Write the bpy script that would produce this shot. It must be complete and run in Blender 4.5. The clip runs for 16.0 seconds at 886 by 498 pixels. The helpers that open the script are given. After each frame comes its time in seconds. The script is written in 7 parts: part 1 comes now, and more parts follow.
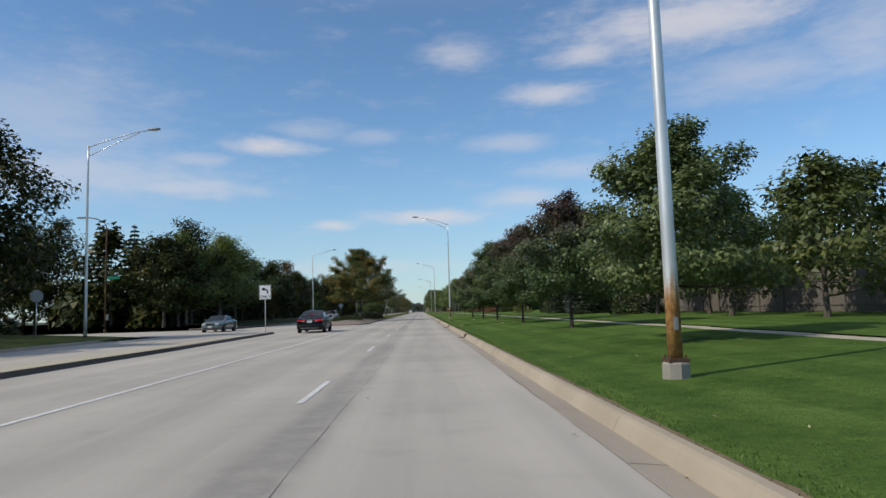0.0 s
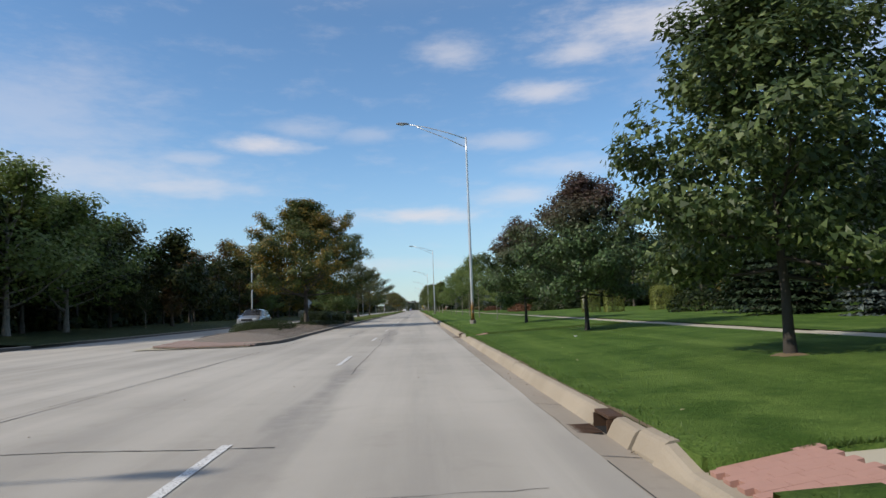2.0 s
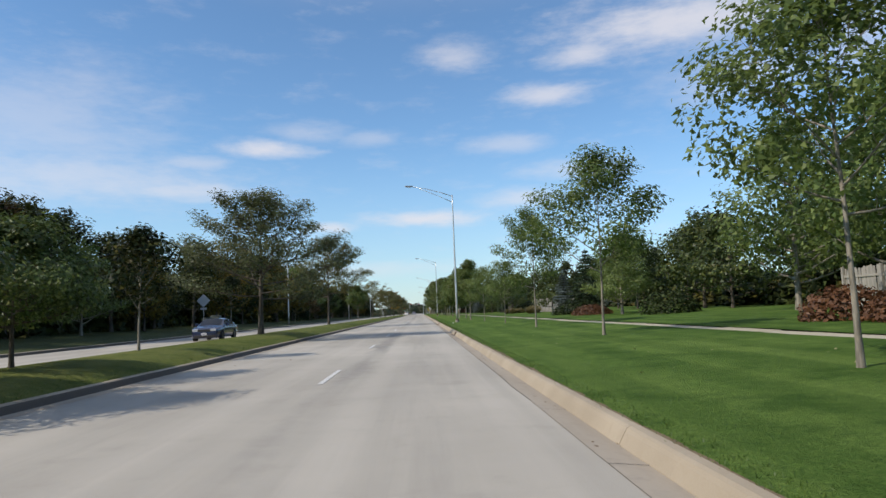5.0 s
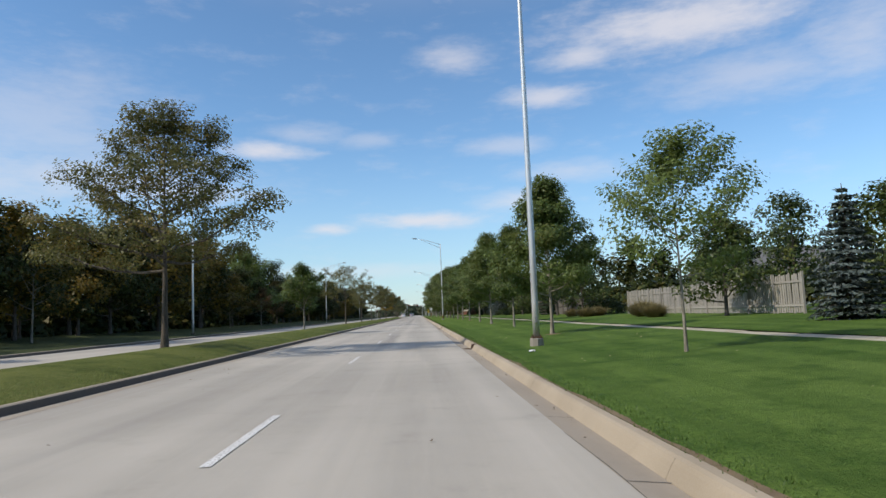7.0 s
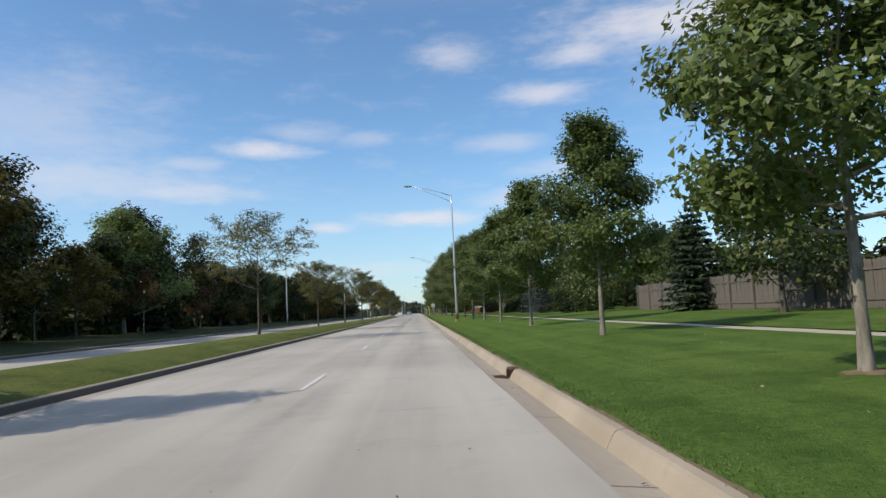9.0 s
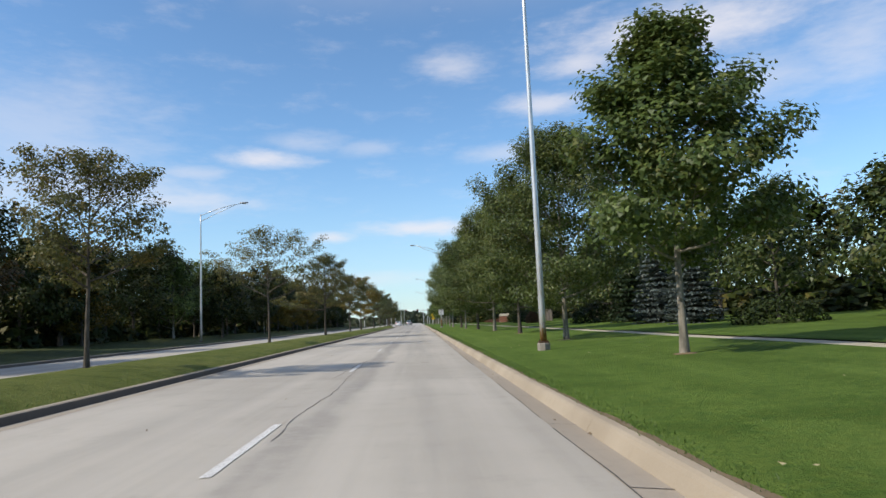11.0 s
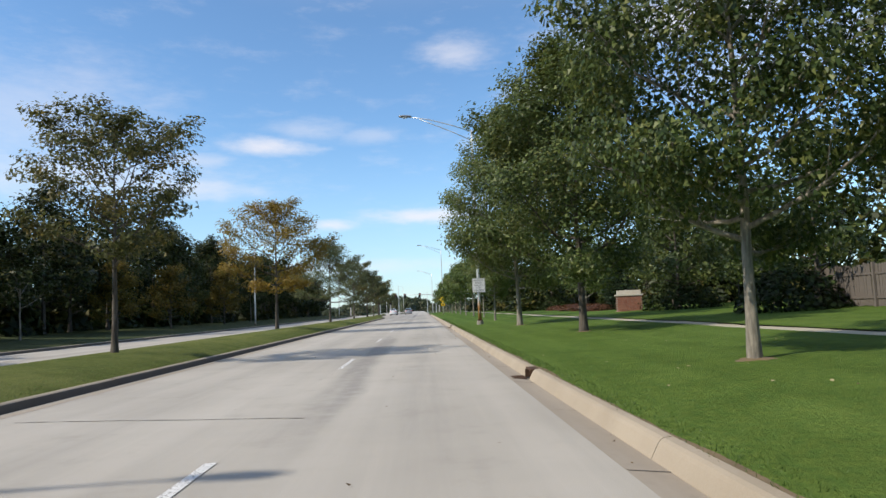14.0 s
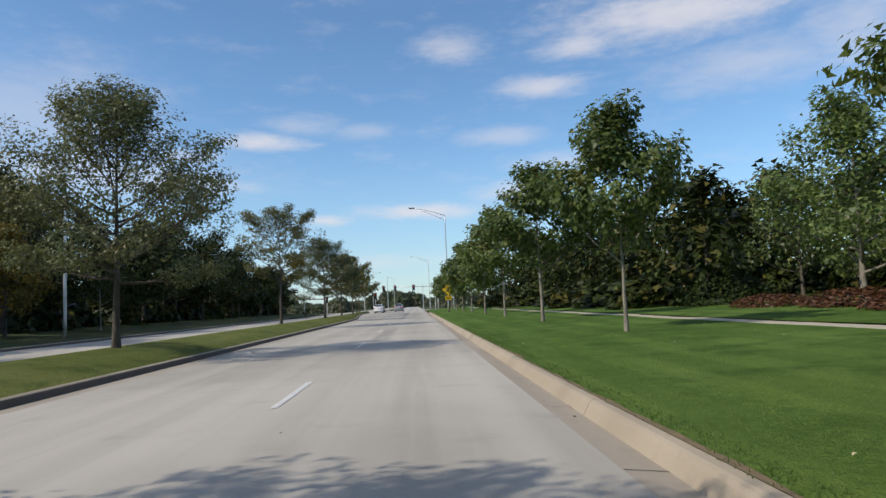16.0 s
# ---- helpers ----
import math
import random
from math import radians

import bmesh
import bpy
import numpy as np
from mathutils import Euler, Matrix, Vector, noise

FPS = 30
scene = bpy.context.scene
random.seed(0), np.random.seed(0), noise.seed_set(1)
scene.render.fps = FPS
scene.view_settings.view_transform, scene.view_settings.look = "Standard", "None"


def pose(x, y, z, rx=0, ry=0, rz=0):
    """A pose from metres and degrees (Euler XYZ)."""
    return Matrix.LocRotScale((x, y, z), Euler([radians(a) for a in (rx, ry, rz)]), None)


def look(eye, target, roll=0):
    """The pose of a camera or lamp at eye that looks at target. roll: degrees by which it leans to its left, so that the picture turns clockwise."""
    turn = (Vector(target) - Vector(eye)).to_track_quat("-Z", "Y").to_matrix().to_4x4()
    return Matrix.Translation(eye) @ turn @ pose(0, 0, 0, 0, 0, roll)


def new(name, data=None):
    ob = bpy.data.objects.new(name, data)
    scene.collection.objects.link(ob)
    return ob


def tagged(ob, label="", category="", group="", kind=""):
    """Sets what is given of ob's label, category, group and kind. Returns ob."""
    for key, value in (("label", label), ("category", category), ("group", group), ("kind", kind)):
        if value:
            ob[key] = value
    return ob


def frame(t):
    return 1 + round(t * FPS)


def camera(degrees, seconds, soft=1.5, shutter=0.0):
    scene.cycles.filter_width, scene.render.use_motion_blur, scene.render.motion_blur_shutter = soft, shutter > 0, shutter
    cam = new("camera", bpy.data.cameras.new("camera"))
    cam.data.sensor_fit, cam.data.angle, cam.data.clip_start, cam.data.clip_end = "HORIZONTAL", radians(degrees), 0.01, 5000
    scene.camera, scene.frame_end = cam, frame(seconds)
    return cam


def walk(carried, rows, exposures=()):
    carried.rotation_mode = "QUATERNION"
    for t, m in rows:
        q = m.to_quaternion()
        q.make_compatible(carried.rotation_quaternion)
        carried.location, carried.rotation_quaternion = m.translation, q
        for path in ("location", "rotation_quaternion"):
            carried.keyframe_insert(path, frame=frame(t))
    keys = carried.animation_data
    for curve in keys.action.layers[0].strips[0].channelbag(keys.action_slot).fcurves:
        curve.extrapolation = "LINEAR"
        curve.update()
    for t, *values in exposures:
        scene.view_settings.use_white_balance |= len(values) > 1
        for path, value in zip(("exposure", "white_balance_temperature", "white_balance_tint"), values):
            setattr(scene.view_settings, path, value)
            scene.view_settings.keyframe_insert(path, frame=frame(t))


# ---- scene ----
# camera: one lens, driven straight up the lane; rows are t, x, y, yaw, pitch, roll
cam = camera(67.3, 16.0, soft=1.5)
EYE = 1.26
ROWS = [
    (0.0, -0.14, 0.01, -2.04, 5.24, -1.78),
    (0.5, -0.11, 10.69, -2.31, 5.37, -1.65),
    (1.0, 0.00, 21.30, -2.42, 5.33, -1.90),
    (1.5, 0.02, 31.91, -2.36, 5.17, -2.04),
    (2.0, -0.02, 42.54, -2.46, 5.07, -2.04),
    (2.5, 0.08, 53.34, -2.26, 5.02, -2.08),
    (3.0, 0.09, 63.81, -2.03, 5.30, -2.15),
    (3.5, -0.03, 74.38, -2.05, 5.54, -1.88),
    (4.0, -0.02, 85.23, -2.17, 5.35, -2.07),
    (6.5, 0.04, 138.99, -2.08, 5.44, -2.42),
    (7.0, 0.01, 149.94, -2.28, 5.50, -2.20),
    (7.5, 0.09, 160.82, -2.53, 5.32, -2.56),
    (8.0, 0.10, 171.56, -2.69, 5.23, -2.39),
    (8.5, 0.14, 182.29, -2.34, 5.48, -2.42),
    (9.0, 0.19, 192.86, -2.37, 5.30, -2.72),
    (11.5, -0.03, 245.85, -2.26, 6.24, -2.30),
    (12.0, 0.09, 256.45, -2.21, 5.81, -2.15),
    (12.5, 0.00, 267.44, -2.13, 5.79, -2.29),
    (13.0, -0.01, 278.00, -2.06, 5.43, -1.96),
    (13.5, -0.02, 288.73, -2.30, 4.79, -2.10),
    (14.0, -0.02, 299.24, -2.03, 5.10, -2.38),
    (14.5, -0.01, 310.07, -2.29, 5.31, -2.80),
    (15.0, 0.00, 320.88, -2.25, 5.31, -2.42),
    (15.5, -0.01, 331.53, -2.46, 5.17, -2.27),
    (16.0, 0.01, 342.10, -2.50, 4.70, -2.57),
]


def aim(x, y, yaw, pitch, roll):
    a, p = radians(yaw), radians(pitch)
    way = Vector((-math.sin(a) * math.cos(p), math.cos(a) * math.cos(p), math.sin(p)))
    eye = Vector((x, y, EYE))
    return look(eye, eye + way * 10, roll)


walk(cam, [(t, aim(x, y, yaw, pitch, roll)) for t, x, y, yaw, pitch, roll in ROWS],
     [(0.0, -0.42), (2.5, -0.24), (4.0, -0.17), (7.0, -0.2), (9.0, -0.17), (13.0, 0.04), (14.7, 0.05), (15.3, -0.08), (16.0, -0.24)])

# ---- world, sun and exposure ----
SUN_AZ = radians(22)      # the light travels towards +x, turned this far towards +y
SUN_EL = radians(40)
sun = new("sun", bpy.data.lights.new("sun", "SUN"))
sun.data.energy, sun.data.angle, sun.data.color = 4.3, radians(0.5), (1.0, 0.92, 0.80)
sun.matrix_world = look((0, 0, 0), (math.cos(SUN_EL) * math.cos(SUN_AZ), math.cos(SUN_EL) * math.sin(SUN_AZ), -math.sin(SUN_EL)))
scene.view_settings.exposure = 0.0


class Nodes:
    """Short hand for building a node tree."""

    def __init__(self, tree):
        self.tree = tree
        tree.nodes.clear()

    def add(self, kind, props=None, **ins):
        n = self.tree.nodes.new(kind)
        props = props or {}
        if "operation" in props:
            n.operation = props["operation"]
        if "data_type" in props:
            n.data_type = props["data_type"]
        if "blend_type" in props:
            n.blend_type = props["blend_type"]
        if "interpolation_type" in props:
            n.interpolation_type = props["interpolation_type"]
        for k, v in ins.items():
            self.put(n, k.replace("_", " "), v)
        return n

    def put(self, n, key, v):
        sock = n.inputs[int(key[1:])] if key[0] == "i" and key[1:].isdigit() else n.inputs[key]
        if isinstance(v, bpy.types.NodeSocket):
            self.tree.links.new(v, sock)
        else:
            sock.default_value = v

    def math(self, op, a, b=0.0, c=0.0):
        n = self.add("ShaderNodeMath", {"operation": op})
        for i, v in enumerate((a, b, c)):
            self.put(n, "i%d" % i, v)
        return n.outputs[0]

    def noise(self, vec, scale, detail=4.0, rough=0.55, out="Fac"):
        n = self.add("ShaderNodeTexNoise", None, Vector=vec, Scale=scale, Detail=detail, Roughness=rough)
        return n.outputs[out]

    def ramp(self, fac, *stops):
        n = self.add("ShaderNodeValToRGB", None, Fac=fac)
        el = n.color_ramp.elements
        while len(el) < len(stops):
            el.new(0.5)
        for e, (p, c) in zip(el, stops):
            e.position, e.color = p, (c, c, c, 1) if isinstance(c, (int, float)) else (*c, 1)
        return n.outputs[0]

    def mix(self, fac, a, b, blend="MIX"):
        n = self.add("ShaderNodeMix", {"data_type": "RGBA", "blend_type": blend})
        for i, v in ((0, fac), (6, a), (7, b)):
            if isinstance(v, tuple) and len(v) == 3:
                v = (*v, 1)
            self.put(n, "i%d" % i, v)
        return n.outputs[2]

    def span(self, v, a, b, c=0.0, d=1.0):
        n = self.add("ShaderNodeMapRange", {"interpolation_type": "SMOOTHSTEP"})
        for i, x in enumerate((v, a, b, c, d)):
            self.put(n, "i%d" % i, x)
        return n.outputs[0]

    def bump(self, height, strength=0.3, distance=0.02):
        return self.add("ShaderNodeBump", None, Strength=strength, Distance=distance, Height=height).outputs[0]


# clouds: azimuth (degrees, to the right of +y), elevation, half width, half height, density
CLOUDS = [
    (-29.1, 15.1, 9.2, 5.1, 0.34),
    (-28.0, 11.3, 14.5, 2.4, 0.48),
    (-18.5, 10.4, 5.8, 1.0, 0.55),
    (-12.9, 14.0, 3.9, 0.8, 0.75),
    (4.1, 21.5, 3.4, 1.3, 0.50),
    (14.9, 20.8, 3.6, 1.1, 0.65),
    (11.8, 17.8, 4.1, 1.0, 0.65),
    (23.3, 22.2, 11.1, 2.5, 0.75),
    (7.9, 14.0, 3.9, 0.8, 0.40),
    (13.8, 11.6, 4.8, 1.0, 0.40),
    (9.1, 9.4, 3.9, 1.0, 0.50),
    (1.0, 8.0, 5.6, 0.7, 0.75),
    (-7.4, 7.4, 2.2, 0.5, 0.70),
    (-4.1, 14.9, 2.9, 0.7, 0.30),
    (-8.9, 15.4, 3.4, 1.0, 0.35),
    (28.4, 17.5, 8.2, 2.1, 0.40),
    (35.8, 18.4, 4.4, 3.2, 0.45),
    (-5.4, 3.8, 9.7, 0.7, 0.30),
    (-18.4, 12.7, 3.4, 0.8, 0.40),
]
world = bpy.data.worlds.new("sky")
scene.world = world
world.use_nodes = True
w = Nodes(world.node_tree)
sky = w.add("ShaderNodeTexSky")
sky.sky_type, sky.sun_disc = "NISHITA", False
sky.sun_elevation, sky.sun_rotation = SUN_EL, radians(270) - SUN_AZ
sky.air_density, sky.dust_density, sky.ozone_density = 1.0, 0.2, 3.0
way = w.add("ShaderNodeTexCoord").outputs["Generated"]
sep = w.add("ShaderNodeSeparateXYZ", None, Vector=way)
az = w.math("MULTIPLY", w.math("ARCTAN2", sep.outputs[0], sep.outputs[1]), 57.2958)
el = w.math("MULTIPLY", w.math("ARCSINE", sep.outputs[2]), 57.2958)
flat = w.add("ShaderNodeCombineXYZ", None, X=w.math("MULTIPLY", az, 0.08), Y=w.math("MULTIPLY", el, 0.24))
wisp = w.noise(flat.outputs[0], 2.2, 7, 0.62)
fine = w.noise(flat.outputs[0], 7.0, 5, 0.6)
cover = 0.0
for a0, e0, wa, he, dens in CLOUDS:
    da = w.math("DIVIDE", w.math("SUBTRACT", az, a0), wa)
    de = w.math("DIVIDE", w.math("SUBTRACT", el, e0), he)
    r = w.math("SQRT", w.math("ADD", w.math("MULTIPLY", da, da), w.math("MULTIPLY", de, de)))
    r = w.math("ADD", r, w.math("MULTIPLY_ADD", wisp, 1.7, -0.85))
    r = w.math("ADD", r, w.math("MULTIPLY_ADD", fine, 0.7, -0.35))
    cover = w.math("MAXIMUM", cover, w.span(r, 1.45, -0.1, 0.0, dens))
cirrus = w.math("MULTIPLY", w.span(wisp, 0.5, 0.85), 0.22)
# unseen broken clouds added overhead to whiten the fill light
broken = w.math("MULTIPLY", w.span(w.noise(w.add("ShaderNodeMapping", None, Vector=way, Scale=(2.6, 2.6, 4.0)).outputs[0], 1.0, 6, 0.6), 0.42, 0.64, 0.0, 0.7), w.span(el, 24.0, 36.0))
cirrus = w.math("MAXIMUM", cirrus, broken)
cover = w.math("MAXIMUM", cover, cirrus)
haze = w.span(el, 16.0, -1.0, 0.0, 0.45)
base = w.mix(1.0, sky.outputs[0], (1.06, 1.27, 1.37), "MULTIPLY")
base = w.mix(haze, base, (3.7, 4.9, 6.3))
base = w.mix(cover, base, (7.0, 6.75, 7.0))
bg = w.add("ShaderNodeBackground", None, Color=base, Strength=0.135)
out = w.add("ShaderNodeOutputWorld", None, Surface=bg.outputs[0])


# ---- materials ----
def material(name, build, rough=0.8, metal=0.0, spec=0.4):
    m = bpy.data.materials.new(name)
    m.use_nodes = True
    n = Nodes(m.node_tree)
    n.out = n.add("ShaderNodeOutputMaterial")
    n.bsdf = n.add("ShaderNodeBsdfPrincipled", None, Roughness=rough, Metallic=metal)
    n.put(n.bsdf, "Specular IOR Level", spec)
    n.tree.links.new(n.bsdf.outputs[0], n.out.inputs[0])
    n.pos = n.add("ShaderNodeNewGeometry").outputs["Position"]
    n.obj = n.add("ShaderNodeTexCoord").outputs["Object"]
    build(n)
    return m


def stretched(n, vec, sx, sy, sz):
    return n.add("ShaderNodeMapping", None, Vector=vec, Scale=(sx, sy, sz)).outputs[0]


def worn(name, dark, light, scale=6.0, rough=0.75, metal=0.0, bump=0.15, spec=0.4, fine=90.0, coords="obj"):
    """A plain surface with two scales of variation."""
    def build(n):
        v = n.obj if coords == "obj" else n.pos
        big, small = n.noise(v, scale, 5), n.noise(v, fine, 3)
        n.put(n.bsdf, "Base Color", n.mix(n.math("MULTIPLY_ADD", small, 0.35, n.math("MULTIPLY_ADD", big, 0.9, -0.12)), dark, light))
        n.put(n.bsdf, "Roughness", n.span(big, 0.3, 0.7, rough - 0.08, min(1.0, rough + 0.1)))
        if bump:
            n.put(n.bsdf, "Normal", n.bump(small, bump, 0.01))
    return material(name, build, rough, metal, spec)


def road_look(n):
    sep = n.add("ShaderNodeSeparateXYZ", None, Vector=n.pos)
    big = n.noise(n.pos, 0.12, 5)
    along = n.noise(stretched(n, n.pos, 1.4, 0.035, 1), 1.0, 5, 0.6)
    tracks = n.noise(stretched(n, n.pos, 5.0, 0.12, 1), 1.0, 4, 0.6)
    blot = n.noise(n.pos, 1.1, 6, 0.65)
    grit = n.noise(n.pos, 70.0, 3)
    c = n.mix(n.span(big, 0.35, 0.65), (0.340, 0.309, 0.260), (0.442, 0.403, 0.341))
    c = n.mix(n.span(along, 0.40, 0.72, 0, 0.36), c, (0.251, 0.228, 0.195))
    c = n.mix(n.span(tracks, 0.5, 0.78, 0, 0.2), c, (0.525, 0.478, 0.404))
    c = n.mix(n.span(blot, 0.54, 0.78, 0, 0.42), c, (0.226, 0.205, 0.178))
    # polished wheel paths and the oily middle of each lane
    lane = n.math("PINGPONG", n.math("ADD", sep.outputs[0], 1.85), 1.85)
    sway = n.math("MULTIPLY_ADD", n.noise(stretched(n, n.pos, 0.3, 0.08, 1), 1.0, 3), 0.7, -0.35)
    oil = n.span(n.math("ABSOLUTE", n.math("ADD", n.math("SUBTRACT", lane, 1.85), sway)), 0.55, 0.05)
    oil = n.math("MULTIPLY", oil, n.span(n.noise(stretched(n, n.pos, 1.2, 0.1, 1), 1.0, 5, 0.65), 0.38, 0.68, 0.0, 0.4))
    c = n.mix(oil, c, (0.239, 0.220, 0.191))
    path = n.span(n.math("ABSOLUTE", n.math("ADD", n.math("SUBTRACT", lane, 0.95), sway)), 0.4, 0.05, 0.0, 0.25)
    c = n.mix(path, c, (0.513, 0.468, 0.401))
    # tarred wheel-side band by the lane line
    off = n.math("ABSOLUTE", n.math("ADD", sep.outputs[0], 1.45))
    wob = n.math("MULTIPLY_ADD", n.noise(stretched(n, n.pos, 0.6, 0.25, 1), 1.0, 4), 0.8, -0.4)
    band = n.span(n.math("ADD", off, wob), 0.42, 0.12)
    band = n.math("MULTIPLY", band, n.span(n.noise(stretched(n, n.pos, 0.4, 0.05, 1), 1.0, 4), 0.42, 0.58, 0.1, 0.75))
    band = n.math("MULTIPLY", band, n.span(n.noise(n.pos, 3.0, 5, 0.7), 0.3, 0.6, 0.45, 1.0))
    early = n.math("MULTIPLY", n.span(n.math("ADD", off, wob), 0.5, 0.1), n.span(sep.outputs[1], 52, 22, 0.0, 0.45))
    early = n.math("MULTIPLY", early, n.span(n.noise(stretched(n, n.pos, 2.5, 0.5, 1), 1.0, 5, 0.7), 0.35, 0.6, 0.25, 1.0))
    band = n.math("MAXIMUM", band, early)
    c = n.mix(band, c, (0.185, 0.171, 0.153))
    c = n.mix(n.math("MULTIPLY", grit, 0.22), c, (0.596, 0.556, 0.485))
    n.put(n.bsdf, "Base Color", c)
    n.put(n.bsdf, "Roughness", n.span(blot, 0.3, 0.7, 0.78, 0.92))
    n.put(n.bsdf, "Normal", n.bump(n.math("ADD", grit, n.math("MULTIPLY", n.noise(n.pos, 14.0, 3), 0.6)), 0.35, 0.008))


def grass_look(dry, deep, mid, light, stripes=0.0, sunny=None):
    def build(n):
        sep = n.add("ShaderNodeSeparateXYZ", None, Vector=n.pos)
        big, patch = n.noise(n.pos, 0.16, 5), n.noise(n.pos, 0.9, 5, 0.65)
        blade = n.noise(stretched(n, n.pos, 26, 26, 26), 1.0, 5, 0.7)
        tuft = n.noise(n.pos, 7.0, 5, 0.7)
        c = n.mix(n.span(tuft, 0.3, 0.72), deep, mid)
        c = n.mix(n.span(blade, 0.36, 0.68, 0, 0.7), c, light)
        c = n.mix(n.span(n.noise(n.pos, 13.0, 4, 0.75), 0.5, 0.72, 0, 0.6), c, deep)
        c = n.mix(n.span(big, 0.4, 0.7, 0, 0.4), c, light)
        c = n.mix(n.span(patch, 0.46, 0.66, 0, 0.7), c, deep)
        c = n.mix(n.span(n.noise(stretched(n, n.pos, 0.9, 0.12, 1), 1.0, 5, 0.6), 0.5, 0.7, 0, 0.45), c, light)
        c = n.mix(n.span(n.noise(n.pos, 2.6, 5, 0.7), 0.52, 0.75, 0, 0.4), c, light)
        if stripes:
            wave = n.math("SINE", n.math("ADD", n.math("MULTIPLY", sep.outputs[0], 4.6), n.math("MULTIPLY", big, 3.0)))
            c = n.mix(n.span(wave, -0.4, 0.4, 0, stripes), c, deep)
        c = n.mix(n.span(n.noise(n.pos, 2.3, 6, 0.7), 0.66, 0.8, 0, dry), c, (0.16, 0.13, 0.055))
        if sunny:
            # yellow tint along y; its fade-out puts the far lawn's dimmer light into colour
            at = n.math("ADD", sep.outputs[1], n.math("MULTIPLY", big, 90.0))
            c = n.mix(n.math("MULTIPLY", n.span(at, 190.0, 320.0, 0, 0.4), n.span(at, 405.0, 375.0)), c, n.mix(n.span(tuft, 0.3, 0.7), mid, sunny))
        n.put(n.bsdf, "Base Color", c)
        n.put(n.bsdf, "Normal", n.bump(n.math("ADD", n.math("MULTIPLY", blade, 0.7), tuft), 0.9, 0.05))
    return build


def foliage(name, shade, mid, light, accent=None, amount=0.0, trans=0.35, lower=None, gloss=0.36):
    """Leaves: colour varies by leaf and by tree; some light passes through. lower: the colour of the older leaves low in the crown."""
    m = bpy.data.materials.new(name)
    m.use_nodes = True
    n = Nodes(m.node_tree)
    geo = n.add("ShaderNodeNewGeometry")
    leaf = geo.outputs["Random Per Island"]
    tree = n.add("ShaderNodeObjectInfo").outputs["Random"]
    local = n.add("ShaderNodeTexCoord").outputs["Object"]
    clump = n.noise(local, 0.55, 3)
    c = n.mix(n.span(leaf, 0.0, 1.0), shade, mid)
    c = n.mix(n.span(leaf, 0.55, 1.0, 0, 0.8), c, light)
    c = n.mix(n.math("MULTIPLY", tree, 0.4), c, light)
    if accent:
        c = n.mix(n.math("MULTIPLY", n.span(n.math("ADD", clump, n.math("MULTIPLY", leaf, 0.25)), 0.72 - amount * 0.4, 0.86 - amount * 0.35), min(1.0, 0.45 + amount)), c, accent)
    if lower:
        high = n.add("ShaderNodeSeparateXYZ", None, Vector=local).outputs[2]
        high = n.math("ADD", high, n.math("ADD", n.math("MULTIPLY_ADD", clump, 3.0, -1.5), n.math("MULTIPLY_ADD", leaf, 1.4, -0.7)))
        c = n.mix(n.span(high, 5.4, 3.4), c, n.mix(n.span(leaf, 0.3, 1.0), lower, tuple(2.3 * q for q in lower)))
    b = n.add("ShaderNodeBsdfPrincipled", None, Base_Color=c, Roughness=0.48)
    n.put(b, "Specular IOR Level", gloss)
    t = n.add("ShaderNodeBsdfTranslucent", None, Color=n.mix(0.35, c, light))
    s = n.add("ShaderNodeMixShader", None, Fac=trans, i1=b.outputs[0], i2=t.outputs[0])
    n.add("ShaderNodeOutputMaterial", None, Surface=s.outputs[0])
    return m


def bark_look(n):
    ridge = n.noise(stretched(n, n.obj, 14, 14, 2.2), 1.0, 5, 0.65)
    spot = n.noise(n.obj, 3.0, 4)
    c = n.mix(n.span(ridge, 0.3, 0.7), (0.045, 0.037, 0.029), (0.135, 0.113, 0.088))
    c = n.mix(n.span(spot, 0.55, 0.75, 0, 0.5), c, (0.17, 0.152, 0.124))
    n.put(n.bsdf, "Base Color", c)
    n.put(n.bsdf, "Normal", n.bump(ridge, 0.7, 0.03))


def pale_bark_look(n):
    ridge = n.noise(stretched(n, n.obj, 12, 12, 2.5), 1.0, 5, 0.65)
    c = n.mix(n.span(ridge, 0.3, 0.7), (0.13, 0.115, 0.09), (0.33, 0.29, 0.23))
    n.put(n.bsdf, "Base Color", c)
    n.put(n.bsdf, "Normal", n.bump(ridge, 0.5, 0.02))


def kerb_look(n):
    big, mid, grit = n.noise(n.pos, 0.5, 5), n.noise(n.pos, 4.0, 5, 0.65), n.noise(n.pos, 60.0, 3)
    c = n.mix(n.span(big, 0.3, 0.7), (0.275, 0.22, 0.152), (0.375, 0.307, 0.222))
    c = n.mix(n.span(mid, 0.5, 0.75, 0, 0.5), c, (0.25, 0.20, 0.14))
    c = n.mix(n.math("MULTIPLY", grit, 0.3), c, (0.5, 0.45, 0.36))
    n.put(n.bsdf, "Base Color", c)
    n.put(n.bsdf, "Normal", n.bump(grit, 0.4, 0.006))


def gutter_look(n):
    big, mid, grit = n.noise(stretched(n, n.pos, 1, 0.1, 1), 1.0, 5), n.noise(n.pos, 5.0, 5, 0.65), n.noise(n.pos, 60.0, 3)
    c = n.mix(n.span(big, 0.3, 0.7), (0.30, 0.248, 0.186), (0.415, 0.352, 0.275))
    c = n.mix(n.span(mid, 0.5, 0.75, 0, 0.5), c, (0.25, 0.215, 0.17))
    c = n.mix(n.math("MULTIPLY", grit, 0.25), c, (0.44, 0.4, 0.34))
    n.put(n.bsdf, "Base Color", c)
    n.put(n.bsdf, "Normal", n.bump(grit, 0.35, 0.006))


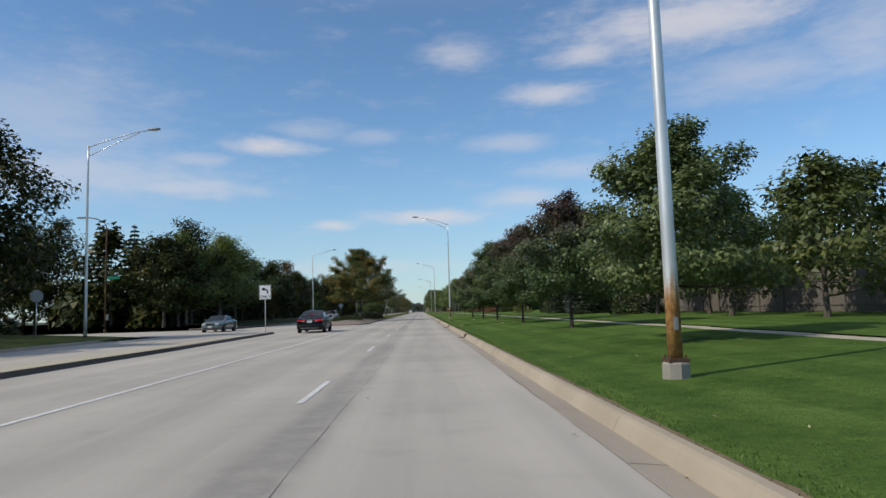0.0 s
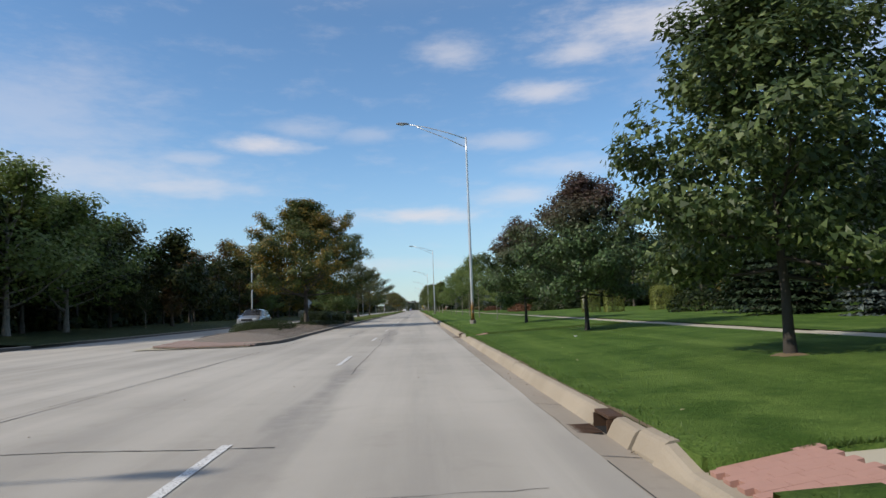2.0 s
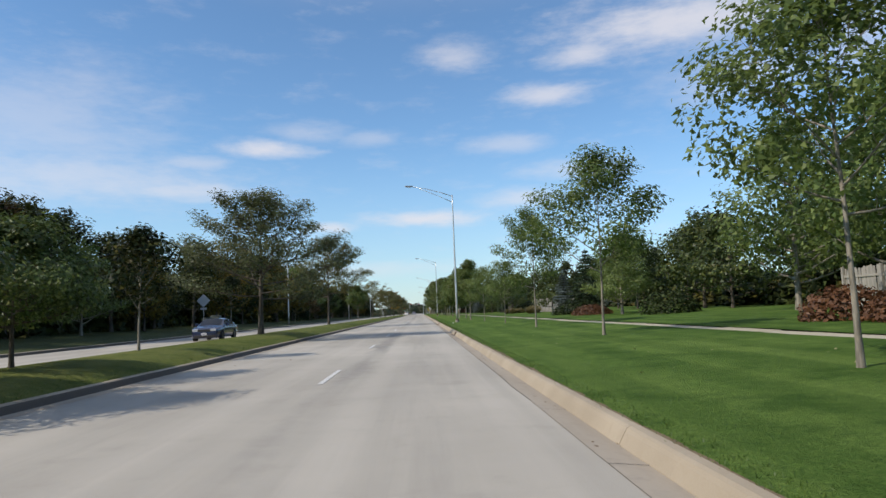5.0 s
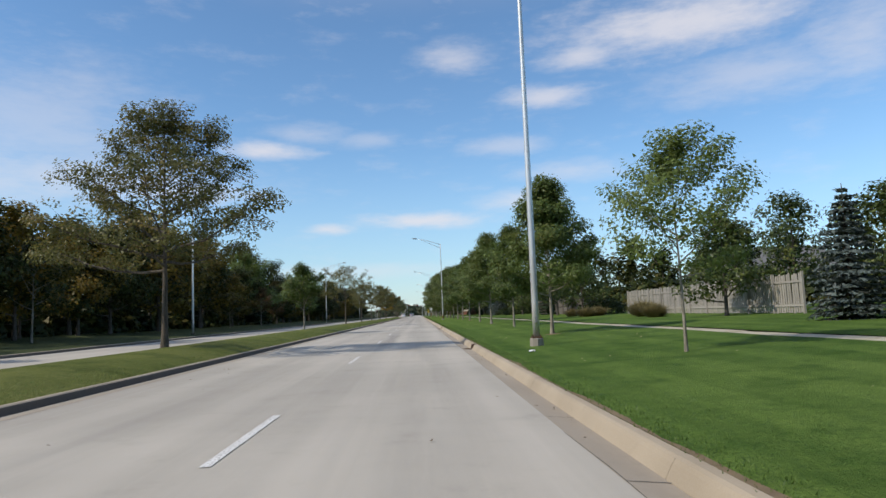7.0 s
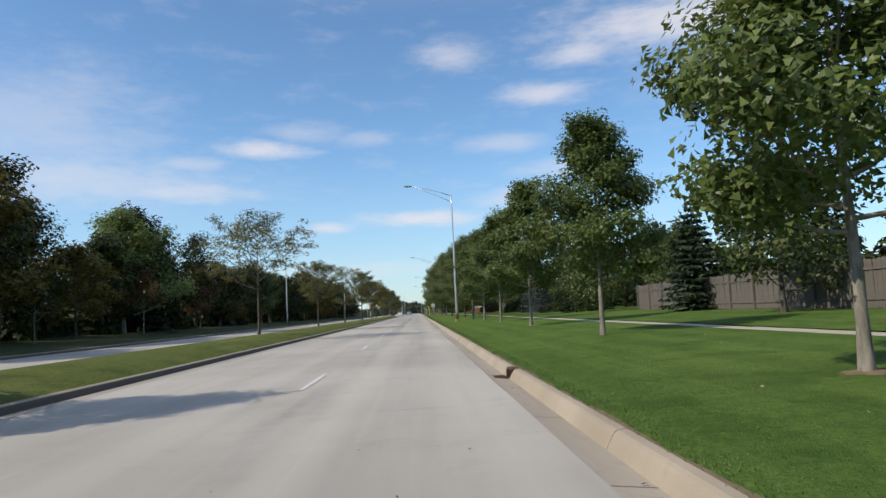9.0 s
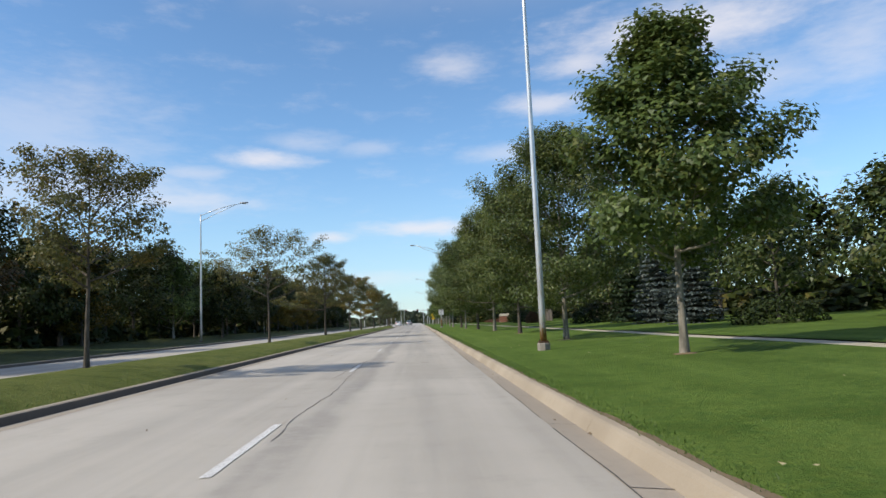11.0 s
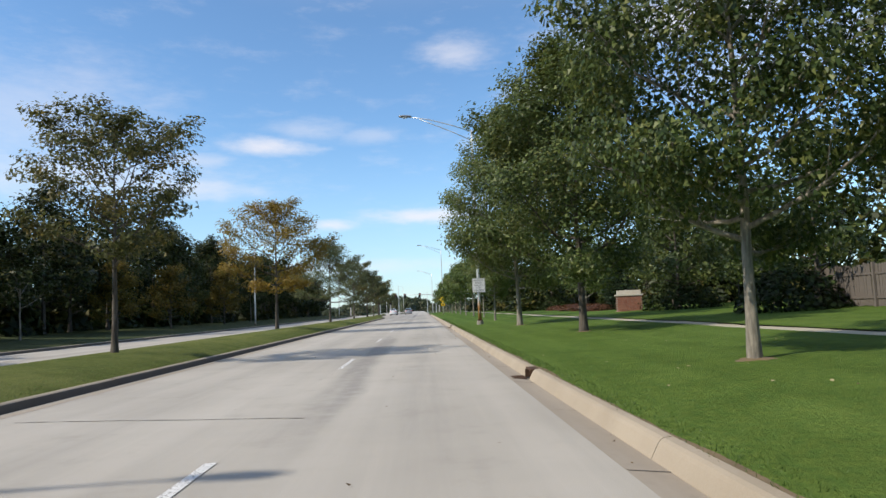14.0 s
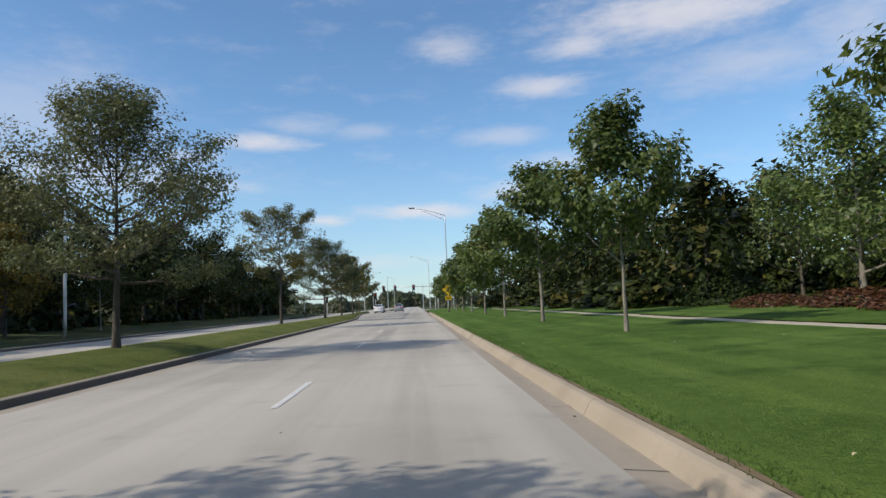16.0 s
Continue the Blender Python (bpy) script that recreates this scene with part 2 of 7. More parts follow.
def pole_look(rust_top):
    def build(n):
        sep = n.add("ShaderNodeSeparateXYZ", None, Vector=n.obj)
        v = n.noise(stretched(n, n.obj, 3, 3, 0.7), 1.0, 5)
        run = n.noise(stretched(n, n.obj, 22, 22, 1.6), 1.0, 4, 0.65)
        c = n.mix(n.span(v, 0.3, 0.7), (0.52, 0.52, 0.50), (0.70, 0.70, 0.68))
        edge = n.math("ADD", sep.outputs[2], n.math("MULTIPLY", n.math("SUBTRACT", run, 0.5), 1.1))
        rust = n.span(edge, rust_top + 0.25, rust_top - 0.25)
        red = n.mix(n.span(n.noise(n.obj, 9.0, 4), 0.3, 0.7), (0.19, 0.085, 0.025), (0.36, 0.20, 0.06))
        n.put(n.bsdf, "Base Color", n.mix(rust, c, red))
        n.put(n.bsdf, "Roughness", n.span(rust, 0, 1, 0.38, 0.8))
        n.put(n.bsdf, "Metallic", n.span(rust, 0, 1, 0.55, 0.1))
    return build


def fence_look(n):
    tone = n.add("ShaderNodeObjectInfo").outputs["Random"]
    grain = n.noise(stretched(n, n.obj, 40, 40, 2.0), 1.0, 5, 0.6)
    c = n.mix(n.span(grain, 0.3, 0.7), (0.20, 0.185, 0.16), (0.36, 0.335, 0.295))
    c = n.mix(n.math("MULTIPLY", tone, 0.5), c, (0.42, 0.385, 0.33))
    n.put(n.bsdf, "Base Color", c)
    n.put(n.bsdf, "Normal", n.bump(grain, 0.4, 0.005))


def mulch_look(n):
    chip, big = n.noise(n.pos, 16.0, 6, 0.75), n.noise(n.pos, 0.8, 4)
    c = n.mix(n.span(chip, 0.3, 0.7), (0.13, 0.10, 0.075), (0.33, 0.285, 0.23))
    c = n.mix(n.span(big, 0.4, 0.7, 0, 0.4), c, (0.22, 0.165, 0.12))
    n.put(n.bsdf, "Base Color", c)
    n.put(n.bsdf, "Normal", n.bump(chip, 1.0, 0.05))


def brick_look(n):
    tone = n.add("ShaderNodeObjectInfo").outputs["Random"]
    grit = n.noise(n.obj, 30.0, 4)
    c = n.mix(tone, (0.20, 0.075, 0.05), (0.33, 0.15, 0.10))
    c = n.mix(n.span(grit, 0.4, 0.8, 0, 0.35), c, (0.36, 0.22, 0.17))
    n.put(n.bsdf, "Base Color", c)
    n.put(n.bsdf, "Normal", n.bump(grit, 0.4, 0.006))


def paint_look(base, flake, dirt=0.15, coat=0.9):
    def build(n):
        v = n.noise(n.obj, 2.0, 4)
        c = n.mix(n.span(v, 0.3, 0.7), base, flake)
        sep = n.add("ShaderNodeSeparateXYZ", None, Vector=n.obj)
        low = n.math("MULTIPLY", n.span(n.math("ADD", sep.outputs[2], n.math("MULTIPLY", n.noise(n.obj, 6.0, 4), 0.3)), 0.62, 0.3), dirt)
        n.put(n.bsdf, "Base Color", n.mix(low, c, (0.2, 0.18, 0.15)))
        n.put(n.bsdf, "Coat Weight", coat)
        n.put(n.bsdf, "Coat Roughness", 0.06)
    return build


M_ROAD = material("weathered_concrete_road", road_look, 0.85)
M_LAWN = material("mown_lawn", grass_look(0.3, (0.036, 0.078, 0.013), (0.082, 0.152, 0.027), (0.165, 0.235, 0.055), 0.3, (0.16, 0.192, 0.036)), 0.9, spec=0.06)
M_MEDIAN = material("median_grass", grass_look(0.5, (0.062, 0.085, 0.017), (0.115, 0.14, 0.03), (0.19, 0.195, 0.06)), 0.9, spec=0.08)
# dark tones put the wooded verge's shade into the grass colour
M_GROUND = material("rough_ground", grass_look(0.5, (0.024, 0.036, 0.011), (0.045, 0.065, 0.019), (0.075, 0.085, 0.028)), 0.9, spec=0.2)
M_BARK = material("rough_bark", bark_look, 0.9)
# brown maple bark, deepened so the crowns' shade is in its colour
M_DARKBARK = worn("dark_maple_bark", (0.025, 0.02, 0.016), (0.085, 0.072, 0.058), 7.0, 0.92, fine=40, bump=0.5)
M_PALE = material("pale_bark", pale_bark_look, 0.85)
M_KERB = material("tan_concrete_kerb", kerb_look, 0.85)
# shade on the kerb faces is put into this darker concrete colour
M_KERB_SHADE = worn("shaded_kerb_concrete", (0.055, 0.046, 0.037), (0.14, 0.118, 0.092), 2.0, 0.9, fine=50, coords="pos")
M_GUTTER = material("dusty_gutter", gutter_look, 0.85)
M_WALK = worn("pale_concrete_walk", (0.38, 0.335, 0.24), (0.49, 0.44, 0.33), 1.2, 0.85, fine=60, coords="pos")


def line_look(n):
    big, chip = n.noise(n.pos, 5.0, 5, 0.65), n.noise(n.pos, 38.0, 4, 0.7)
    c = n.mix(n.span(big, 0.3, 0.7), (0.56, 0.55, 0.52), (0.76, 0.75, 0.72))
    bare = n.span(n.math("ADD", chip, n.math("MULTIPLY", big, 0.45)), 0.74, 0.86)
    n.put(n.bsdf, "Base Color", n.mix(bare, c, (0.3, 0.28, 0.25)))
    n.put(n.bsdf, "Normal", n.bump(chip, 0.3, 0.004))


M_LINE = material("worn_road_paint", line_look, 0.75)
M_SOIL = worn("bare_soil", (0.095, 0.065, 0.035), (0.26, 0.19, 0.105), 4.0, 0.95, fine=40, bump=0.6, coords="pos")
M_TAR = worn("crack_filler", (0.035, 0.034, 0.032), (0.09, 0.086, 0.08), 3.0, 0.8, fine=40, coords="pos")
M_IRON = worn("rusty_cast_iron", (0.045, 0.03, 0.022), (0.14, 0.075, 0.04), 9.0, 0.8, 0.3, fine=60)
M_DARK = worn("dark_void", (0.008, 0.008, 0.008), (0.02, 0.018, 0.016), 5.0, 0.95)
M_STEEL = material("galvanised_steel", pole_look(-5.0), 0.4, 0.8)
M_RUSTY = material("galvanised_steel_rusted_foot", pole_look(1.35), 0.4, 0.8)
M_STAIN = material("galvanised_steel_stained_foot", pole_look(0.75), 0.4, 0.8)
M_LAMP = worn("grey_lamp_casting", (0.20, 0.205, 0.21), (0.30, 0.305, 0.31), 8, 0.5, 0.4)
M_LENS = worn("lamp_lens", (0.55, 0.55, 0.52), (0.68, 0.68, 0.64), 8, 0.2, 0.0, bump=0)
M_FOOT = worn("mossy_concrete_footing", (0.17, 0.155, 0.13), (0.36, 0.32, 0.27), 6, 0.9, fine=40, bump=0.4)
M_WHITE = worn("white_sign_sheeting", (0.70, 0.70, 0.70), (0.82, 0.82, 0.82), 4, 0.45, bump=0)
M_BLACK = worn("black_sign_ink", (0.008, 0.008, 0.008), (0.02, 0.02, 0.02), 8, 0.5, bump=0)
M_BACK = worn("bare_aluminium_sign_back", (0.34, 0.34, 0.34), (0.46, 0.46, 0.46), 5, 0.45, 0.6, bump=0)
M_YELLOW = worn("yellow_sign_sheeting", (0.72, 0.46, 0.01), (0.85, 0.58, 0.02), 4, 0.45, bump=0)
M_GREEN = worn("green_sign_sheeting", (0.0, 0.13, 0.07), (0.01, 0.19, 0.11), 5, 0.45, bump=0)
M_BOARD = material("weathered_fence_board", fence_look, 0.85)
# darker copy of the weathered boards, with tree shade put into the colour
M_BOARD_SHADE = worn("shaded_weathered_board", (0.085, 0.072, 0.06), (0.19, 0.165, 0.14), 5, 0.9, fine=50)
M_MULCH = material("wood_mulch", mulch_look, 0.95)
M_PAVER = worn("pale_red_paver", (0.36, 0.195, 0.15), (0.47, 0.265, 0.205), 9, 0.9, fine=60, coords="pos")
M_NOSE = worn("dusty_red_paver", (0.27, 0.19, 0.155), (0.39, 0.285, 0.24), 9, 0.9, fine=60, coords="pos")
M_BRICK = material("red_brick", brick_look, 0.85)
M_MORTAR = worn("mortar", (0.26, 0.24, 0.21), (0.38, 0.35, 0.31), 8, 0.9)
M_STONE = worn("cream_cast_stone", (0.45, 0.41, 0.34), (0.58, 0.54, 0.46), 6, 0.8)
M_BOX = worn("green_grey_cabinet_paint", (0.10, 0.115, 0.10), (0.16, 0.175, 0.15), 5, 0.6)
M_SIDING = worn("pale_siding", (0.42, 0.40, 0.37), (0.55, 0.53, 0.49), 3, 0.7)
M_SHINGLE = worn("grey_roof_shingle", (0.09, 0.09, 0.09), (0.2, 0.195, 0.185), 9, 0.9, fine=30, bump=0.5)
M_RUBBER = worn("tyre_rubber", (0.012, 0.012, 0.012), (0.03, 0.03, 0.029), 12, 0.85)
M_RIM = worn("alloy_rim", (0.10, 0.10, 0.105), (0.2, 0.2, 0.21), 10, 0.35, 0.85, bump=0)
M_GLASS = worn("tinted_car_glass", (0.008, 0.01, 0.013), (0.013, 0.016, 0.02), 2, 0.05, 0.0, bump=0, spec=0.28)
M_TRIM = worn("black_plastic_trim", (0.014, 0.014, 0.014), (0.03, 0.03, 0.03), 10, 0.6)
M_CHROME = worn("chrome_trim", (0.55, 0.55, 0.56), (0.7, 0.7, 0.71), 8, 0.15, 1.0, bump=0)
M_TAIL = worn("red_tail_lens", (0.30, 0.005, 0.006), (0.5, 0.012, 0.012), 6, 0.15, bump=0, spec=0.6)
M_HEAD = worn("clear_headlamp", (0.55, 0.56, 0.57), (0.75, 0.76, 0.77), 6, 0.12, 0.3, bump=0)


def glowing(name, colour, strength):
    def build(n):
        n.put(n.bsdf, "Base Color", (*colour, 1))
        n.put(n.bsdf, "Emission Color", (*colour, 1))
        n.put(n.bsdf, "Emission Strength", strength)
    return material(name, build, 0.3)


M_BRAKE = glowing("lit_brake_lamp", (0.6, 0.015, 0.018), 0.18)
M_PLATE = worn("faded_plate_print", (0.12, 0.13, 0.18), (0.2, 0.2, 0.25), 30, 0.5, bump=0)
M_SIGRED = glowing("lit_red_signal", (0.7, 0.03, 0.02), 0.35)
M_MAPLE = foliage("maple_leaves", (0.026, 0.048, 0.012), (0.075, 0.12, 0.028), (0.19, 0.23, 0.08), trans=0.26)
M_PURPLE = foliage("purple_maple_leaves", (0.055, 0.03, 0.03), (0.13, 0.068, 0.062), (0.21, 0.15, 0.115), (0.085, 0.1, 0.042), 0.2, lower=(0.055, 0.09, 0.03))
M_YOUNG = foliage("light_green_leaves", (0.048, 0.08, 0.018), (0.115, 0.178, 0.036), (0.25, 0.3, 0.085), trans=0.4)
M_PEAR = foliage("glossy_green_leaves", (0.032, 0.058, 0.013), (0.08, 0.13, 0.026), (0.19, 0.24, 0.062), (0.18, 0.16, 0.04), 0.12)
M_ELM = foliage("elm_leaves", (0.03, 0.053, 0.013), (0.082, 0.122, 0.027), (0.205, 0.235, 0.066), (0.19, 0.175, 0.045), 0.12)
M_LOCUST = foliage("yellowing_locust_leaves", (0.036, 0.046, 0.013), (0.09, 0.105, 0.028), (0.21, 0.2, 0.062), (0.26, 0.165, 0.04), 0.18, trans=0.36)
M_GREYLOCUST = foliage("grey_green_locust_leaves", (0.034, 0.048, 0.018), (0.082, 0.105, 0.036), (0.2, 0.215, 0.088), (0.22, 0.16, 0.045), 0.06, trans=0.34)
M_TINGED = foliage("orange_tinged_leaves", (0.02, 0.034, 0.009), (0.06, 0.09, 0.018), (0.15, 0.175, 0.04), (0.42, 0.23, 0.03), 0.24, trans=0.28)
# distance haze is put into these leaves as a paler colour
M_HAZED = foliage("hazed_distant_leaves", (0.045, 0.06, 0.03), (0.085, 0.105, 0.05), (0.14, 0.16, 0.08), (0.15, 0.13, 0.06), 0.15)
M_GOLD = foliage("golden_locust_leaves", (0.1, 0.062, 0.01), (0.25, 0.155, 0.018), (0.42, 0.28, 0.04), (0.16, 0.15, 0.03), 0.3, trans=0.32)
M_OLIVE = foliage("olive_gold_leaves", (0.055, 0.05, 0.012), (0.14, 0.115, 0.021), (0.26, 0.2, 0.04), (0.26, 0.14, 0.022), 0.2, trans=0.45, gloss=0.2)
# leaf colours lowered so that the woods' shade is in the foliage itself
M_WOOD = foliage("shaded_woodland_leaves", (0.009, 0.016, 0.005), (0.024, 0.037, 0.009), (0.066, 0.082, 0.019), (0.12, 0.09, 0.02), 0.14, trans=0.12, gloss=0.14)
M_YARD = foliage("yard_tree_leaves", (0.022, 0.038, 0.01), (0.058, 0.09, 0.019), (0.135, 0.165, 0.042), (0.16, 0.15, 0.038), 0.12, trans=0.26)
M_AUTUMN = foliage("autumn_leaves", (0.04, 0.03, 0.011), (0.1, 0.068, 0.02), (0.19, 0.12, 0.032), (0.2, 0.075, 0.02), 0.2, trans=0.25)
M_SPRUCE = foliage("spruce_needles", (0.014, 0.026, 0.012), (0.03, 0.05, 0.024), (0.055, 0.08, 0.042), trans=0.12, gloss=0.14)
M_BLUE = foliage("blue_spruce_needles", (0.04, 0.055, 0.05), (0.08, 0.105, 0.095), (0.15, 0.185, 0.165), trans=0.12)
M_SHRUB = foliage("clipped_shrub_leaves", (0.01, 0.017, 0.005), (0.026, 0.042, 0.011), (0.058, 0.078, 0.022), trans=0.12, gloss=0.14)
M_ARBOR = foliage("arborvitae_leaves", (0.065, 0.09, 0.018), (0.16, 0.2, 0.036), (0.3, 0.31, 0.07), trans=0.25)
M_RUSTY_LEAF = foliage("rust_red_leaves", (0.06, 0.022, 0.012), (0.12, 0.048, 0.022), (0.18, 0.085, 0.035), trans=0.2)
M_STRAW = foliage("straw_grass", (0.11, 0.09, 0.035), (0.22, 0.18, 0.075), (0.34, 0.28, 0.13), trans=0.3)
M_BLADE = foliage("grass_blades", (0.05, 0.098, 0.016), (0.09, 0.158, 0.027), (0.16, 0.22, 0.05), trans=0.4)


# ---- small builders ----
def link(name, bm, mat, parent=None, label="", smooth=False):
    me = bpy.data.meshes.new(name)
    if smooth:
        for f in bm.faces:
            f.smooth = True
    bm.to_mesh(me)
    bm.free()
    me.materials.append(mat)
    ob = new(name, me)
    if parent is not None:
        ob.parent = parent
    if label:
        ob["label"] = label
    return ob


part = link


def raw(name, verts, faces, mat, parent=None, label="", smooth=False):
    me = bpy.data.meshes.new(name)
    me.from_pydata(verts, [], faces)
    if smooth:
        me.polygons.foreach_set("use_smooth", [True] * len(me.polygons))
    me.materials.append(mat)
    ob = new(name, me)
    if parent is not None:
        ob.parent = parent
    if label:
        ob["label"] = label
    return ob


def thing(name, label, category, group="", kind="", at=(0, 0, 0), turn=0.0):
    ob = new(name)
    ob.empty_display_size = 0.2
    ob.matrix_basis = pose(*at, 0, 0, turn)
    return tagged(ob, label, category, group, kind)


def box(bm, x0, x1, y0, y1, z0, z1, bevel=0.0, m=None):
    r = bmesh.ops.create_cube(bm, size=1.0)
    vs = r["verts"]
    for v in vs:
        v.co = Vector(((x0 + x1) / 2 + v.co.x * (x1 - x0), (y0 + y1) / 2 + v.co.y * (y1 - y0), (z0 + z1) / 2 + v.co.z * (z1 - z0)))
    if bevel:
        es = {e for v in vs for e in v.link_edges}
        vs = bmesh.ops.bevel(bm, geom=list(es), offset=bevel, segments=2, affect="EDGES", profile=0.6)["verts"]
    if m is not None:
        bmesh.ops.transform(bm, matrix=m, verts=list({v for v in vs}))
    return bm


def tube(bm, pts, radii, sides=10, caps=True):
    """A round bar along points, one radius a point."""
    rings, pts = [], [Vector(p) for p in pts]
    for i, p in enumerate(pts):
        d = (pts[min(i + 1, len(pts) - 1)] - pts[max(i - 1, 0)]).normalized()
        a = d.orthogonal().normalized() if abs(d.z) < 0.95 else Vector((1, 0, 0)) - d * d.x
        a.normalize()
        b = d.cross(a)
        rings.append([bm.verts.new(p + (a * math.cos(k * math.tau / sides) + b * math.sin(k * math.tau / sides)) * radii[i]) for k in range(sides)])
    for r0, r1 in zip(rings, rings[1:]):
        for k in range(sides):
            bm.faces.new((r0[k], r0[(k + 1) % sides], r1[(k + 1) % sides], r1[k]))
    if caps:
        bm.faces.new(rings[0][::-1])
        bm.faces.new(rings[-1])
    return bm


def structure(name, ob, label, category):
    ob.name = name
    return tagged(ob, label, category, kind="structure")


def noise2(x, y, s):
    return noise.noise(Vector((x * s, y * s, 3.7)))


# ---- the road and the land ----
Y0, Y1 = -40.0, 620.0
LANE, KERB_R, KERB_L = -1.90, 1.80, -6.10
OPP_NEAR, OPP_FAR = -11.1, -18.4
INLETS = [30.7, 49.4, 71.6, 142.6, 173.4, 205.4, 311.2, 343.2]


def sheet(xs, ys, height):
    """A grid of quads over the given stations."""
    verts = [(x, y, height(x, y)) for y in ys for x in xs]
    n = len(xs)
    faces = [(j * n + i, j * n + i + 1, (j + 1) * n + i + 1, (j + 1) * n + i) for j in range(len(ys) - 1) for i in range(n - 1)]
    return verts, faces


def steps(a, b, d):
    n = max(1, round(abs(b - a) / d))
    return [a + (b - a) * i / n for i in range(n + 1)]


far = [-4500, -2000, -900, -400, -150, -40, 100, 300, 620, 900, 2000, 4500]
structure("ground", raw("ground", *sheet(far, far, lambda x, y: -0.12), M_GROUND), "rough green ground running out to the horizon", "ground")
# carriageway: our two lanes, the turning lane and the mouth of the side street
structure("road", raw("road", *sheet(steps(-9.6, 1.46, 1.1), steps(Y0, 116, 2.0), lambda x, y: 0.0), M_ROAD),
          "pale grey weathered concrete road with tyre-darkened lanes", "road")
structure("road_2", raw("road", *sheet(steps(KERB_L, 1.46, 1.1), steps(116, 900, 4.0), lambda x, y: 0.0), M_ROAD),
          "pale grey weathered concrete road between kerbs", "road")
structure("turning_bay", raw("turning_bay", *sheet(steps(-9.7, KERB_L, 1.2), steps(404, 500, 4.0), lambda x, y: -0.003), M_ROAD),
          "pale concrete turning bay cut into the median", "road")
structure("road_3", raw("road", *sheet(steps(-18.4, -9.6, 1.1), steps(Y0, 900, 4.0), lambda x, y: -0.004), M_ROAD),
          "pale concrete carriageway of the opposite direction", "road")
structure("side_street", raw("side_street", *sheet(steps(-90, -18.4, 6), steps(48.5, 68.0, 3), lambda x, y: -0.008), M_ROAD),
          "pale concrete side street joining the main road", "road")
structure("cross_road", raw("cross_road", *sheet([-300, -100, -18, 2, 100, 300], steps(492, 514, 5.5), lambda x, y: 0.006), M_ROAD),
          "distant crossing road at the traffic signals", "road")


def strip(name, label, category, x0, x1, y0, y1, z, mat, parent=None):
    ob = raw(name, *sheet([x0, (x0 + x1) / 2, x1], steps(y0, y1, 6.0), lambda x, y: z), mat, parent)
    return structure(name, ob, label, category)


structure("gutter", raw("gutter", *sheet([1.46, 1.62, KERB_R + 0.01], steps(Y0, 620, 4.0), lambda x, y: 0.0 - 0.035 * (x - 1.46) / 0.35), M_GUTTER),
          "dusty tan concrete gutter pan along the kerb", "gutter")
strip("gutter_2", "narrow concrete gutter along the median kerb", "gutter", KERB_L + 0.0, KERB_L + 0.28, 72, 405, 0.004, M_GUTTER)
# the joint between lane and gutter, opened and dirty in places
rng = random.Random(4)
bm = bmesh.new()
y = -20.0
while y < 430:
    L = rng.uniform(1.5, 9)
    if rng.random() < 0.68:
        pts = [(1.46 + rng.uniform(-0.015, 0.015), y + L * k / 5, 0.005) for k in range(6)]
        w0 = rng.uniform(0.003, 0.014)
        a = [bm.verts.new((px - w0 * (0.3 + (k % 2) * 0.5), py, pz)) for k, (px, py, pz) in enumerate(pts)]
        b = [bm.verts.new((px + w0 * (0.3 + ((k + 1) % 2) * 0.5), py, pz)) for k, (px, py, pz) in enumerate(pts)]
        for k in range(5):
            bm.faces.new((a[k], b[k], b[k + 1], a[k + 1]))
    y += L + rng.uniform(0, 3)
y = -19.0
while y < 430:
    w0 = rng.uniform(0.004, 0.011)
    bm.faces.new([bm.verts.new(p) for p in ((1.465, y - w0, 0.003), (1.8, y - w0, -0.029), (1.8, y + w0, -0.029), (1.465, y + w0, 0.003))])
    y += 3.05
structure("gutter_joint", link("gutter_joint", bm, M_TAR), "dark open joint between lane and gutter", "joint")
# cracks and filled joints in the slabs
bm = bmesh.new()


def crack(x0, y0, x1, y1, wide, wob, n=26):
    px, py, k0 = [], [], rng.random() * 50
    for k in range(n + 1):
        f = k / n
        o = wob * noise.noise(Vector((k0, f * 6.0, 0.3))) + wob * 0.3 * noise.noise(Vector((k0, f * 25.0, 4.3)))
        px.append(x0 + (x1 - x0) * f + (o if abs(y1 - y0) > abs(x1 - x0) else 0))
        py.append(y0 + (y1 - y0) * f + (0 if abs(y1 - y0) > abs(x1 - x0) else o))
    up = abs(y1 - y0) > abs(x1 - x0)
    a, b = [], []
    for k in range(n + 1):
        h = wide * rng.uniform(0.2, 1.0) / 2
        a.append(bm.verts.new((px[k] - (h if up else 0), py[k] - (0 if up else h), 0.004)))
        b.append(bm.verts.new((px[k] + (h if up else 0), py[k] + (0 if up else h), 0.004)))
    for k in range(n):
        bm.faces.new((a[k], b[k], b[k + 1], a[k + 1]))


crack(-1.38, 56, -1.5, 82, 0.02, 0.12, 60)
crack(-1.55, 92, -1.35, 104, 0.008, 0.1, 40)
crack(-1.75, 243, -1.8, 258.5, 0.016, 0.15, 50)
crack(-1.2, -5, -1.15, 26, 0.006, 0.1, 50)
crack(-5.9, 36, -5.1, 74, 0.014, 0.1, 40)
crack(-1.7, 168, 1.4, 168.3, 0.01, 0.1, 20)
crack(-0.3, 250.6, 1.4, 249.8, 0.03, 0.1, 20)
crack(-3.9, 86.5, -2.0, 86.6, 0.02, 0.05, 12)
crack(-5.4, 49.4, -1.4, 49.0, 0.05, 0.08, 30)
crack(-5.4, 308.3, -1.5, 307.55, 0.04, 0.06, 30)
crack(-2.13, 251.7, -1.9, 258.2, 0.02, 0.1, 24)
crack(-0.5, 256.4, 0.25, 256.0, 0.05, 0.06, 10)
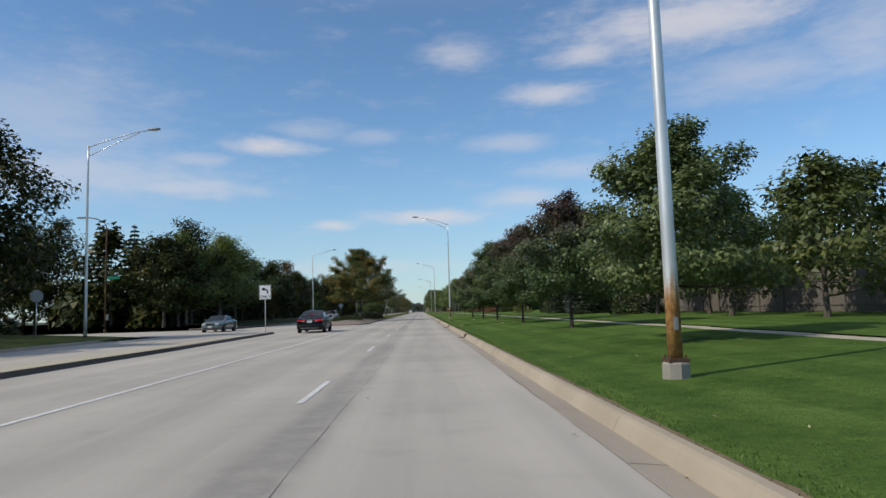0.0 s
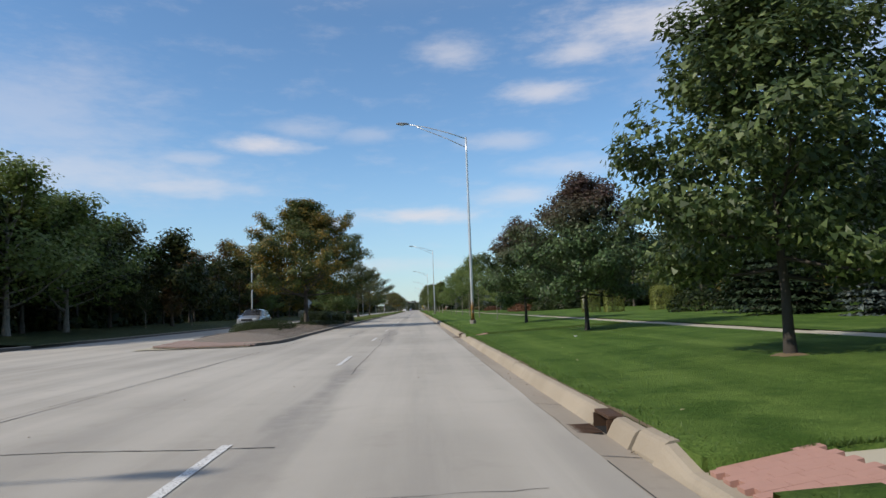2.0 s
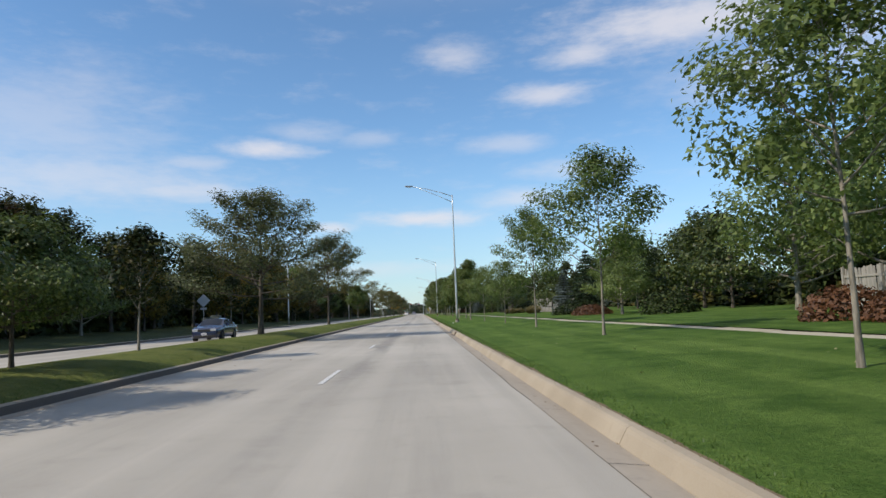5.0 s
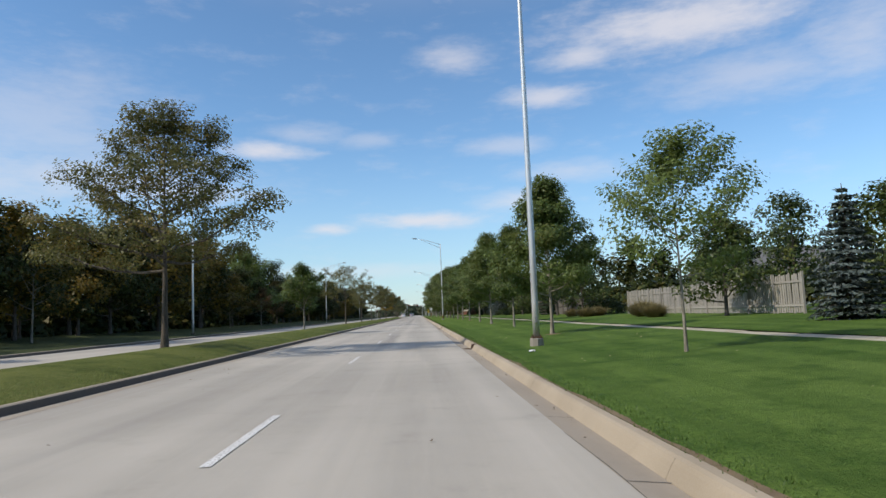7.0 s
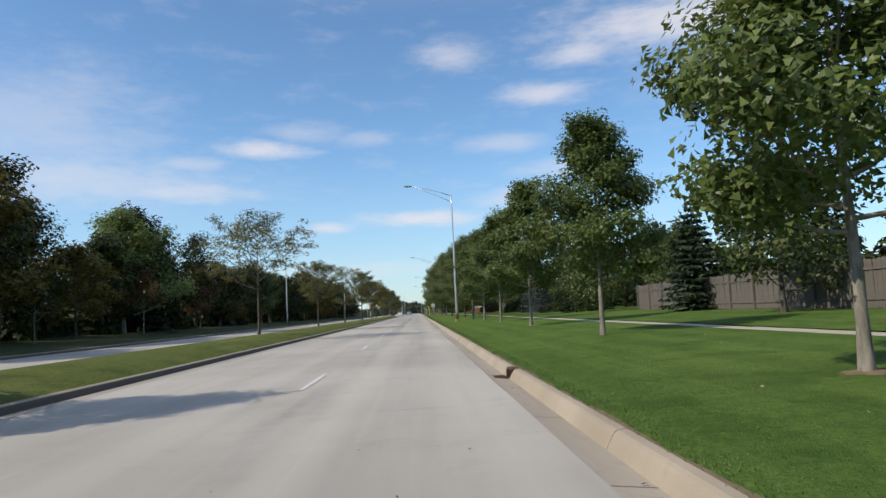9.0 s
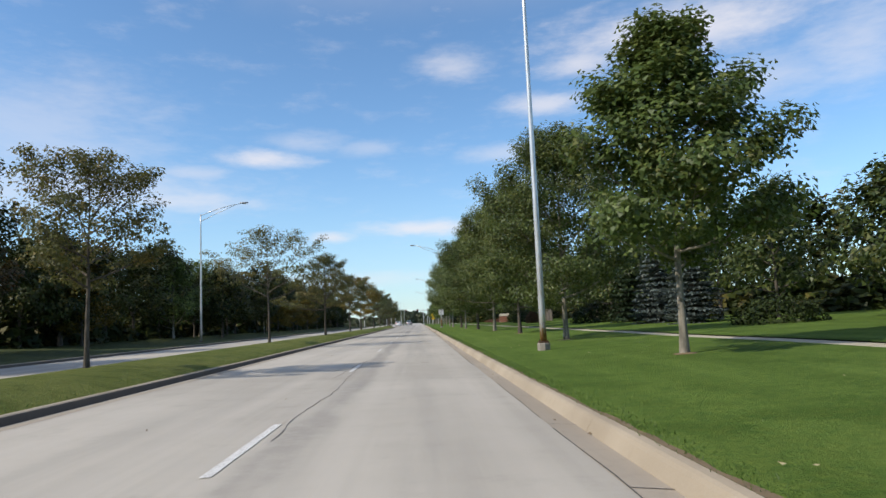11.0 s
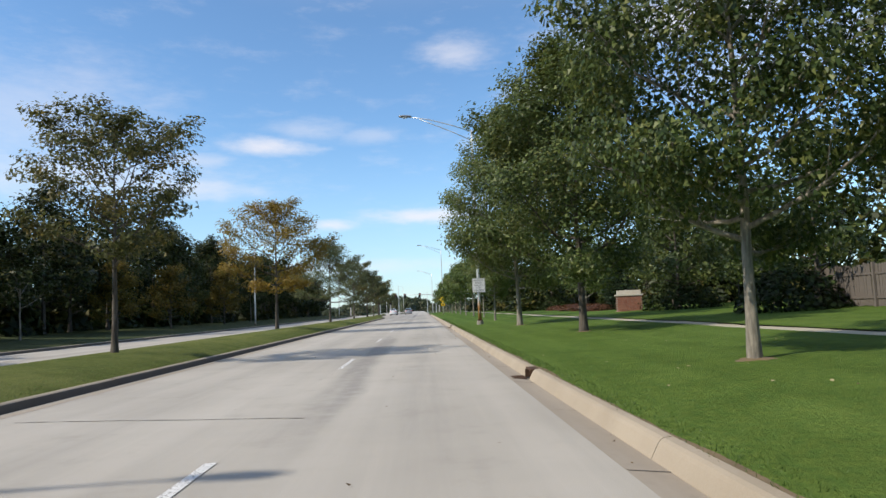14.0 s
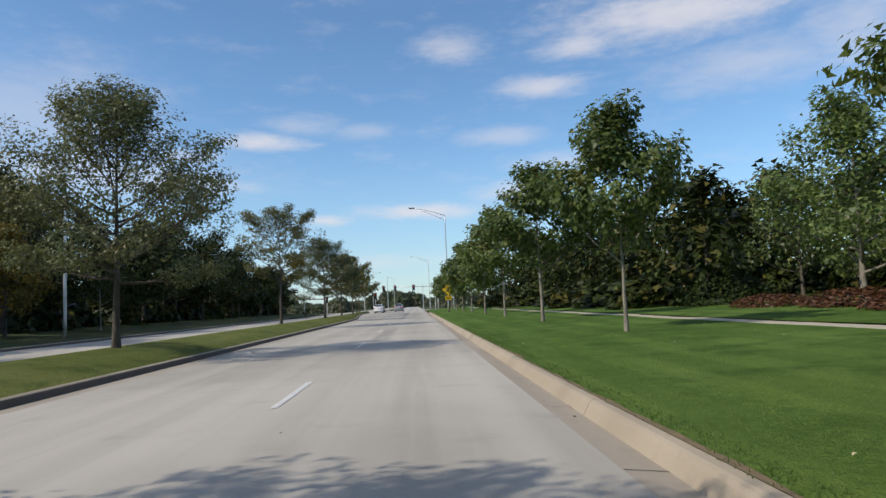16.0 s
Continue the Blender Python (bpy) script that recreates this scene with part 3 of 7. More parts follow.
crack(-5.38, 47.2, -5.36, 66, 0.03, 0.05, 30)
crack(-0.45, 328.35, 0.15, 328.2, 0.03, 0.04, 8)
crack(-0.4, 29.3, 0.1, 29.05, 0.03, 0.05, 8)
for k in range(40):
    yy = -10 + k * 11.2 + rng.uniform(-2, 2)
    xa = rng.choice((-6.0, -1.8, -0.4))
    crack(xa, yy, xa + rng.uniform(0.6, 2.4), yy + rng.uniform(-0.1, 0.1), rng.uniform(0.006, 0.016), 0.06, 10)
structure("road_cracks", link("road_cracks", bm, M_TAR), "dark filled cracks and joints in the concrete", "crack")
# a long dark skid stain in the left lane
bm = bmesh.new()
crack(-3.4, 76, -3.3, 84.5, 0.26, 0.12, 30)
structure("road_stain", link("road_stain", bm, worn("rubbed_dark_patch", (0.235, 0.218, 0.19), (0.33, 0.308, 0.272), 2.5, 0.9, fine=30, coords="pos")),
          "dark streak worn into the left lane", "stain")

# painted lines
dash_mesh = None
lines = thing("lane_line", "broken white lane line of worn paint", "lane marking", kind="structure")
for k in range(-2, 40):
    yc = 12.67 + 12.19 * k - 3.0 / 2
    if dash_mesh is None:
        d = raw("dash", *sheet([-0.052, 0.0, 0.052], steps(-1.5, 1.5, 0.25), lambda x, y: 0.0), M_LINE, lines)
        for v in d.data.vertices:
            v.co.x += rng.uniform(-0.003, 0.003)
        dash_mesh = d.data
    else:
        d = new("dash", dash_mesh)
        d.parent = lines
    d.location = (LANE, yc, 0.007)
structure("turn_lane_line", raw("turn_lane_line", *sheet([-0.06, 0, 0.06], steps(-20, 47, 0.5), lambda x, y: 0.007), M_LINE), "solid white line beside the turning lane", "lane marking")
bpy.data.objects["turn_lane_line"].location.x = -5.38


# ---- kerbs: sections butted with thin joints ----
def kerb_mesh(face, mat):
    """One metre of kerb; the face looks towards -x at 0, the back is at 0.2 (mirrored for face = -1)."""
    prof = [(-0.012, -0.1), (0.0, -0.028), (0.06, 0.085), (0.085, 0.118), (0.115, 0.135), (0.19, 0.143), (0.2, 0.136), (0.205, -0.1)]
    verts = [(face * x, y, z) for y in (0.0, 1.0) for x, z in prof]
    n = len(prof)
    faces = [(i, i + 1, n + i + 1, n + i) for i in range(n - 1)] + [tuple(range(n))[::-1], tuple(range(n, 2 * n))]
    if face < 0:
        faces = [f[::-1] for f in faces]
    me = bpy.data.meshes.new("kerb_section")
    me.from_pydata(verts, [], [f[::-1] for f in faces])
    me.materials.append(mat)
    # top faces keep lighter concrete; a shade-coloured mat darkens only the face
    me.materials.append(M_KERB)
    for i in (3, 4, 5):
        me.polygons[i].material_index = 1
    return me


def kerb_run(name, label, path, face, length=6.1, mat=None):
    """A kerb along a polyline in plan; face 1 looks towards -x when it runs to +y."""
    me = kerb_mesh(face, mat or M_KERB)
    top = thing(name, label, "kerb", kind="structure")
    for (xa, ya), (xb, yb) in zip(path, path[1:]):
        d = Vector((xb - xa, yb - ya))
        n = max(1, round(d.length / length))
        turn = math.degrees(math.atan2(-d.x, d.y))
        for k in range(n):
            s = new("kerb_section", me)
            s.parent = top
            s.matrix_basis = pose(xa + d.x * k / n, ya + d.y * k / n, rng.uniform(-0.004, 0.004), 0, 0, turn) @ Matrix.Diagonal((1, d.length / n - 0.012, 1, 1))
    return top


edges, y = [], Y0
for q in INLETS + [620]:
    edges.append((y, q - 0.27))
    y = q + 0.27
RAMPS = (46.85, 69.5)
for r in RAMPS:
    edges = [e for a, b in edges for e in (((a, r - 1.3), (r + 1.0, b)) if a < r - 1.3 and r + 1.0 < b else ((a, b),))]
for i, (a, b) in enumerate(edges):
    if b - a < 1.5:
        top = thing("kerb_%d" % (i + 1), "short tan kerb pieces, cracked and pushed out of line", "kerb", kind="structure")
        m, broken = (a + b) / 2 - 0.05, kerb_mesh(1, M_KERB)
        for ya, yb, dx, dz, turn in ((a, m - 0.03, 0.035, 0.012, 1.6), (m, b - 0.012, -0.012, -0.004, -0.8)):
            o = new("kerb_section", broken)
            o.parent = top
            o.matrix_basis = pose(KERB_R + dx, ya, dz, 0, 0, turn) @ Matrix.Diagonal((1, yb - ya, 1, 1))
    elif a < 440:
        kerb_run("kerb_%d" % (i + 1), "tan stained concrete kerb with worn top edge", [(KERB_R, a), (KERB_R, min(b, 440))], 1)
low = kerb_mesh(1, M_KERB)
for r in RAMPS:
    top = thing("dropped_kerb", "tan concrete kerb dropped flush for a ramp", "kerb", "dropped kerbs", kind="structure")
    for y, z, tilt, L in ((r - 1.3, 0.0, -7.9, 0.8), (r - 0.5, -0.11, 0.0, 1.0), (r + 0.5, -0.11, 12.4, 0.51)):
        s = new("kerb_section", low)
        s.parent = top
        s.matrix_basis = pose(KERB_R, y, z, tilt, 0, 0) @ Matrix.Diagonal((1, L, 1, 1))
    for ya, yb, xa, xb, z, mat, nm in ((r - 1.35, r - 0.52, 1.99, 2.12, 0.132, M_LAWN, "turf_fill"), (r + 0.52, r + 1.1, 1.99, 2.12, 0.132, M_LAWN, "turf_fill"), (r - 0.515, r + 0.515, 1.985, 2.7, 0.02, M_KERB, "landing_bed")):
        part(nm, box(bmesh.new(), xa, xb, ya, yb, -0.12, z, 0.01), mat, top)
kerb_run("kerb_median", "weathered concrete median kerb in shade", [(-6.75, 69.4), (-6.2, 70.2), (-5.85, 71.6), (-5.75, 74), (-5.95, 80), (-6.1, 92), (KERB_L, 405), (-6.4, 415), (-7.4, 428), (-8.6, 445), (-9.6, 462), (-9.8, 484)], -1, mat=M_KERB_SHADE)
kerb_run("kerb_opposite_near", "concrete kerb on the far side of the median", [(OPP_NEAR, 440), (OPP_NEAR, 73)], -1, mat=M_KERB_SHADE)
kerb_run("kerb_opposite_far", "concrete kerb along the wooded verge", [(-24, 69.5), (-20.5, 71), (-18.8, 75), (OPP_FAR, 84), (OPP_FAR, 440)], -1, mat=M_KERB_SHADE)
kerb_run("kerb_corner", "concrete kerb round the grass corner", [(OPP_FAR, -40), (OPP_FAR, 38), (-18.9, 42), (-20.4, 45.5), (-24, 48)], -1)
kerb_run("kerb_island", "long concrete island kerb beside the turning lane", [(-9.65, -40), (-9.8, 26), (-10.2, 46.2)], -1, mat=M_KERB_SHADE)
kerb_run("kerb_island_back", "rear kerb of the turning island", [(-10.45, 46.2), (-11.1, 26), (-11.2, -40)], -1)


# ---- land: lawn, median, verge ----
def lawn_z(x, y):
    z = 0.135 + 0.045 * (min(x, 9.0) - 2.0) + 0.028 * max(0.0, min(x, 30.0) - 9.4) - 0.045 * max(0.0, x - 34.0)
    if x > 2.2:
        z += 0.03 * noise2(x, y, 0.25) * min(1, (x - 2.2) / 2)
    if 1.9 < x < 8.5 and min(abs(y - r) for r in RAMPS) < 0.42:
        z -= 0.065 if x > 2.7 else 0.125
    return z


BAY = [(405, -6.1), (415, -6.4), (428, -7.4), (445, -8.6), (462, -9.6), (500, -9.8)]


def median_edge(y):
    return float(np.interp(y, [a for a, b in BAY], [b for a, b in BAY]))


def median_z(x, y):
    f = (x - (OPP_NEAR + 0.2)) / (median_edge(y) - 0.2 - OPP_NEAR - 0.2)
    return 0.13 + 0.3 * max(0.0, math.sin(math.pi * min(1, max(0, f)))) ** 0.8


def verge_z(x, y):
    rise = 0.05 * max(0.0, OPP_FAR - 0.2 - max(x, -36.0)) + (0.06 * noise2(x, y, 0.2) if x < -19.5 else 0)
    return 0.13 + rise - (1.3 * min(1.0, (-44.0 - x) / 16.0) if x < -44.0 else 0.0)


xs_lawn = [2.0, 2.3, 2.7, 3.3, 4.0, 5.0, 6.0, 7.2, 8.56]
xs_back = [9.44, 11, 12.5, 14, 16, 18, 21, 26, 34, 45, 64]
ys_land = sorted(steps(Y0, 484, 2.0) + [r + d for r in RAMPS for d in (-0.44, -0.415, 0.415, 0.44)])
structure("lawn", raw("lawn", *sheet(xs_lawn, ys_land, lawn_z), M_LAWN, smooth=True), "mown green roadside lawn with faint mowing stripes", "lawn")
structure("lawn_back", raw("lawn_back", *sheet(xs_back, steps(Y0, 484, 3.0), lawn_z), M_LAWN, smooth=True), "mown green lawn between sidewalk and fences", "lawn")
grid = sheet(steps(0, 1, 1 / 8), steps(113, 484, 3.0), lambda f, y: 0.0)
grid = ([(OPP_NEAR + 0.2 + f * (median_edge(y) - 0.2 - OPP_NEAR - 0.2), y, median_z(OPP_NEAR + 0.2 + f * (median_edge(y) - 0.2 - OPP_NEAR - 0.2), y)) for f, y, z in grid[0]], grid[1])
structure("median", raw("median", *grid, M_MEDIAN, smooth=True),
          "mounded grass median with dry patches", "median")
structure("median_bed", raw("median_bed", *sheet(steps(OPP_NEAR + 0.2, -6.3, 0.45), steps(70.4, 113, 0.8), lambda x, y: 0.05 + (median_z(x, y) - 0.07 + 0.03 * noise2(x, y, 1.5)) * min(1.0, (y - 70.2) / 5)), M_MULCH, smooth=True),
          "planting bed of weathered wood mulch", "planting bed")
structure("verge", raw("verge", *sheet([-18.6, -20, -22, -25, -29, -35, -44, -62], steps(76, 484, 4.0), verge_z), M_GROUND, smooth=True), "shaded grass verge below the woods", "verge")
structure("verge_corner", raw("verge_corner", *sheet([-18.6, -20, -24, -30, -36, -44, -62], steps(Y0, 44, 4.0), verge_z), M_MEDIAN, smooth=True), "grass corner at the side street", "verge")
structure("island_top", raw("island_top", *sheet([-11.0, -10.4, -9.85], steps(-40, 27, 6), lambda x, y: 0.143), M_WALK), "bare concrete top of the turning island", "traffic island")
structure("island_tip", raw("island_tip", [(-10.9, 27, 0.143), (-9.95, 27, 0.143), (-10.3, 46.1, 0.143), (-10.42, 46.1, 0.143)], [(0, 1, 2, 3)], M_WALK), "tapering concrete tip of the turning island", "traffic island")

# the sidewalk, slab by slab
walkway = thing("sidewalk", "pale concrete sidewalk of square slabs", "sidewalk", kind="structure")
bm = box(bmesh.new(), 0, 0.92, 0, 1.49, -0.1, 0.012, 0.008)
slab = link("slab", bm, M_WALK, walkway)
for k in range(292):
    yy = -14 + k * 1.5
    s = slab if k == 0 else new("slab", slab.data)
    s.parent = walkway
    s.matrix_basis = pose(8.54, yy, lawn_z(8.54, yy) - 0.03 + rng.uniform(-0.006, 0.006), rng.uniform(-0.25, 0.25), -0.6, 0)
# branch walk to the kerb ramps with a brick landing
for yy in RAMPS:
    ramp = thing("curb_ramp", "narrow concrete path with a pale red brick landing at the kerb", "kerb ramp", "kerb ramps", kind="structure")
    for k in range(4):
        s = new("slab", slab.data)
        s.parent = ramp
        s.matrix_basis = pose(2.66 + k * 1.41, yy - 0.42, lawn_z(2.75 + k * 1.41, yy) + 0.012, 0, -2.6, 0) @ Matrix.Diagonal((1.51, 0.56, 1, 1))
    bm = box(bmesh.new(), 0, 0.1985, 0, 0.0985, -0.06, 0, 0.0015)
    paver = link("paver", bm, M_PAVER, ramp)
    for i in range(4):
        for j in range(10):
            s = paver if i + j == 0 else new("paver", paver.data)
            s.parent = ramp
            x = 1.995 + i * 0.2 + (0.06 if j % 2 else 0)
            s.matrix_basis = pose(x, yy - 0.5 + j * 0.1, 0.06 + 0.16 * (x - 2.0) + rng.uniform(-0.001, 0.001), 0, -9.1, 0)
structure("nose_base", raw("nose_base", *sheet([-11.2, -9, -6.6], [69.2, 70.4, 75], lambda x, y: 0.03), M_WALK), "concrete base below the brick paving", "paving")
# brick nose of the planted median
nose = thing("median_nose", "worn red brick paving at the median's end", "paving", kind="structure")
bm = box(bmesh.new(), 0, 0.31, 0, 0.15, 0, 0.06, 0.006)
paver = link("paver", bm, M_NOSE, nose)
cnt = 0
for i in range(14):
    for j in range(38):
        px, py = -10.8 + i * 0.32 + (0.16 if j % 2 else 0), 69.4 + j * 0.16
        if px > -6.75 or py > 70.9 + max(0.0, -8.2 - px) * 1.1 or py < 69.3 + max(0.0, -9.6 - px) * 0.8:
            continue
        s = paver if cnt == 0 else new("paver", paver.data)
        cnt += 1
        s.parent = nose
        s.location = (px, py, 0.05 + rng.uniform(-0.004, 0.004) + 0.022 * (py - 69.4))


# ---- trees ----
def fast_mesh(name, verts, quads, mat, smooth=False):
    me = bpy.data.meshes.new(name)
    v, q = np.asarray(verts, np.float32), np.asarray(quads, np.int32)
    me.vertices.add(len(v))
    me.vertices.foreach_set("co", v.ravel())
    me.loops.add(q.size)
    me.loops.foreach_set("vertex_index", q.ravel())
    me.polygons.add(len(q))
    me.polygons.foreach_set("loop_start", np.arange(len(q), dtype=np.int32) * q.shape[1])
    if smooth:
        me.polygons.foreach_set("use_smooth", np.ones(len(q), bool))
    me.update(calc_edges=True)
    me.materials.append(mat)
    return me


def leaf_quads(centres, normals, size, rg, narrow=0.62, three=False, half=0.55):
    """Rhombic leaves at the centres, facing roughly along the normals."""
    n = normals / (np.linalg.norm(normals, axis=1, keepdims=True) + 1e-9)
    a = np.cross(n, rg.normal(size=n.shape))
    a /= np.linalg.norm(a, axis=1, keepdims=True) + 1e-9
    b = np.cross(n, a)
    s = (size * rg.uniform(0.65, 1.25, len(n)))[:, None]
    if three:
        v = np.stack([centres - a * s * 0.62, centres + a * s * 0.5 - b * s * half, centres + a * s * 0.5 + b * s * half], 1).reshape(-1, 3)
        return v, np.arange(len(v)).reshape(-1, 3)
    dip = n * s * 0.12
    v = np.stack([centres - a * s * 0.5, centres - b * s * 0.5 * narrow + dip, centres + a * s * 0.5, centres + b * s * 0.5 * narrow + dip], 1).reshape(-1, 3)
    return v, np.arange(len(v)).reshape(-1, 4)


class Wood:
    def __init__(self):
        self.v, self.f, self.n = [], [], 0

    def limb(self, pts, radii, sides):
        pts = np.asarray(pts, float)
        d = np.gradient(pts, axis=0)
        d /= np.linalg.norm(d, axis=1, keepdims=True) + 1e-9
        ref = np.array([0.3, 0.9, 0.1]) if abs(d[0][2]) > 0.8 else np.array([0, 0, 1.0])
        a = np.cross(d, ref)
        a /= np.linalg.norm(a, axis=1, keepdims=True) + 1e-9
        b = np.cross(d, a)
        ang = np.arange(sides) * math.tau / sides
        ring = pts[:, None] + np.asarray(radii)[:, None, None] * (a[:, None] * np.cos(ang)[None, :, None] + b[:, None] * np.sin(ang)[None, :, None])
        k = len(pts)
        self.v.append(ring.reshape(-1, 3))
        i = np.arange(k - 1)[:, None] * sides + np.arange(sides)[None]
        j = np.arange(k - 1)[:, None] * sides + (np.arange(sides)[None] + 1) % sides
        self.f.append(np.stack([i, j, j + sides, i + sides], -1).reshape(-1, 4) + self.n)
        self.n += k * sides

    def mesh(self, name, mat):
        return fast_mesh(name, np.concatenate(self.v), np.concatenate(self.f), mat, True)


def curve_to(p0, p1, n, sag, rg, wob=0.04):
    t = np.linspace(0, 1, n)[:, None]
    p = p0 + (p1 - p0) * t
    p[:, 2] += sag * np.sin(np.pi * t[:, 0])
    L = np.linalg.norm(p1 - p0)
    p[1:] += rg.normal(scale=wob * L, size=(n - 1, 3)) * t[1:]
    return p


def outline(*pts):
    """A crown's half width by height: pairs of height and width, both as shares of one."""
    hs, ws = [a for a, b in pts], [b for a, b in pts]
    return lambda u: float(np.interp(u, hs, ws))


MAPLE = outline((0, 0.6), (0.1, 0.9), (0.28, 1.0), (0.5, 0.93), (0.7, 0.74), (0.88, 0.46), (1, 0.14))
CONE = outline((0, 0.6), (0.12, 0.95), (0.28, 1.0), (0.5, 0.82), (0.7, 0.54), (0.86, 0.28), (1, 0.05))
ELM = outline((0, 0.5), (0.12, 0.86), (0.32, 1.0), (0.58, 0.9), (0.78, 0.66), (0.92, 0.4), (1, 0.12))
LIGHT = outline((0, 0.4), (0.2, 0.8), (0.45, 1.0), (0.7, 0.86), (0.9, 0.5), (1, 0.16))
TENT = outline((0, 0.8), (0.1, 1.0), (0.3, 0.9), (0.55, 0.68), (0.78, 0.44), (0.92, 0.24), (1, 0.08))
VASE = outline((0, 0.3), (0.2, 0.7), (0.5, 1.0), (0.75, 0.92), (0.9, 0.62), (1, 0.2))
DOME = outline((0, 0.6), (0.14, 0.92), (0.38, 1.0), (0.62, 0.88), (0.84, 0.56), (1, 0.12))
PEAK = outline((0, 0.6), (0.14, 0.94), (0.36, 1.0), (0.58, 0.82), (0.76, 0.54), (0.9, 0.27), (1, 0.06))
WILD = outline((0, 0.75), (0.2, 1.0), (0.5, 0.95), (0.75, 0.7), (0.92, 0.4), (1, 0.12))


def grow(seed, H, clear, R, shape, limbs, lift, subs, leaves, size, girth, puff=0.26, flat=0.0, fill=0.1, narrow=0.7, sides=5, tri=False, rough=0.2, hang=0.0, twigs=True, ragged=0.04):
    """Wood and leaves of one broadleaf tree, its foot at the origin: limbs rise from the trunk at the angles lift
    (lowest, highest; degrees), fork into side shoots and carry tufts of leaves inside an uneven outline."""
    rg = np.random.RandomState(seed)
    w = Wood()
    n = 11
    tz = np.linspace(-0.15, H * 0.9, n)
    tx, ty = (np.cumsum(rg.normal(scale=0.02 * H / n, size=n)) for _ in range(2))
    tx[:3], ty[:3] = tx[:3] * 0.3, ty[:3] * 0.3
    rad = girth * (1 - 0.94 * (np.clip(tz, 0, None) / (H * 0.9)) ** 0.85)
    rad[0] = girth * 1.3
    w.limb(np.stack([tx, ty, tz], 1), rad, 9)

    def at(z):
        return np.array([np.interp(z, tz, tx), np.interp(z, tz, ty), z])

    def reach(p):
        u = (p[2] - clear) / (H - clear)
        a = math.atan2(p[1], p[0])
        lump = noise.noise(Vector((math.cos(a) * 1.5 + seed, math.sin(a) * 1.5, u * 3.0)))
        return (1.08 * R - 0.6 * puff) * shape(min(1.0, max(0.0, u))) * (1 + 1.3 * rough * lump)

    def cut(p0, d, most):
        """How far one may go from p0 along d inside the outline."""
        s = 0.25
        while s < most:
            p = p0 + d * s
            if p[2] > H - 0.5 * puff or math.hypot(p[0], p[1]) > reach(p):
                break
            s += 0.12
        return s

    tufts = []
    for i in range(limbs):
        f = (i + 0.5) / limbs
        p0 = at(clear + (H * 0.9 - clear) * 0.95 * f ** 1.05)
        az = i * 2.39996 + rg.uniform(-0.35, 0.35)
        e = radians(lift[0] + (lift[1] - lift[0]) * f + rg.normal() * 6)
        d = np.array([math.cos(az) * math.cos(e), math.sin(az) * math.cos(e), math.sin(e)])
        L = cut(p0, d, H) * rg.uniform(0.84, 1.08 + ragged)
        L = max(0.3, min(L, rg.uniform(0.4, 1.0) * (H - p0[2]) / max(0.15, d[2])))
        line = curve_to(p0, p0 + d * L, 6, -0.07 * L, rg, 0.025)
        r = girth * (0.46 - 0.3 * f) * min(1.0, 0.4 + L / R)
        w.limb(line, r * np.array([1, 0.82, 0.62, 0.44, 0.28, 0.12]), sides)
        k = max(2, round(subs * min(1.5, 0.3 + 1.1 * L / R)))
        for s in range(k):
            t = 0.22 + 0.76 * (s + rg.uniform(0.1, 0.9)) / k
            q0 = np.array([np.interp(t * 5, np.arange(6), line[:, c]) for c in range(3)])
            side = np.cross(d, [0, 0, 1.0])
            side /= np.linalg.norm(side) + 1e-6
            v = d * 0.75 + side * (1 if s % 2 else -1) * rg.uniform(0.5, 1.0) + np.array([0, 0, 0.35 * (1 - flat)]) + rg.normal(size=3) * 0.18
            v /= np.linalg.norm(v)
            l = min(cut(q0, v, 3.0), L * (0.5 - 0.26 * t) * rg.uniform(0.7, 1.2) + 0.15)
            q1 = q0 + v * l
            if twigs:
                w.limb(curve_to(q0, q1, 3, -0.04 * l, rg), max(0.004, r * 0.3) * np.array([1, 0.6, 0.25]), 3)
            for c, m in ((0.5, 0.8), (1.0, 1.0)):
                tufts.append((*(q0 + (q1 - q0) * c), m * rg.uniform(0.75, 1.2)))
        tufts.append((*line[5], 1.0))
        tufts.append((*line[4], 0.9))
    for s in range(6):
        p = at(H * 0.9 * rg.uniform(0.8, 1.0))
        q = p + np.array([*(rg.normal(size=2) * 0.07 * R), rg.uniform(0.3, 1.0) * (H - 0.4 * puff - p[2])])
        w.limb(np.array([p, q]), girth * np.array([0.1, 0.03]), 3)
        tufts += [(*q, 0.5), (*(0.5 * (p + q)), 0.65)]
    tufts = np.array(tufts)
    cen, big = tufts[:, :3], tufts[:, 3]
    pick = rg.choice(len(cen), leaves, p=big ** 2 / (big ** 2).sum())
    off = rg.normal(size=(leaves, 3))
    off *= (rg.uniform(0.1, 1.0, leaves) ** 0.45 / np.linalg.norm(off, axis=1))[:, None]
    pts = cen[pick] + off * (big[pick] * puff * 1.5)[:, None] * [1, 1, 0.8 * (1 - 0.7 * flat)]
    k = int(leaves * fill)
    if k:
        z = rg.uniform(clear + 0.08 * (H - clear), clear + 0.85 * (H - clear), k)
        a, q = rg.uniform(0, math.tau, k), np.sqrt(rg.uniform(0, 1, k)) * 0.75
        rr = q * np.array([reach((math.cos(b) * 0.1, math.sin(b) * 0.1, c)) for b, c in zip(a, z)])
        pts[:k] = np.stack([np.interp(z, tz, tx) + rr * np.cos(a), np.interp(z, tz, ty) + rr * np.sin(a), z], 1)
    pts[:, 2] = np.maximum(pts[:, 2] - hang * np.abs(rg.normal(size=leaves)), clear * 0.7)
    out = pts - [0, 0, clear + 0.4 * (H - clear)]
    out /= np.linalg.norm(out, axis=1, keepdims=True) + 1e-6
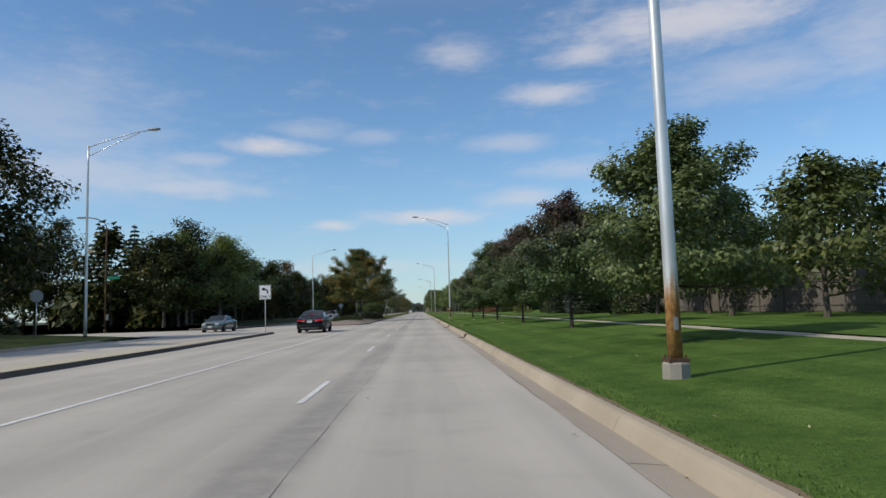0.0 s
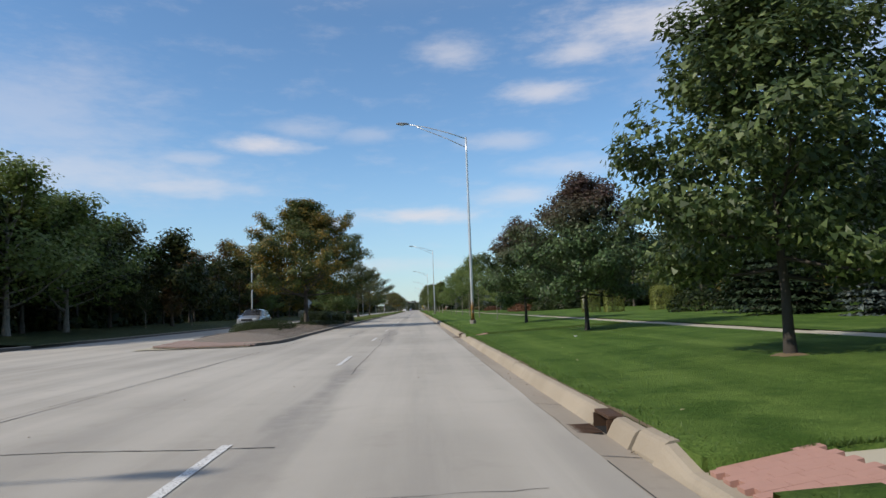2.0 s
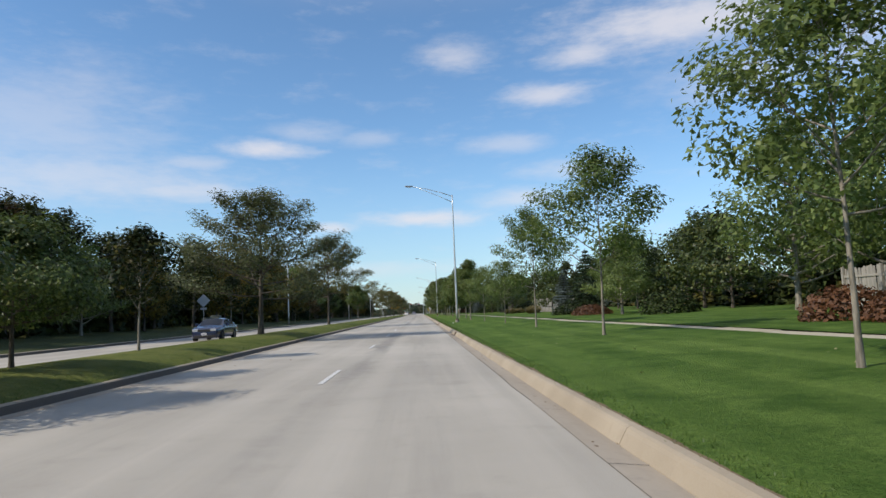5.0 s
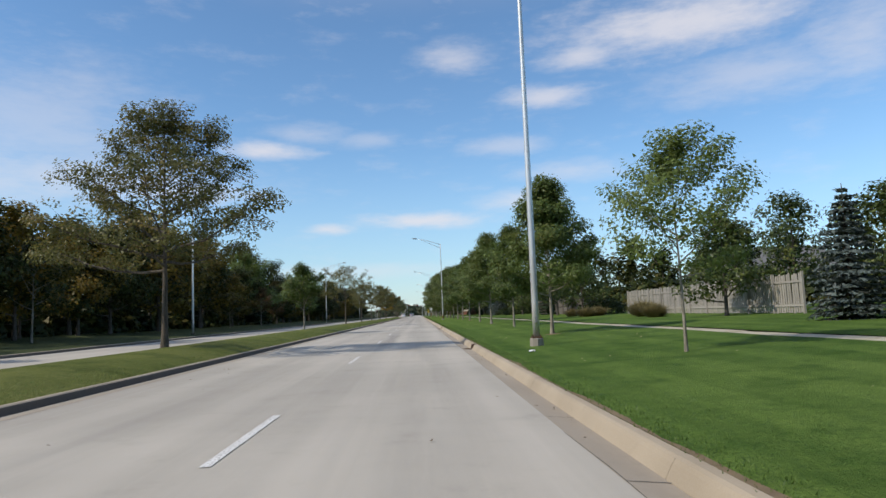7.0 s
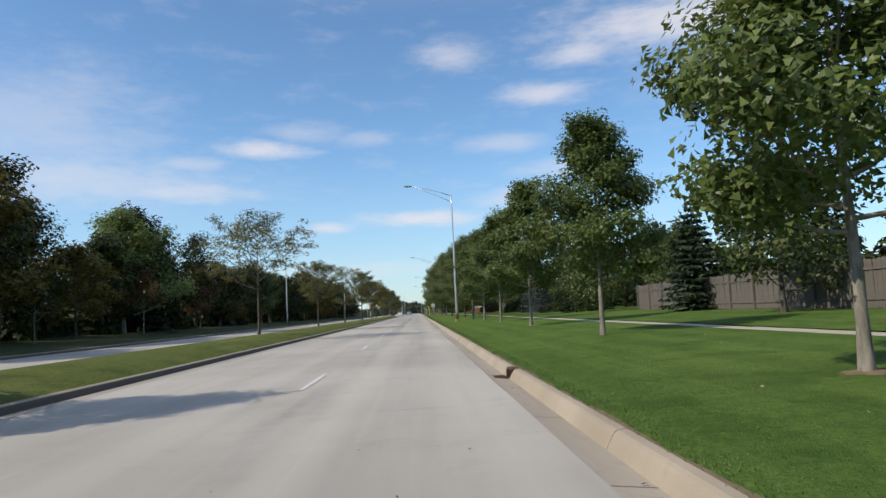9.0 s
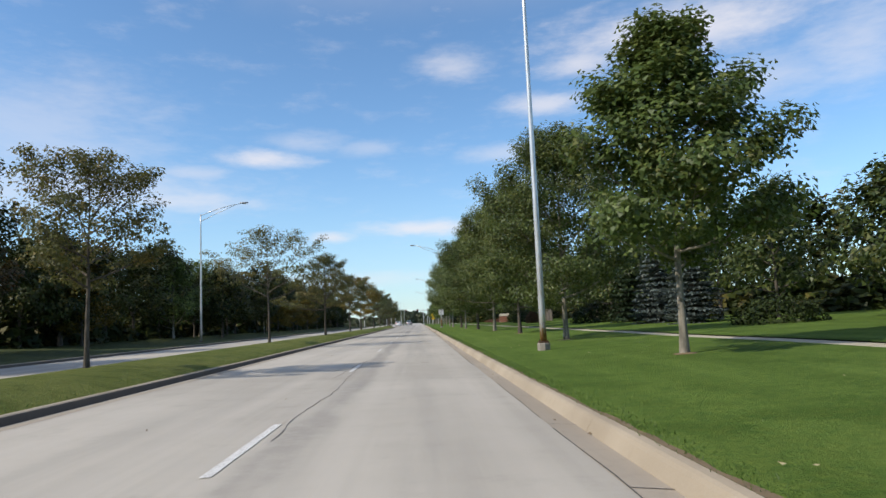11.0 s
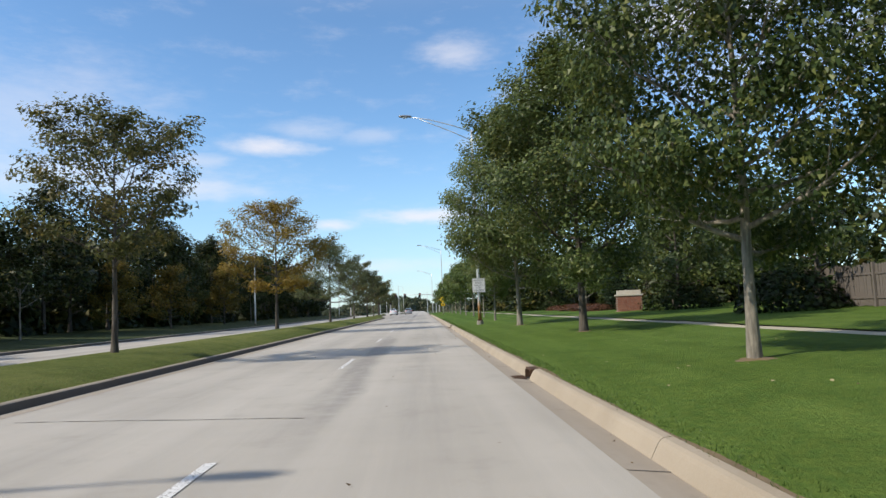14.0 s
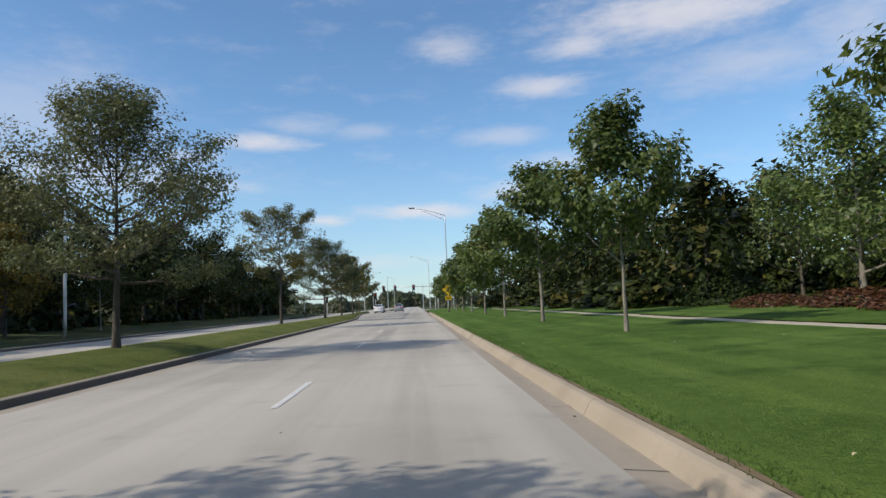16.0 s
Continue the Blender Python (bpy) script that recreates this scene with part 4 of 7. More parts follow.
    nor = out * 0.5 + off * 0.45 + [0, 0, 0.55] + rg.normal(size=(leaves, 3)) * 0.4
    return w, leaf_quads(pts, nor, size, rg, narrow, three=tri, half=0.42)


STOCK = {}


def stock(key, label, wood_leaf, bark, leafy):
    """A first tree of a kind, kept aside until it is set in its place."""
    w, (v, q) = wood_leaf
    STOCK[key] = (w.mesh("trunk", bark), fast_mesh("crown", v, q, leafy), label)


def plant(key, x, y, z, scale=1.0, turn=0.0, label="", name="tree", group="", wide=1.0):
    trunk, crown, text = STOCK[key]
    t = new(name)
    t.empty_display_size = 0.3
    for part_name, me in (("trunk", trunk), ("crown", crown)):
        o = new(part_name, me)
        o.parent = t
    t.matrix_basis = Matrix.LocRotScale((x, y, z), Euler((0, 0, turn)), (scale * wide, scale * wide, scale))
    return tagged(t, label or text, "tree", group)


stock("maple_a", "round green maple with a low dense crown on the lawn", grow(11, 6.4, 1.25, 2.6, MAPLE, 26, (2, 58), 6, 31000, 0.118, 0.10, tri=True, rough=0.13, puff=0.28, fill=0.24), M_DARKBARK, M_MAPLE)
stock("maple_b", "dense green maple with a rounded crown on the lawn", grow(12, 6.5, 1.25, 2.6, MAPLE, 26, (2, 58), 6, 31000, 0.118, 0.10, tri=True, rough=0.13, puff=0.28, fill=0.24), M_DARKBARK, M_MAPLE)
stock("purple_a", "dense maple, purple at the top and green below", grow(13, 6.2, 1.25, 2.6, MAPLE, 26, (2, 58), 6, 31000, 0.118, 0.095, tri=True, rough=0.13, puff=0.28, fill=0.24), M_DARKBARK, M_PURPLE)
stock("purple_b", "rounded maple with a bronze top and green lower leaves", grow(14, 6.2, 1.25, 2.6, MAPLE, 26, (2, 58), 6, 31000, 0.118, 0.095, tri=True, rough=0.13, puff=0.28, fill=0.24), M_DARKBARK, M_PURPLE)
stock("young_a", "slender young tree with an airy light-green crown", grow(15, 6.0, 1.9, 2.0, LIGHT, 17, (30, 65), 6, 10500, 0.092, 0.05, tri=True, puff=0.3, flat=0.35, fill=0.02, narrow=0.45, hang=0.05), M_PALE, M_YOUNG)
stock("young_b", "thin young tree with feathery light-green leaves", grow(16, 5.6, 1.8, 1.9, LIGHT, 16, (30, 65), 6, 9500, 0.092, 0.046, tri=True, puff=0.3, flat=0.35, fill=0.02, narrow=0.45, hang=0.05), M_PALE, M_YOUNG)
stock("pear_a", "upright green street tree with a pointed crown", grow(17, 7.0, 1.6, 1.9, CONE, 25, (18, 66), 6, 28000, 0.108, 0.085, tri=True, ragged=0.14, puff=0.3, fill=0.1, rough=0.11), M_PALE, M_PEAR)
stock("pear_b", "glossy green street tree with upswept branches", grow(18, 7.2, 1.7, 1.88, CONE, 25, (18, 66), 6, 28000, 0.108, 0.085, tri=True, ragged=0.14, puff=0.3, fill=0.1, rough=0.11), M_PALE, M_PEAR)
stock("elm_a", "tall green elm with a broad spreading crown", grow(19, 10.5, 1.7, 3.35, ELM, 34, (16, 66), 8, 64000, 0.11, 0.135, tri=True, ragged=0.2, puff=0.4, fill=0.12, rough=0.2), M_BARK, M_ELM)
stock("elm_b", "large dark green elm with an irregular crown", grow(20, 10.5, 1.7, 3.4, ELM, 34, (16, 66), 8, 64000, 0.11, 0.13, tri=True, ragged=0.2, puff=0.4, fill=0.12, rough=0.2), M_PALE, M_ELM)
stock("oak_a", "open-crowned young oak on the lawn", grow(21, 6.9, 1.9, 2.2, LIGHT, 17, (30, 70), 6, 9500, 0.17, 0.08, tri=True, puff=0.34, fill=0.08, rough=0.25), M_PALE, M_PEAR)
stock("far_a", "green street tree with a rounded crown", grow(28, 7.0, 1.35, 2.6, MAPLE, 14, (25, 70), 5, 3800, 0.27, 0.09, puff=0.36, tri=True, twigs=False, sides=3), M_PALE, M_PEAR)
stock("far_locust", "distant honey locust on the median", grow(29, 8.6, 2.4, 3.8, DOME, 14, (25, 65), 5, 3200, 0.28, 0.12, puff=0.42, flat=0.4, tri=True, twigs=False, sides=3), M_BARK, M_LOCUST)
stock("locust_a", "wide honey locust with thin yellowing foliage on the median", grow(22, 9.6, 2.9, 4.8, TENT, 28, (10, 64), 10, 29000, 0.105, 0.14, tri=True, ragged=0.12, puff=0.34, flat=0.55, fill=0.0, narrow=0.42, hang=0.07, rough=0.16), M_BARK, M_LOCUST)
stock("locust_d", "high-crowned honey locust with grey-green foliage on the median", grow(27, 9.0, 2.1, 3.9, DOME, 30, (14, 68), 10, 29000, 0.108, 0.14, tri=True, ragged=0.16, puff=0.34, flat=0.35, fill=0.03, narrow=0.45, hang=0.09), M_BARK, M_GREYLOCUST)
stock("locust_b", "airy honey locust with flat tiers of foliage on the median", grow(23, 8.2, 2.7, 2.9, VASE, 20, (24, 62), 8, 12500, 0.12, 0.11, tri=True, ragged=0.12, puff=0.32, flat=0.55, fill=0.0, narrow=0.42, hang=0.06), M_BARK, M_LOCUST)
stock("locust_c", "thin honey locust with sparse tiers on the median", grow(24, 8.6, 3.0, 4.1, VASE, 16, (24, 56), 8, 8200, 0.12, 0.10, tri=True, ragged=0.15, puff=0.32, flat=0.6, fill=0.0, narrow=0.42, hang=0.06, rough=0.3), M_BARK, M_LOCUST)
stock("gold_a", "golden-orange honey locust with an open crown on the median", grow(25, 8.6, 2.3, 3.3, VASE, 22, (14, 64), 9, 15000, 0.125, 0.12, tri=True, ragged=0.2, puff=0.36, flat=0.45, fill=0.02, narrow=0.42, hang=0.06), M_BARK, M_GOLD)
stock("big_a", "large spreading locust with orange-tinged dense foliage", grow(26, 10.6, 2.2, 5.25, PEAK, 44, (14, 72), 9, 80000, 0.13, 0.19, tri=True, ragged=0.14, puff=0.36, flat=0.3, fill=0.12, narrow=0.5, hang=0.1, rough=0.16), M_BARK, M_TINGED)
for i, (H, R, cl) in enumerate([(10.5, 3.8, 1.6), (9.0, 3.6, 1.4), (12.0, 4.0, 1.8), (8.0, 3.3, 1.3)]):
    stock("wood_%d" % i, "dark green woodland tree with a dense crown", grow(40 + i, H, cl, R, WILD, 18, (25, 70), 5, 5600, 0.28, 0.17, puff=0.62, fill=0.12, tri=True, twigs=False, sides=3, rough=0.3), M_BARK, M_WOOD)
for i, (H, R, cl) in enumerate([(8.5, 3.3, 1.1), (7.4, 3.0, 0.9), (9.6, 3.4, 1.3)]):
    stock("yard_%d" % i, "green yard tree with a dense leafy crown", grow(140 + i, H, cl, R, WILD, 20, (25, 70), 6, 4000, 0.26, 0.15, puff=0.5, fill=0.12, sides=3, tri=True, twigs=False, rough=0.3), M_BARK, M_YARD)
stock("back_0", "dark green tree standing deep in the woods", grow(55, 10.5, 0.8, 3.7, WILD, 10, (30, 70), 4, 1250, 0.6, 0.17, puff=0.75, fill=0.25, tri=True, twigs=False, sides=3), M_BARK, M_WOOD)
stock("light_wood", "tall light-green tree with a billowing crown", grow(47, 13.0, 1.6, 5.0, WILD, 26, (25, 72), 6, 11500, 0.26, 0.22, puff=0.62, fill=0.12, tri=True, twigs=False, rough=0.3), M_PALE, M_YOUNG)
stock("autumn_a", "tree turning red and orange at its top", grow(48, 11.5, 1.8, 3.2, LIGHT, 18, (35, 75), 5, 5600, 0.26, 0.16, puff=0.5, tri=True, twigs=False), M_BARK, M_AUTUMN)
stock("gold_wood", "woodland tree with yellow-gold foliage", grow(49, 10.0, 1.2, 3.5, WILD, 18, (25, 70), 5, 5600, 0.26, 0.16, puff=0.56, tri=True, twigs=False), M_BARK, M_OLIVE)
stock("crab_a", "low broad green crab apple on the median", grow(33, 3.8, 0.9, 2.3, DOME, 22, (12, 66), 6, 17000, 0.1, 0.075, puff=0.3, fill=0.12, tri=True), M_BARK, M_PEAR)
stock("small_a", "small slender tree on the shaded verge", grow(50, 5.0, 1.5, 1.7, LIGHT, 12, (30, 70), 4, 1900, 0.2, 0.06, puff=0.3), M_PALE, M_WOOD)
stock("small_orange", "small orange-leaved tree on the shaded verge", grow(51, 5.2, 1.7, 1.6, LIGHT, 12, (30, 70), 4, 1900, 0.2, 0.06, puff=0.3), M_PALE, M_AUTUMN)


def conifer(seed, H, R, whorls, needles, size):
    rg = np.random.RandomState(seed)
    w = Wood()
    w.limb(np.array([[0, 0, -0.1], [0, 0, H * 0.5], [0, 0, H]]), [0.16, 0.09, 0.015], 7)
    pts, nor = [], []
    for i in range(whorls):
        f = (i + 0.3) / whorls
        z = 0.25 + (H - 0.3) * f
        reach = R * (1 - f) ** 0.85 * rg.uniform(0.85, 1.1) + 0.08
        k = max(4, int(11 * (1 - f) + 4))
        for b in range(k):
            az = b * math.tau / k + i * 0.9 + rg.uniform(-0.2, 0.2)
            r = reach * rg.uniform(0.78, 1.08)
            d = np.array([math.cos(az), math.sin(az), 0])
            tip = d * r + [0, 0, z - 0.22 * r + 0.03]
            line = curve_to(np.array([0, 0, z]), tip, 4, -0.05 * r, rg, 0.02)
            w.limb(line, np.array([0.03, 0.022, 0.014, 0.006]) * (1.3 - f), 3)
            m = max(3, int(needles * r / (R * k * whorls) * 2.2))
            t = np.sqrt(rg.uniform(0.03, 1, m))
            base = np.stack([np.interp(t * 3, np.arange(4), line[:, c]) for c in range(3)], 1)
            side = np.cross(d, [0, 0, 1.0])
            base += side * (rg.normal(size=(m, 1)) * 0.13 * (0.4 + r)) + [0, 0, -1] * np.abs(rg.normal(size=(m, 1))) * 0.06
            pts.append(base)
            nor.append(np.array([0, 0, 0.9]) + d * 0.35 + rg.normal(size=(m, 3)) * 0.35)
    return w, leaf_quads(np.concatenate(pts), np.concatenate(nor), size, rg, 0.45)


stock("spruce_a", "dark green spruce with drooping tiers", conifer(61, 10.0, 2.6, 24, 5200, 0.42), M_BARK, M_SPRUCE)
stock("spruce_b", "broad dark spruce with layered branches", conifer(62, 6.5, 2.4, 18, 4600, 0.36), M_BARK, M_SPRUCE)
stock("blue_a", "blue-grey spruce with dense layered branches", conifer(63, 5.6, 1.9, 20, 5200, 0.26), M_BARK, M_BLUE)


def shrub(seed, rx, ry, h, n, size, boxy=2.0, tight=0.72, three=False):
    """Leaves over a rounded body on short stems, its foot at the origin."""
    rg = np.random.RandomState(seed)
    w = Wood()
    for i in range(7):
        a, r = rg.uniform(0, math.tau), rg.uniform(0.2, 0.7)
        w.limb(np.array([[0.1 * math.cos(a) * rx, 0.1 * math.sin(a) * ry, -0.05], [math.cos(a) * rx * r, math.sin(a) * ry * r, h * 0.75]]), [0.02, 0.008], 4)
    d = rg.normal(size=(n, 3))
    d[:, 2] = np.abs(d[:, 2])
    d /= (np.abs(d) ** boxy).sum(1, keepdims=True) ** (1 / boxy)
    lump = 1 + 0.12 * np.array([noise.noise(Vector(p * 2.3 + seed)) for p in d])
    rad = (lump * rg.uniform(tight, 1.03, n))[:, None]
    pts = d * rad * [rx, ry, h]
    pts[:, 2] = np.maximum(pts[:, 2], 0.03)
    return w, leaf_quads(pts, d * 0.8 + rg.normal(size=(n, 3)) * 0.5 + [0, 0, 0.25], size, rg, three=three)


def bush(key, x, y, z, label, sx=1.0, sy=1.0, sz=1.0, turn=0.0, name="shrub", group=""):
    stems, leaves_, _ = STOCK[key]
    t = new(name)
    for part_name, me in (("stem", stems), ("foliage", leaves_)):
        o = new(part_name, me)
        o.parent = t
    t.matrix_basis = Matrix.LocRotScale((x, y, z), Euler((0, 0, turn)), (sx, sy, sz))
    return tagged(t, label, "shrub", group)


stock("sprig", "", shrub(78, 1.3, 1.6, 0.62, 900, 0.12), M_BARK, M_SHRUB)
stock("juniper", "", shrub(71, 1.3, 1.6, 0.62, 5200, 0.065), M_BARK, M_SHRUB)
stock("hedge", "", shrub(72, 1.0, 1.0, 1.0, 9500, 0.075, 7.0, 0.9), M_BARK, M_SHRUB)
stock("arbor", "", shrub(73, 0.8, 0.8, 2.0, 6000, 0.085, 9.0, 0.92), M_BARK, M_ARBOR)
stock("rust", "", shrub(74, 1.1, 1.4, 1.0, 1800, 0.15), M_BARK, M_RUSTY_LEAF)
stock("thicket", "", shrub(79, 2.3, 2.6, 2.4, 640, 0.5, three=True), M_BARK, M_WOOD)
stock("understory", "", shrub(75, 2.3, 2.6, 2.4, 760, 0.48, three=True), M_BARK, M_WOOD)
stock("yardbush", "", shrub(76, 1.5, 1.8, 1.5, 1700, 0.19), M_BARK, M_SHRUB)


def tuft(seed, r, h, n):
    """Thin blades arching out of one foot, with short stalks."""
    rg = np.random.RandomState(seed)
    w = Wood()
    for i in range(5):
        a = rg.uniform(0, math.tau)
        w.limb(np.array([[0, 0, -0.05], [math.cos(a) * r * 0.25, math.sin(a) * r * 0.25, h * 0.7]]), [0.006, 0.003], 3)
    a, q = rg.uniform(0, math.tau, n), np.sqrt(rg.uniform(0, 1, n))
    foot = np.stack([np.cos(a) * q * r * 0.45, np.sin(a) * q * r * 0.45, np.zeros(n)], 1)
    tall = h * rg.uniform(0.45, 1.1, n) * (1.05 - 0.4 * q)
    lean = foot * 1.3 + rg.normal(size=(n, 3)) * 0.12 * h
    side = np.stack([-np.sin(a), np.cos(a), np.zeros(n)], 1) * rg.uniform(0.008, 0.018, n)[:, None]
    mid = foot + lean * 0.35 + np.stack([0 * tall, 0 * tall, tall * 0.65], 1)
    tip = foot + lean + np.stack([0 * tall, 0 * tall, tall], 1)
    v = np.stack([foot - side, mid + side * 1.2, tip, mid - side * 1.2], 1).reshape(-1, 3)
    return w, (v, np.arange(len(v)).reshape(-1, 4))


stock("straw", "", tuft(77, 1.0, 1.3, 2600), M_STRAW, M_STRAW)

# the street trees on the lawn
ROW = [(16.5, "maple_a", 5.5), (28.5, "purple_a", 5.7), (41, "purple_b", 5.9), (53, "maple_b", 6.3), (66, "purple_a", 5.6), (78.8, "purple_b", 5.6),
       (91.5, "young_a", 4.2), (103.5, "young_b", 5.8), (115.4, "young_a", 6.2), (128, "young_b", 6.0), (140, "young_a", 6.0), (151.5, "young_b", 4.2), (163.5, "young_a", 4.7),
       (176, "pear_a", 6.4), (189.9, "pear_b", 6.3), (200.7, "pear_a", 7.1), (213, "pear_b", 7.0), (226, "pear_a", 7.5), (238.5, "pear_b", 7.6), (250, "pear_a", 8.0),
       (262, "elm_b", 8.8), (274.6, "elm_a", 9.2), (286.9, "elm_b", 9.8), (298.4, "elm_a", 10.0), (309.6, "elm_b", 10.0), (321.8, "elm_a", 10.4), (333.2, "elm_b", 11.2), (346, "pear_b", 6.5),
       (359.8, "oak_a", 6.3), (371.5, "oak_a", 7.1), (384, "oak_a", 6.8), (396, "far_a", 7.2), (408.5, "far_a", 7.0), (421, "far_a", 6.6), (433.5, "far_a", 7.0), (446, "far_a", 7.0), (458, "far_a", 7.0)]
NOMINAL = {"maple_a": 6.4, "maple_b": 6.5, "purple_a": 6.2, "purple_b": 6.2, "young_a": 6.0, "young_b": 5.6, "pear_a": 7.0, "pear_b": 7.2, "elm_a": 10.5, "elm_b": 10.5, "oak_a": 6.9, "far_a": 7.0}
rt = random.Random(8)
ROW_X = [(16, 6.2), (28, 6.3), (41, 6.1), (53, 5.9), (66, 6.0), (92, 5.9), (104, 5.7), (128, 5.85), (151, 5.7), (163, 5.46), (176, 5.2), (190, 5.7), (200.7, 5.5), (213, 5.75), (275, 5.9), (287, 5.8), (298.3, 5.54), (309.6, 5.15), (321.8, 5.44), (333.2, 4.94), (346, 5.1), (360, 5.6), (460, 5.45)]


def tree_x(y):
    return float(np.interp(y, [a for a, b in ROW_X], [b for a, b in ROW_X]))


for yy, key, H in ROW:
    xx = tree_x(yy)
    plant(key, xx, yy, lawn_z(xx, yy) - 0.02, H / NOMINAL[key], rt.uniform(0, 6.28), group="street trees along the lawn", name="street_tree", wide={189.9: 0.9, 309.6: 0.8, 359.8: 0.85}.get(yy, 1.0) * rt.uniform(0.96, 1.06))
# the median trees
MEDIAN = [(96.2, "big_a", 0.96), (116.5, "crab_a", 1.0), (121.5, "crab_a", 0.86), (128, "small_a", 0.8), (144.0, "locust_d", 0.9), (174.7, "locust_a", 0.95), (201.7, "oak_a", 0.74), (231, "locust_c", 0.82), (253.4, "locust_b", 0.72), (275, "locust_c", 0.8),
          (296, "locust_a", 0.78), (318.0, "locust_b", 0.85), (341.9, "gold_a", 0.97), (361.4, "locust_d", 0.86), (386, "locust_b", 0.95), (407, "locust_d", 0.85), (421, "far_locust", 0.85), (435, "far_locust", 0.95), (449, "far_locust", 0.85), (463, "far_locust", 0.8)]
for yy, key, s in MEDIAN:
    x = {96.2: -8.8, 174.7: -9.25, 296: -8.45, 318.0: -8.5, 341.9: -9.2, 361.4: -8.5}.get(yy, min(-8.8, median_edge(yy) - 0.75))
    plant(key, x, yy, median_z(x, yy) - 0.04, s, rt.uniform(0, 6.28), label="open-crowned young green tree on the grassy median" if key == "oak_a" else "", group="trees along the median", name="median_tree", wide=1.3 if yy == 144.0 else rt.uniform(0.97, 1.05))
# slender trees on the far verge
for xx, yy, key, s in [(-24, 102.8, "small_a", 0.8), (-24, 115, "small_a", 0.9), (-24, 192.4, "small_a", 1.3), (-24, 252.8, "small_orange", 1.1), (-24, 236, "small_a", 0.9), (-24, 318, "wood_1", 0.95),
                       (-24, 340, "small_a", 1.2), (-24, 364, "gold_wood", 0.62), (-25, 355, "gold_wood", 0.6), (-24.5, 383, "gold_wood", 0.7), (-24, 394, "small_a", 1.2)]:
    plant(key, xx, yy, verge_z(xx, yy) - 0.05, s, rt.uniform(0, 6.28), name="verge_tree", group="slender verge trees")
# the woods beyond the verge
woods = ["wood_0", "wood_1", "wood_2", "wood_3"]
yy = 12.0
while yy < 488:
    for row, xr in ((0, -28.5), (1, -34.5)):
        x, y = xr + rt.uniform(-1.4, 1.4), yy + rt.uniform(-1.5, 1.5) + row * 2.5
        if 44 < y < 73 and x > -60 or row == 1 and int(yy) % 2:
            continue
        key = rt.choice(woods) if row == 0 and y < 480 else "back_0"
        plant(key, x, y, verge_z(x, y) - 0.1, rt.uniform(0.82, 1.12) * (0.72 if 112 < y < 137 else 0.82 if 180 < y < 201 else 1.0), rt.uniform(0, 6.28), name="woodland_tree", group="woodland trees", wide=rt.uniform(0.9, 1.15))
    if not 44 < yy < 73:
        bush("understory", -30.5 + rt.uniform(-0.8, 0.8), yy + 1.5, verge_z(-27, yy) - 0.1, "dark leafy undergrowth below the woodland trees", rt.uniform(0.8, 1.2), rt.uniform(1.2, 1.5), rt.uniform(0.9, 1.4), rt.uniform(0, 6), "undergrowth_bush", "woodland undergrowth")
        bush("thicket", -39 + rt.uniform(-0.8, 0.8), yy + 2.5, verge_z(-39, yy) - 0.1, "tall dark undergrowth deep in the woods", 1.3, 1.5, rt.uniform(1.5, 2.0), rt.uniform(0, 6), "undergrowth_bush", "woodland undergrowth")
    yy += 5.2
for x, y, key, s in [(-25.4, 85, "light_wood", 0.86), (-27.0, 77.5, "light_wood", 0.82), (-25.6, 92.5, "light_wood", 0.8), (-29.3, 99.5, "wood_2", 0.95), (-25, 112, "wood_3", 1.22), (-24.4, 110.6, "autumn_a", 0.42), (-27, 60 + 15, "wood_1", 1.0), (-35.7, 84, "spruce_a", 1.24), (-37.6, 79, "spruce_a", 1.16), (-43.5, 81, "wood_2", 1.08), (-49, 84, "wood_2", 1.12), (-46.5, 79.5, "wood_0", 1.0), (-30, 149, "autumn_a", 1.1), (-27.5, 152, "autumn_a", 0.8),
                     (-26.6, 195, "gold_wood", 0.95), (-27.5, 205, "gold_wood", 0.95), (-27, 233.5, "gold_wood", 1.12), (-26.5, 172, "gold_wood", 0.8), (-26.5, 246, "gold_wood", 0.75), (-26.5, 276, "autumn_a", 0.7), (-26.8, 220, "gold_wood", 1.15), (-28, 258, "light_wood", 0.92), (-26.5, 160, "light_wood", 0.55), (-26.5, 289, "gold_wood", 0.7), (-28, 262, "spruce_a", 1.25), (-27, 310, "light_wood", 0.68), (-28, 322, "light_wood", 0.75), (-28, 128, "autumn_a", 0.8)]:
    plant(key, x, y, verge_z(x, y) - 0.1, s, rt.uniform(0, 6.28), name="woodland_tree", group="woodland trees", wide=1.25 if 84 < y < 100 and x > -28 else 1.2 if 210 < y < 260 else 1.0)
for k in range(9):
    plant(rt.choice(woods), -66 + rt.uniform(-3, 3), 40 + k * 4.6, -0.15, rt.uniform(0.9, 1.15), rt.uniform(0, 6.28), name="woodland_tree", group="woodland trees")
for k in range(10):
    plant(rt.choice(woods), -44 - k * 4.5, 79 + rt.uniform(-2, 3), -0.15, rt.uniform(0.8, 1.1), rt.uniform(0, 6.28), name="woodland_tree", group="woodland trees")
    plant(rt.choice(woods), -32 - k * 4.5, 40 + rt.uniform(-3, 2), -0.15, rt.uniform(0.7, 1.0), rt.uniform(0, 6.28), name="woodland_tree", group="woodland trees")
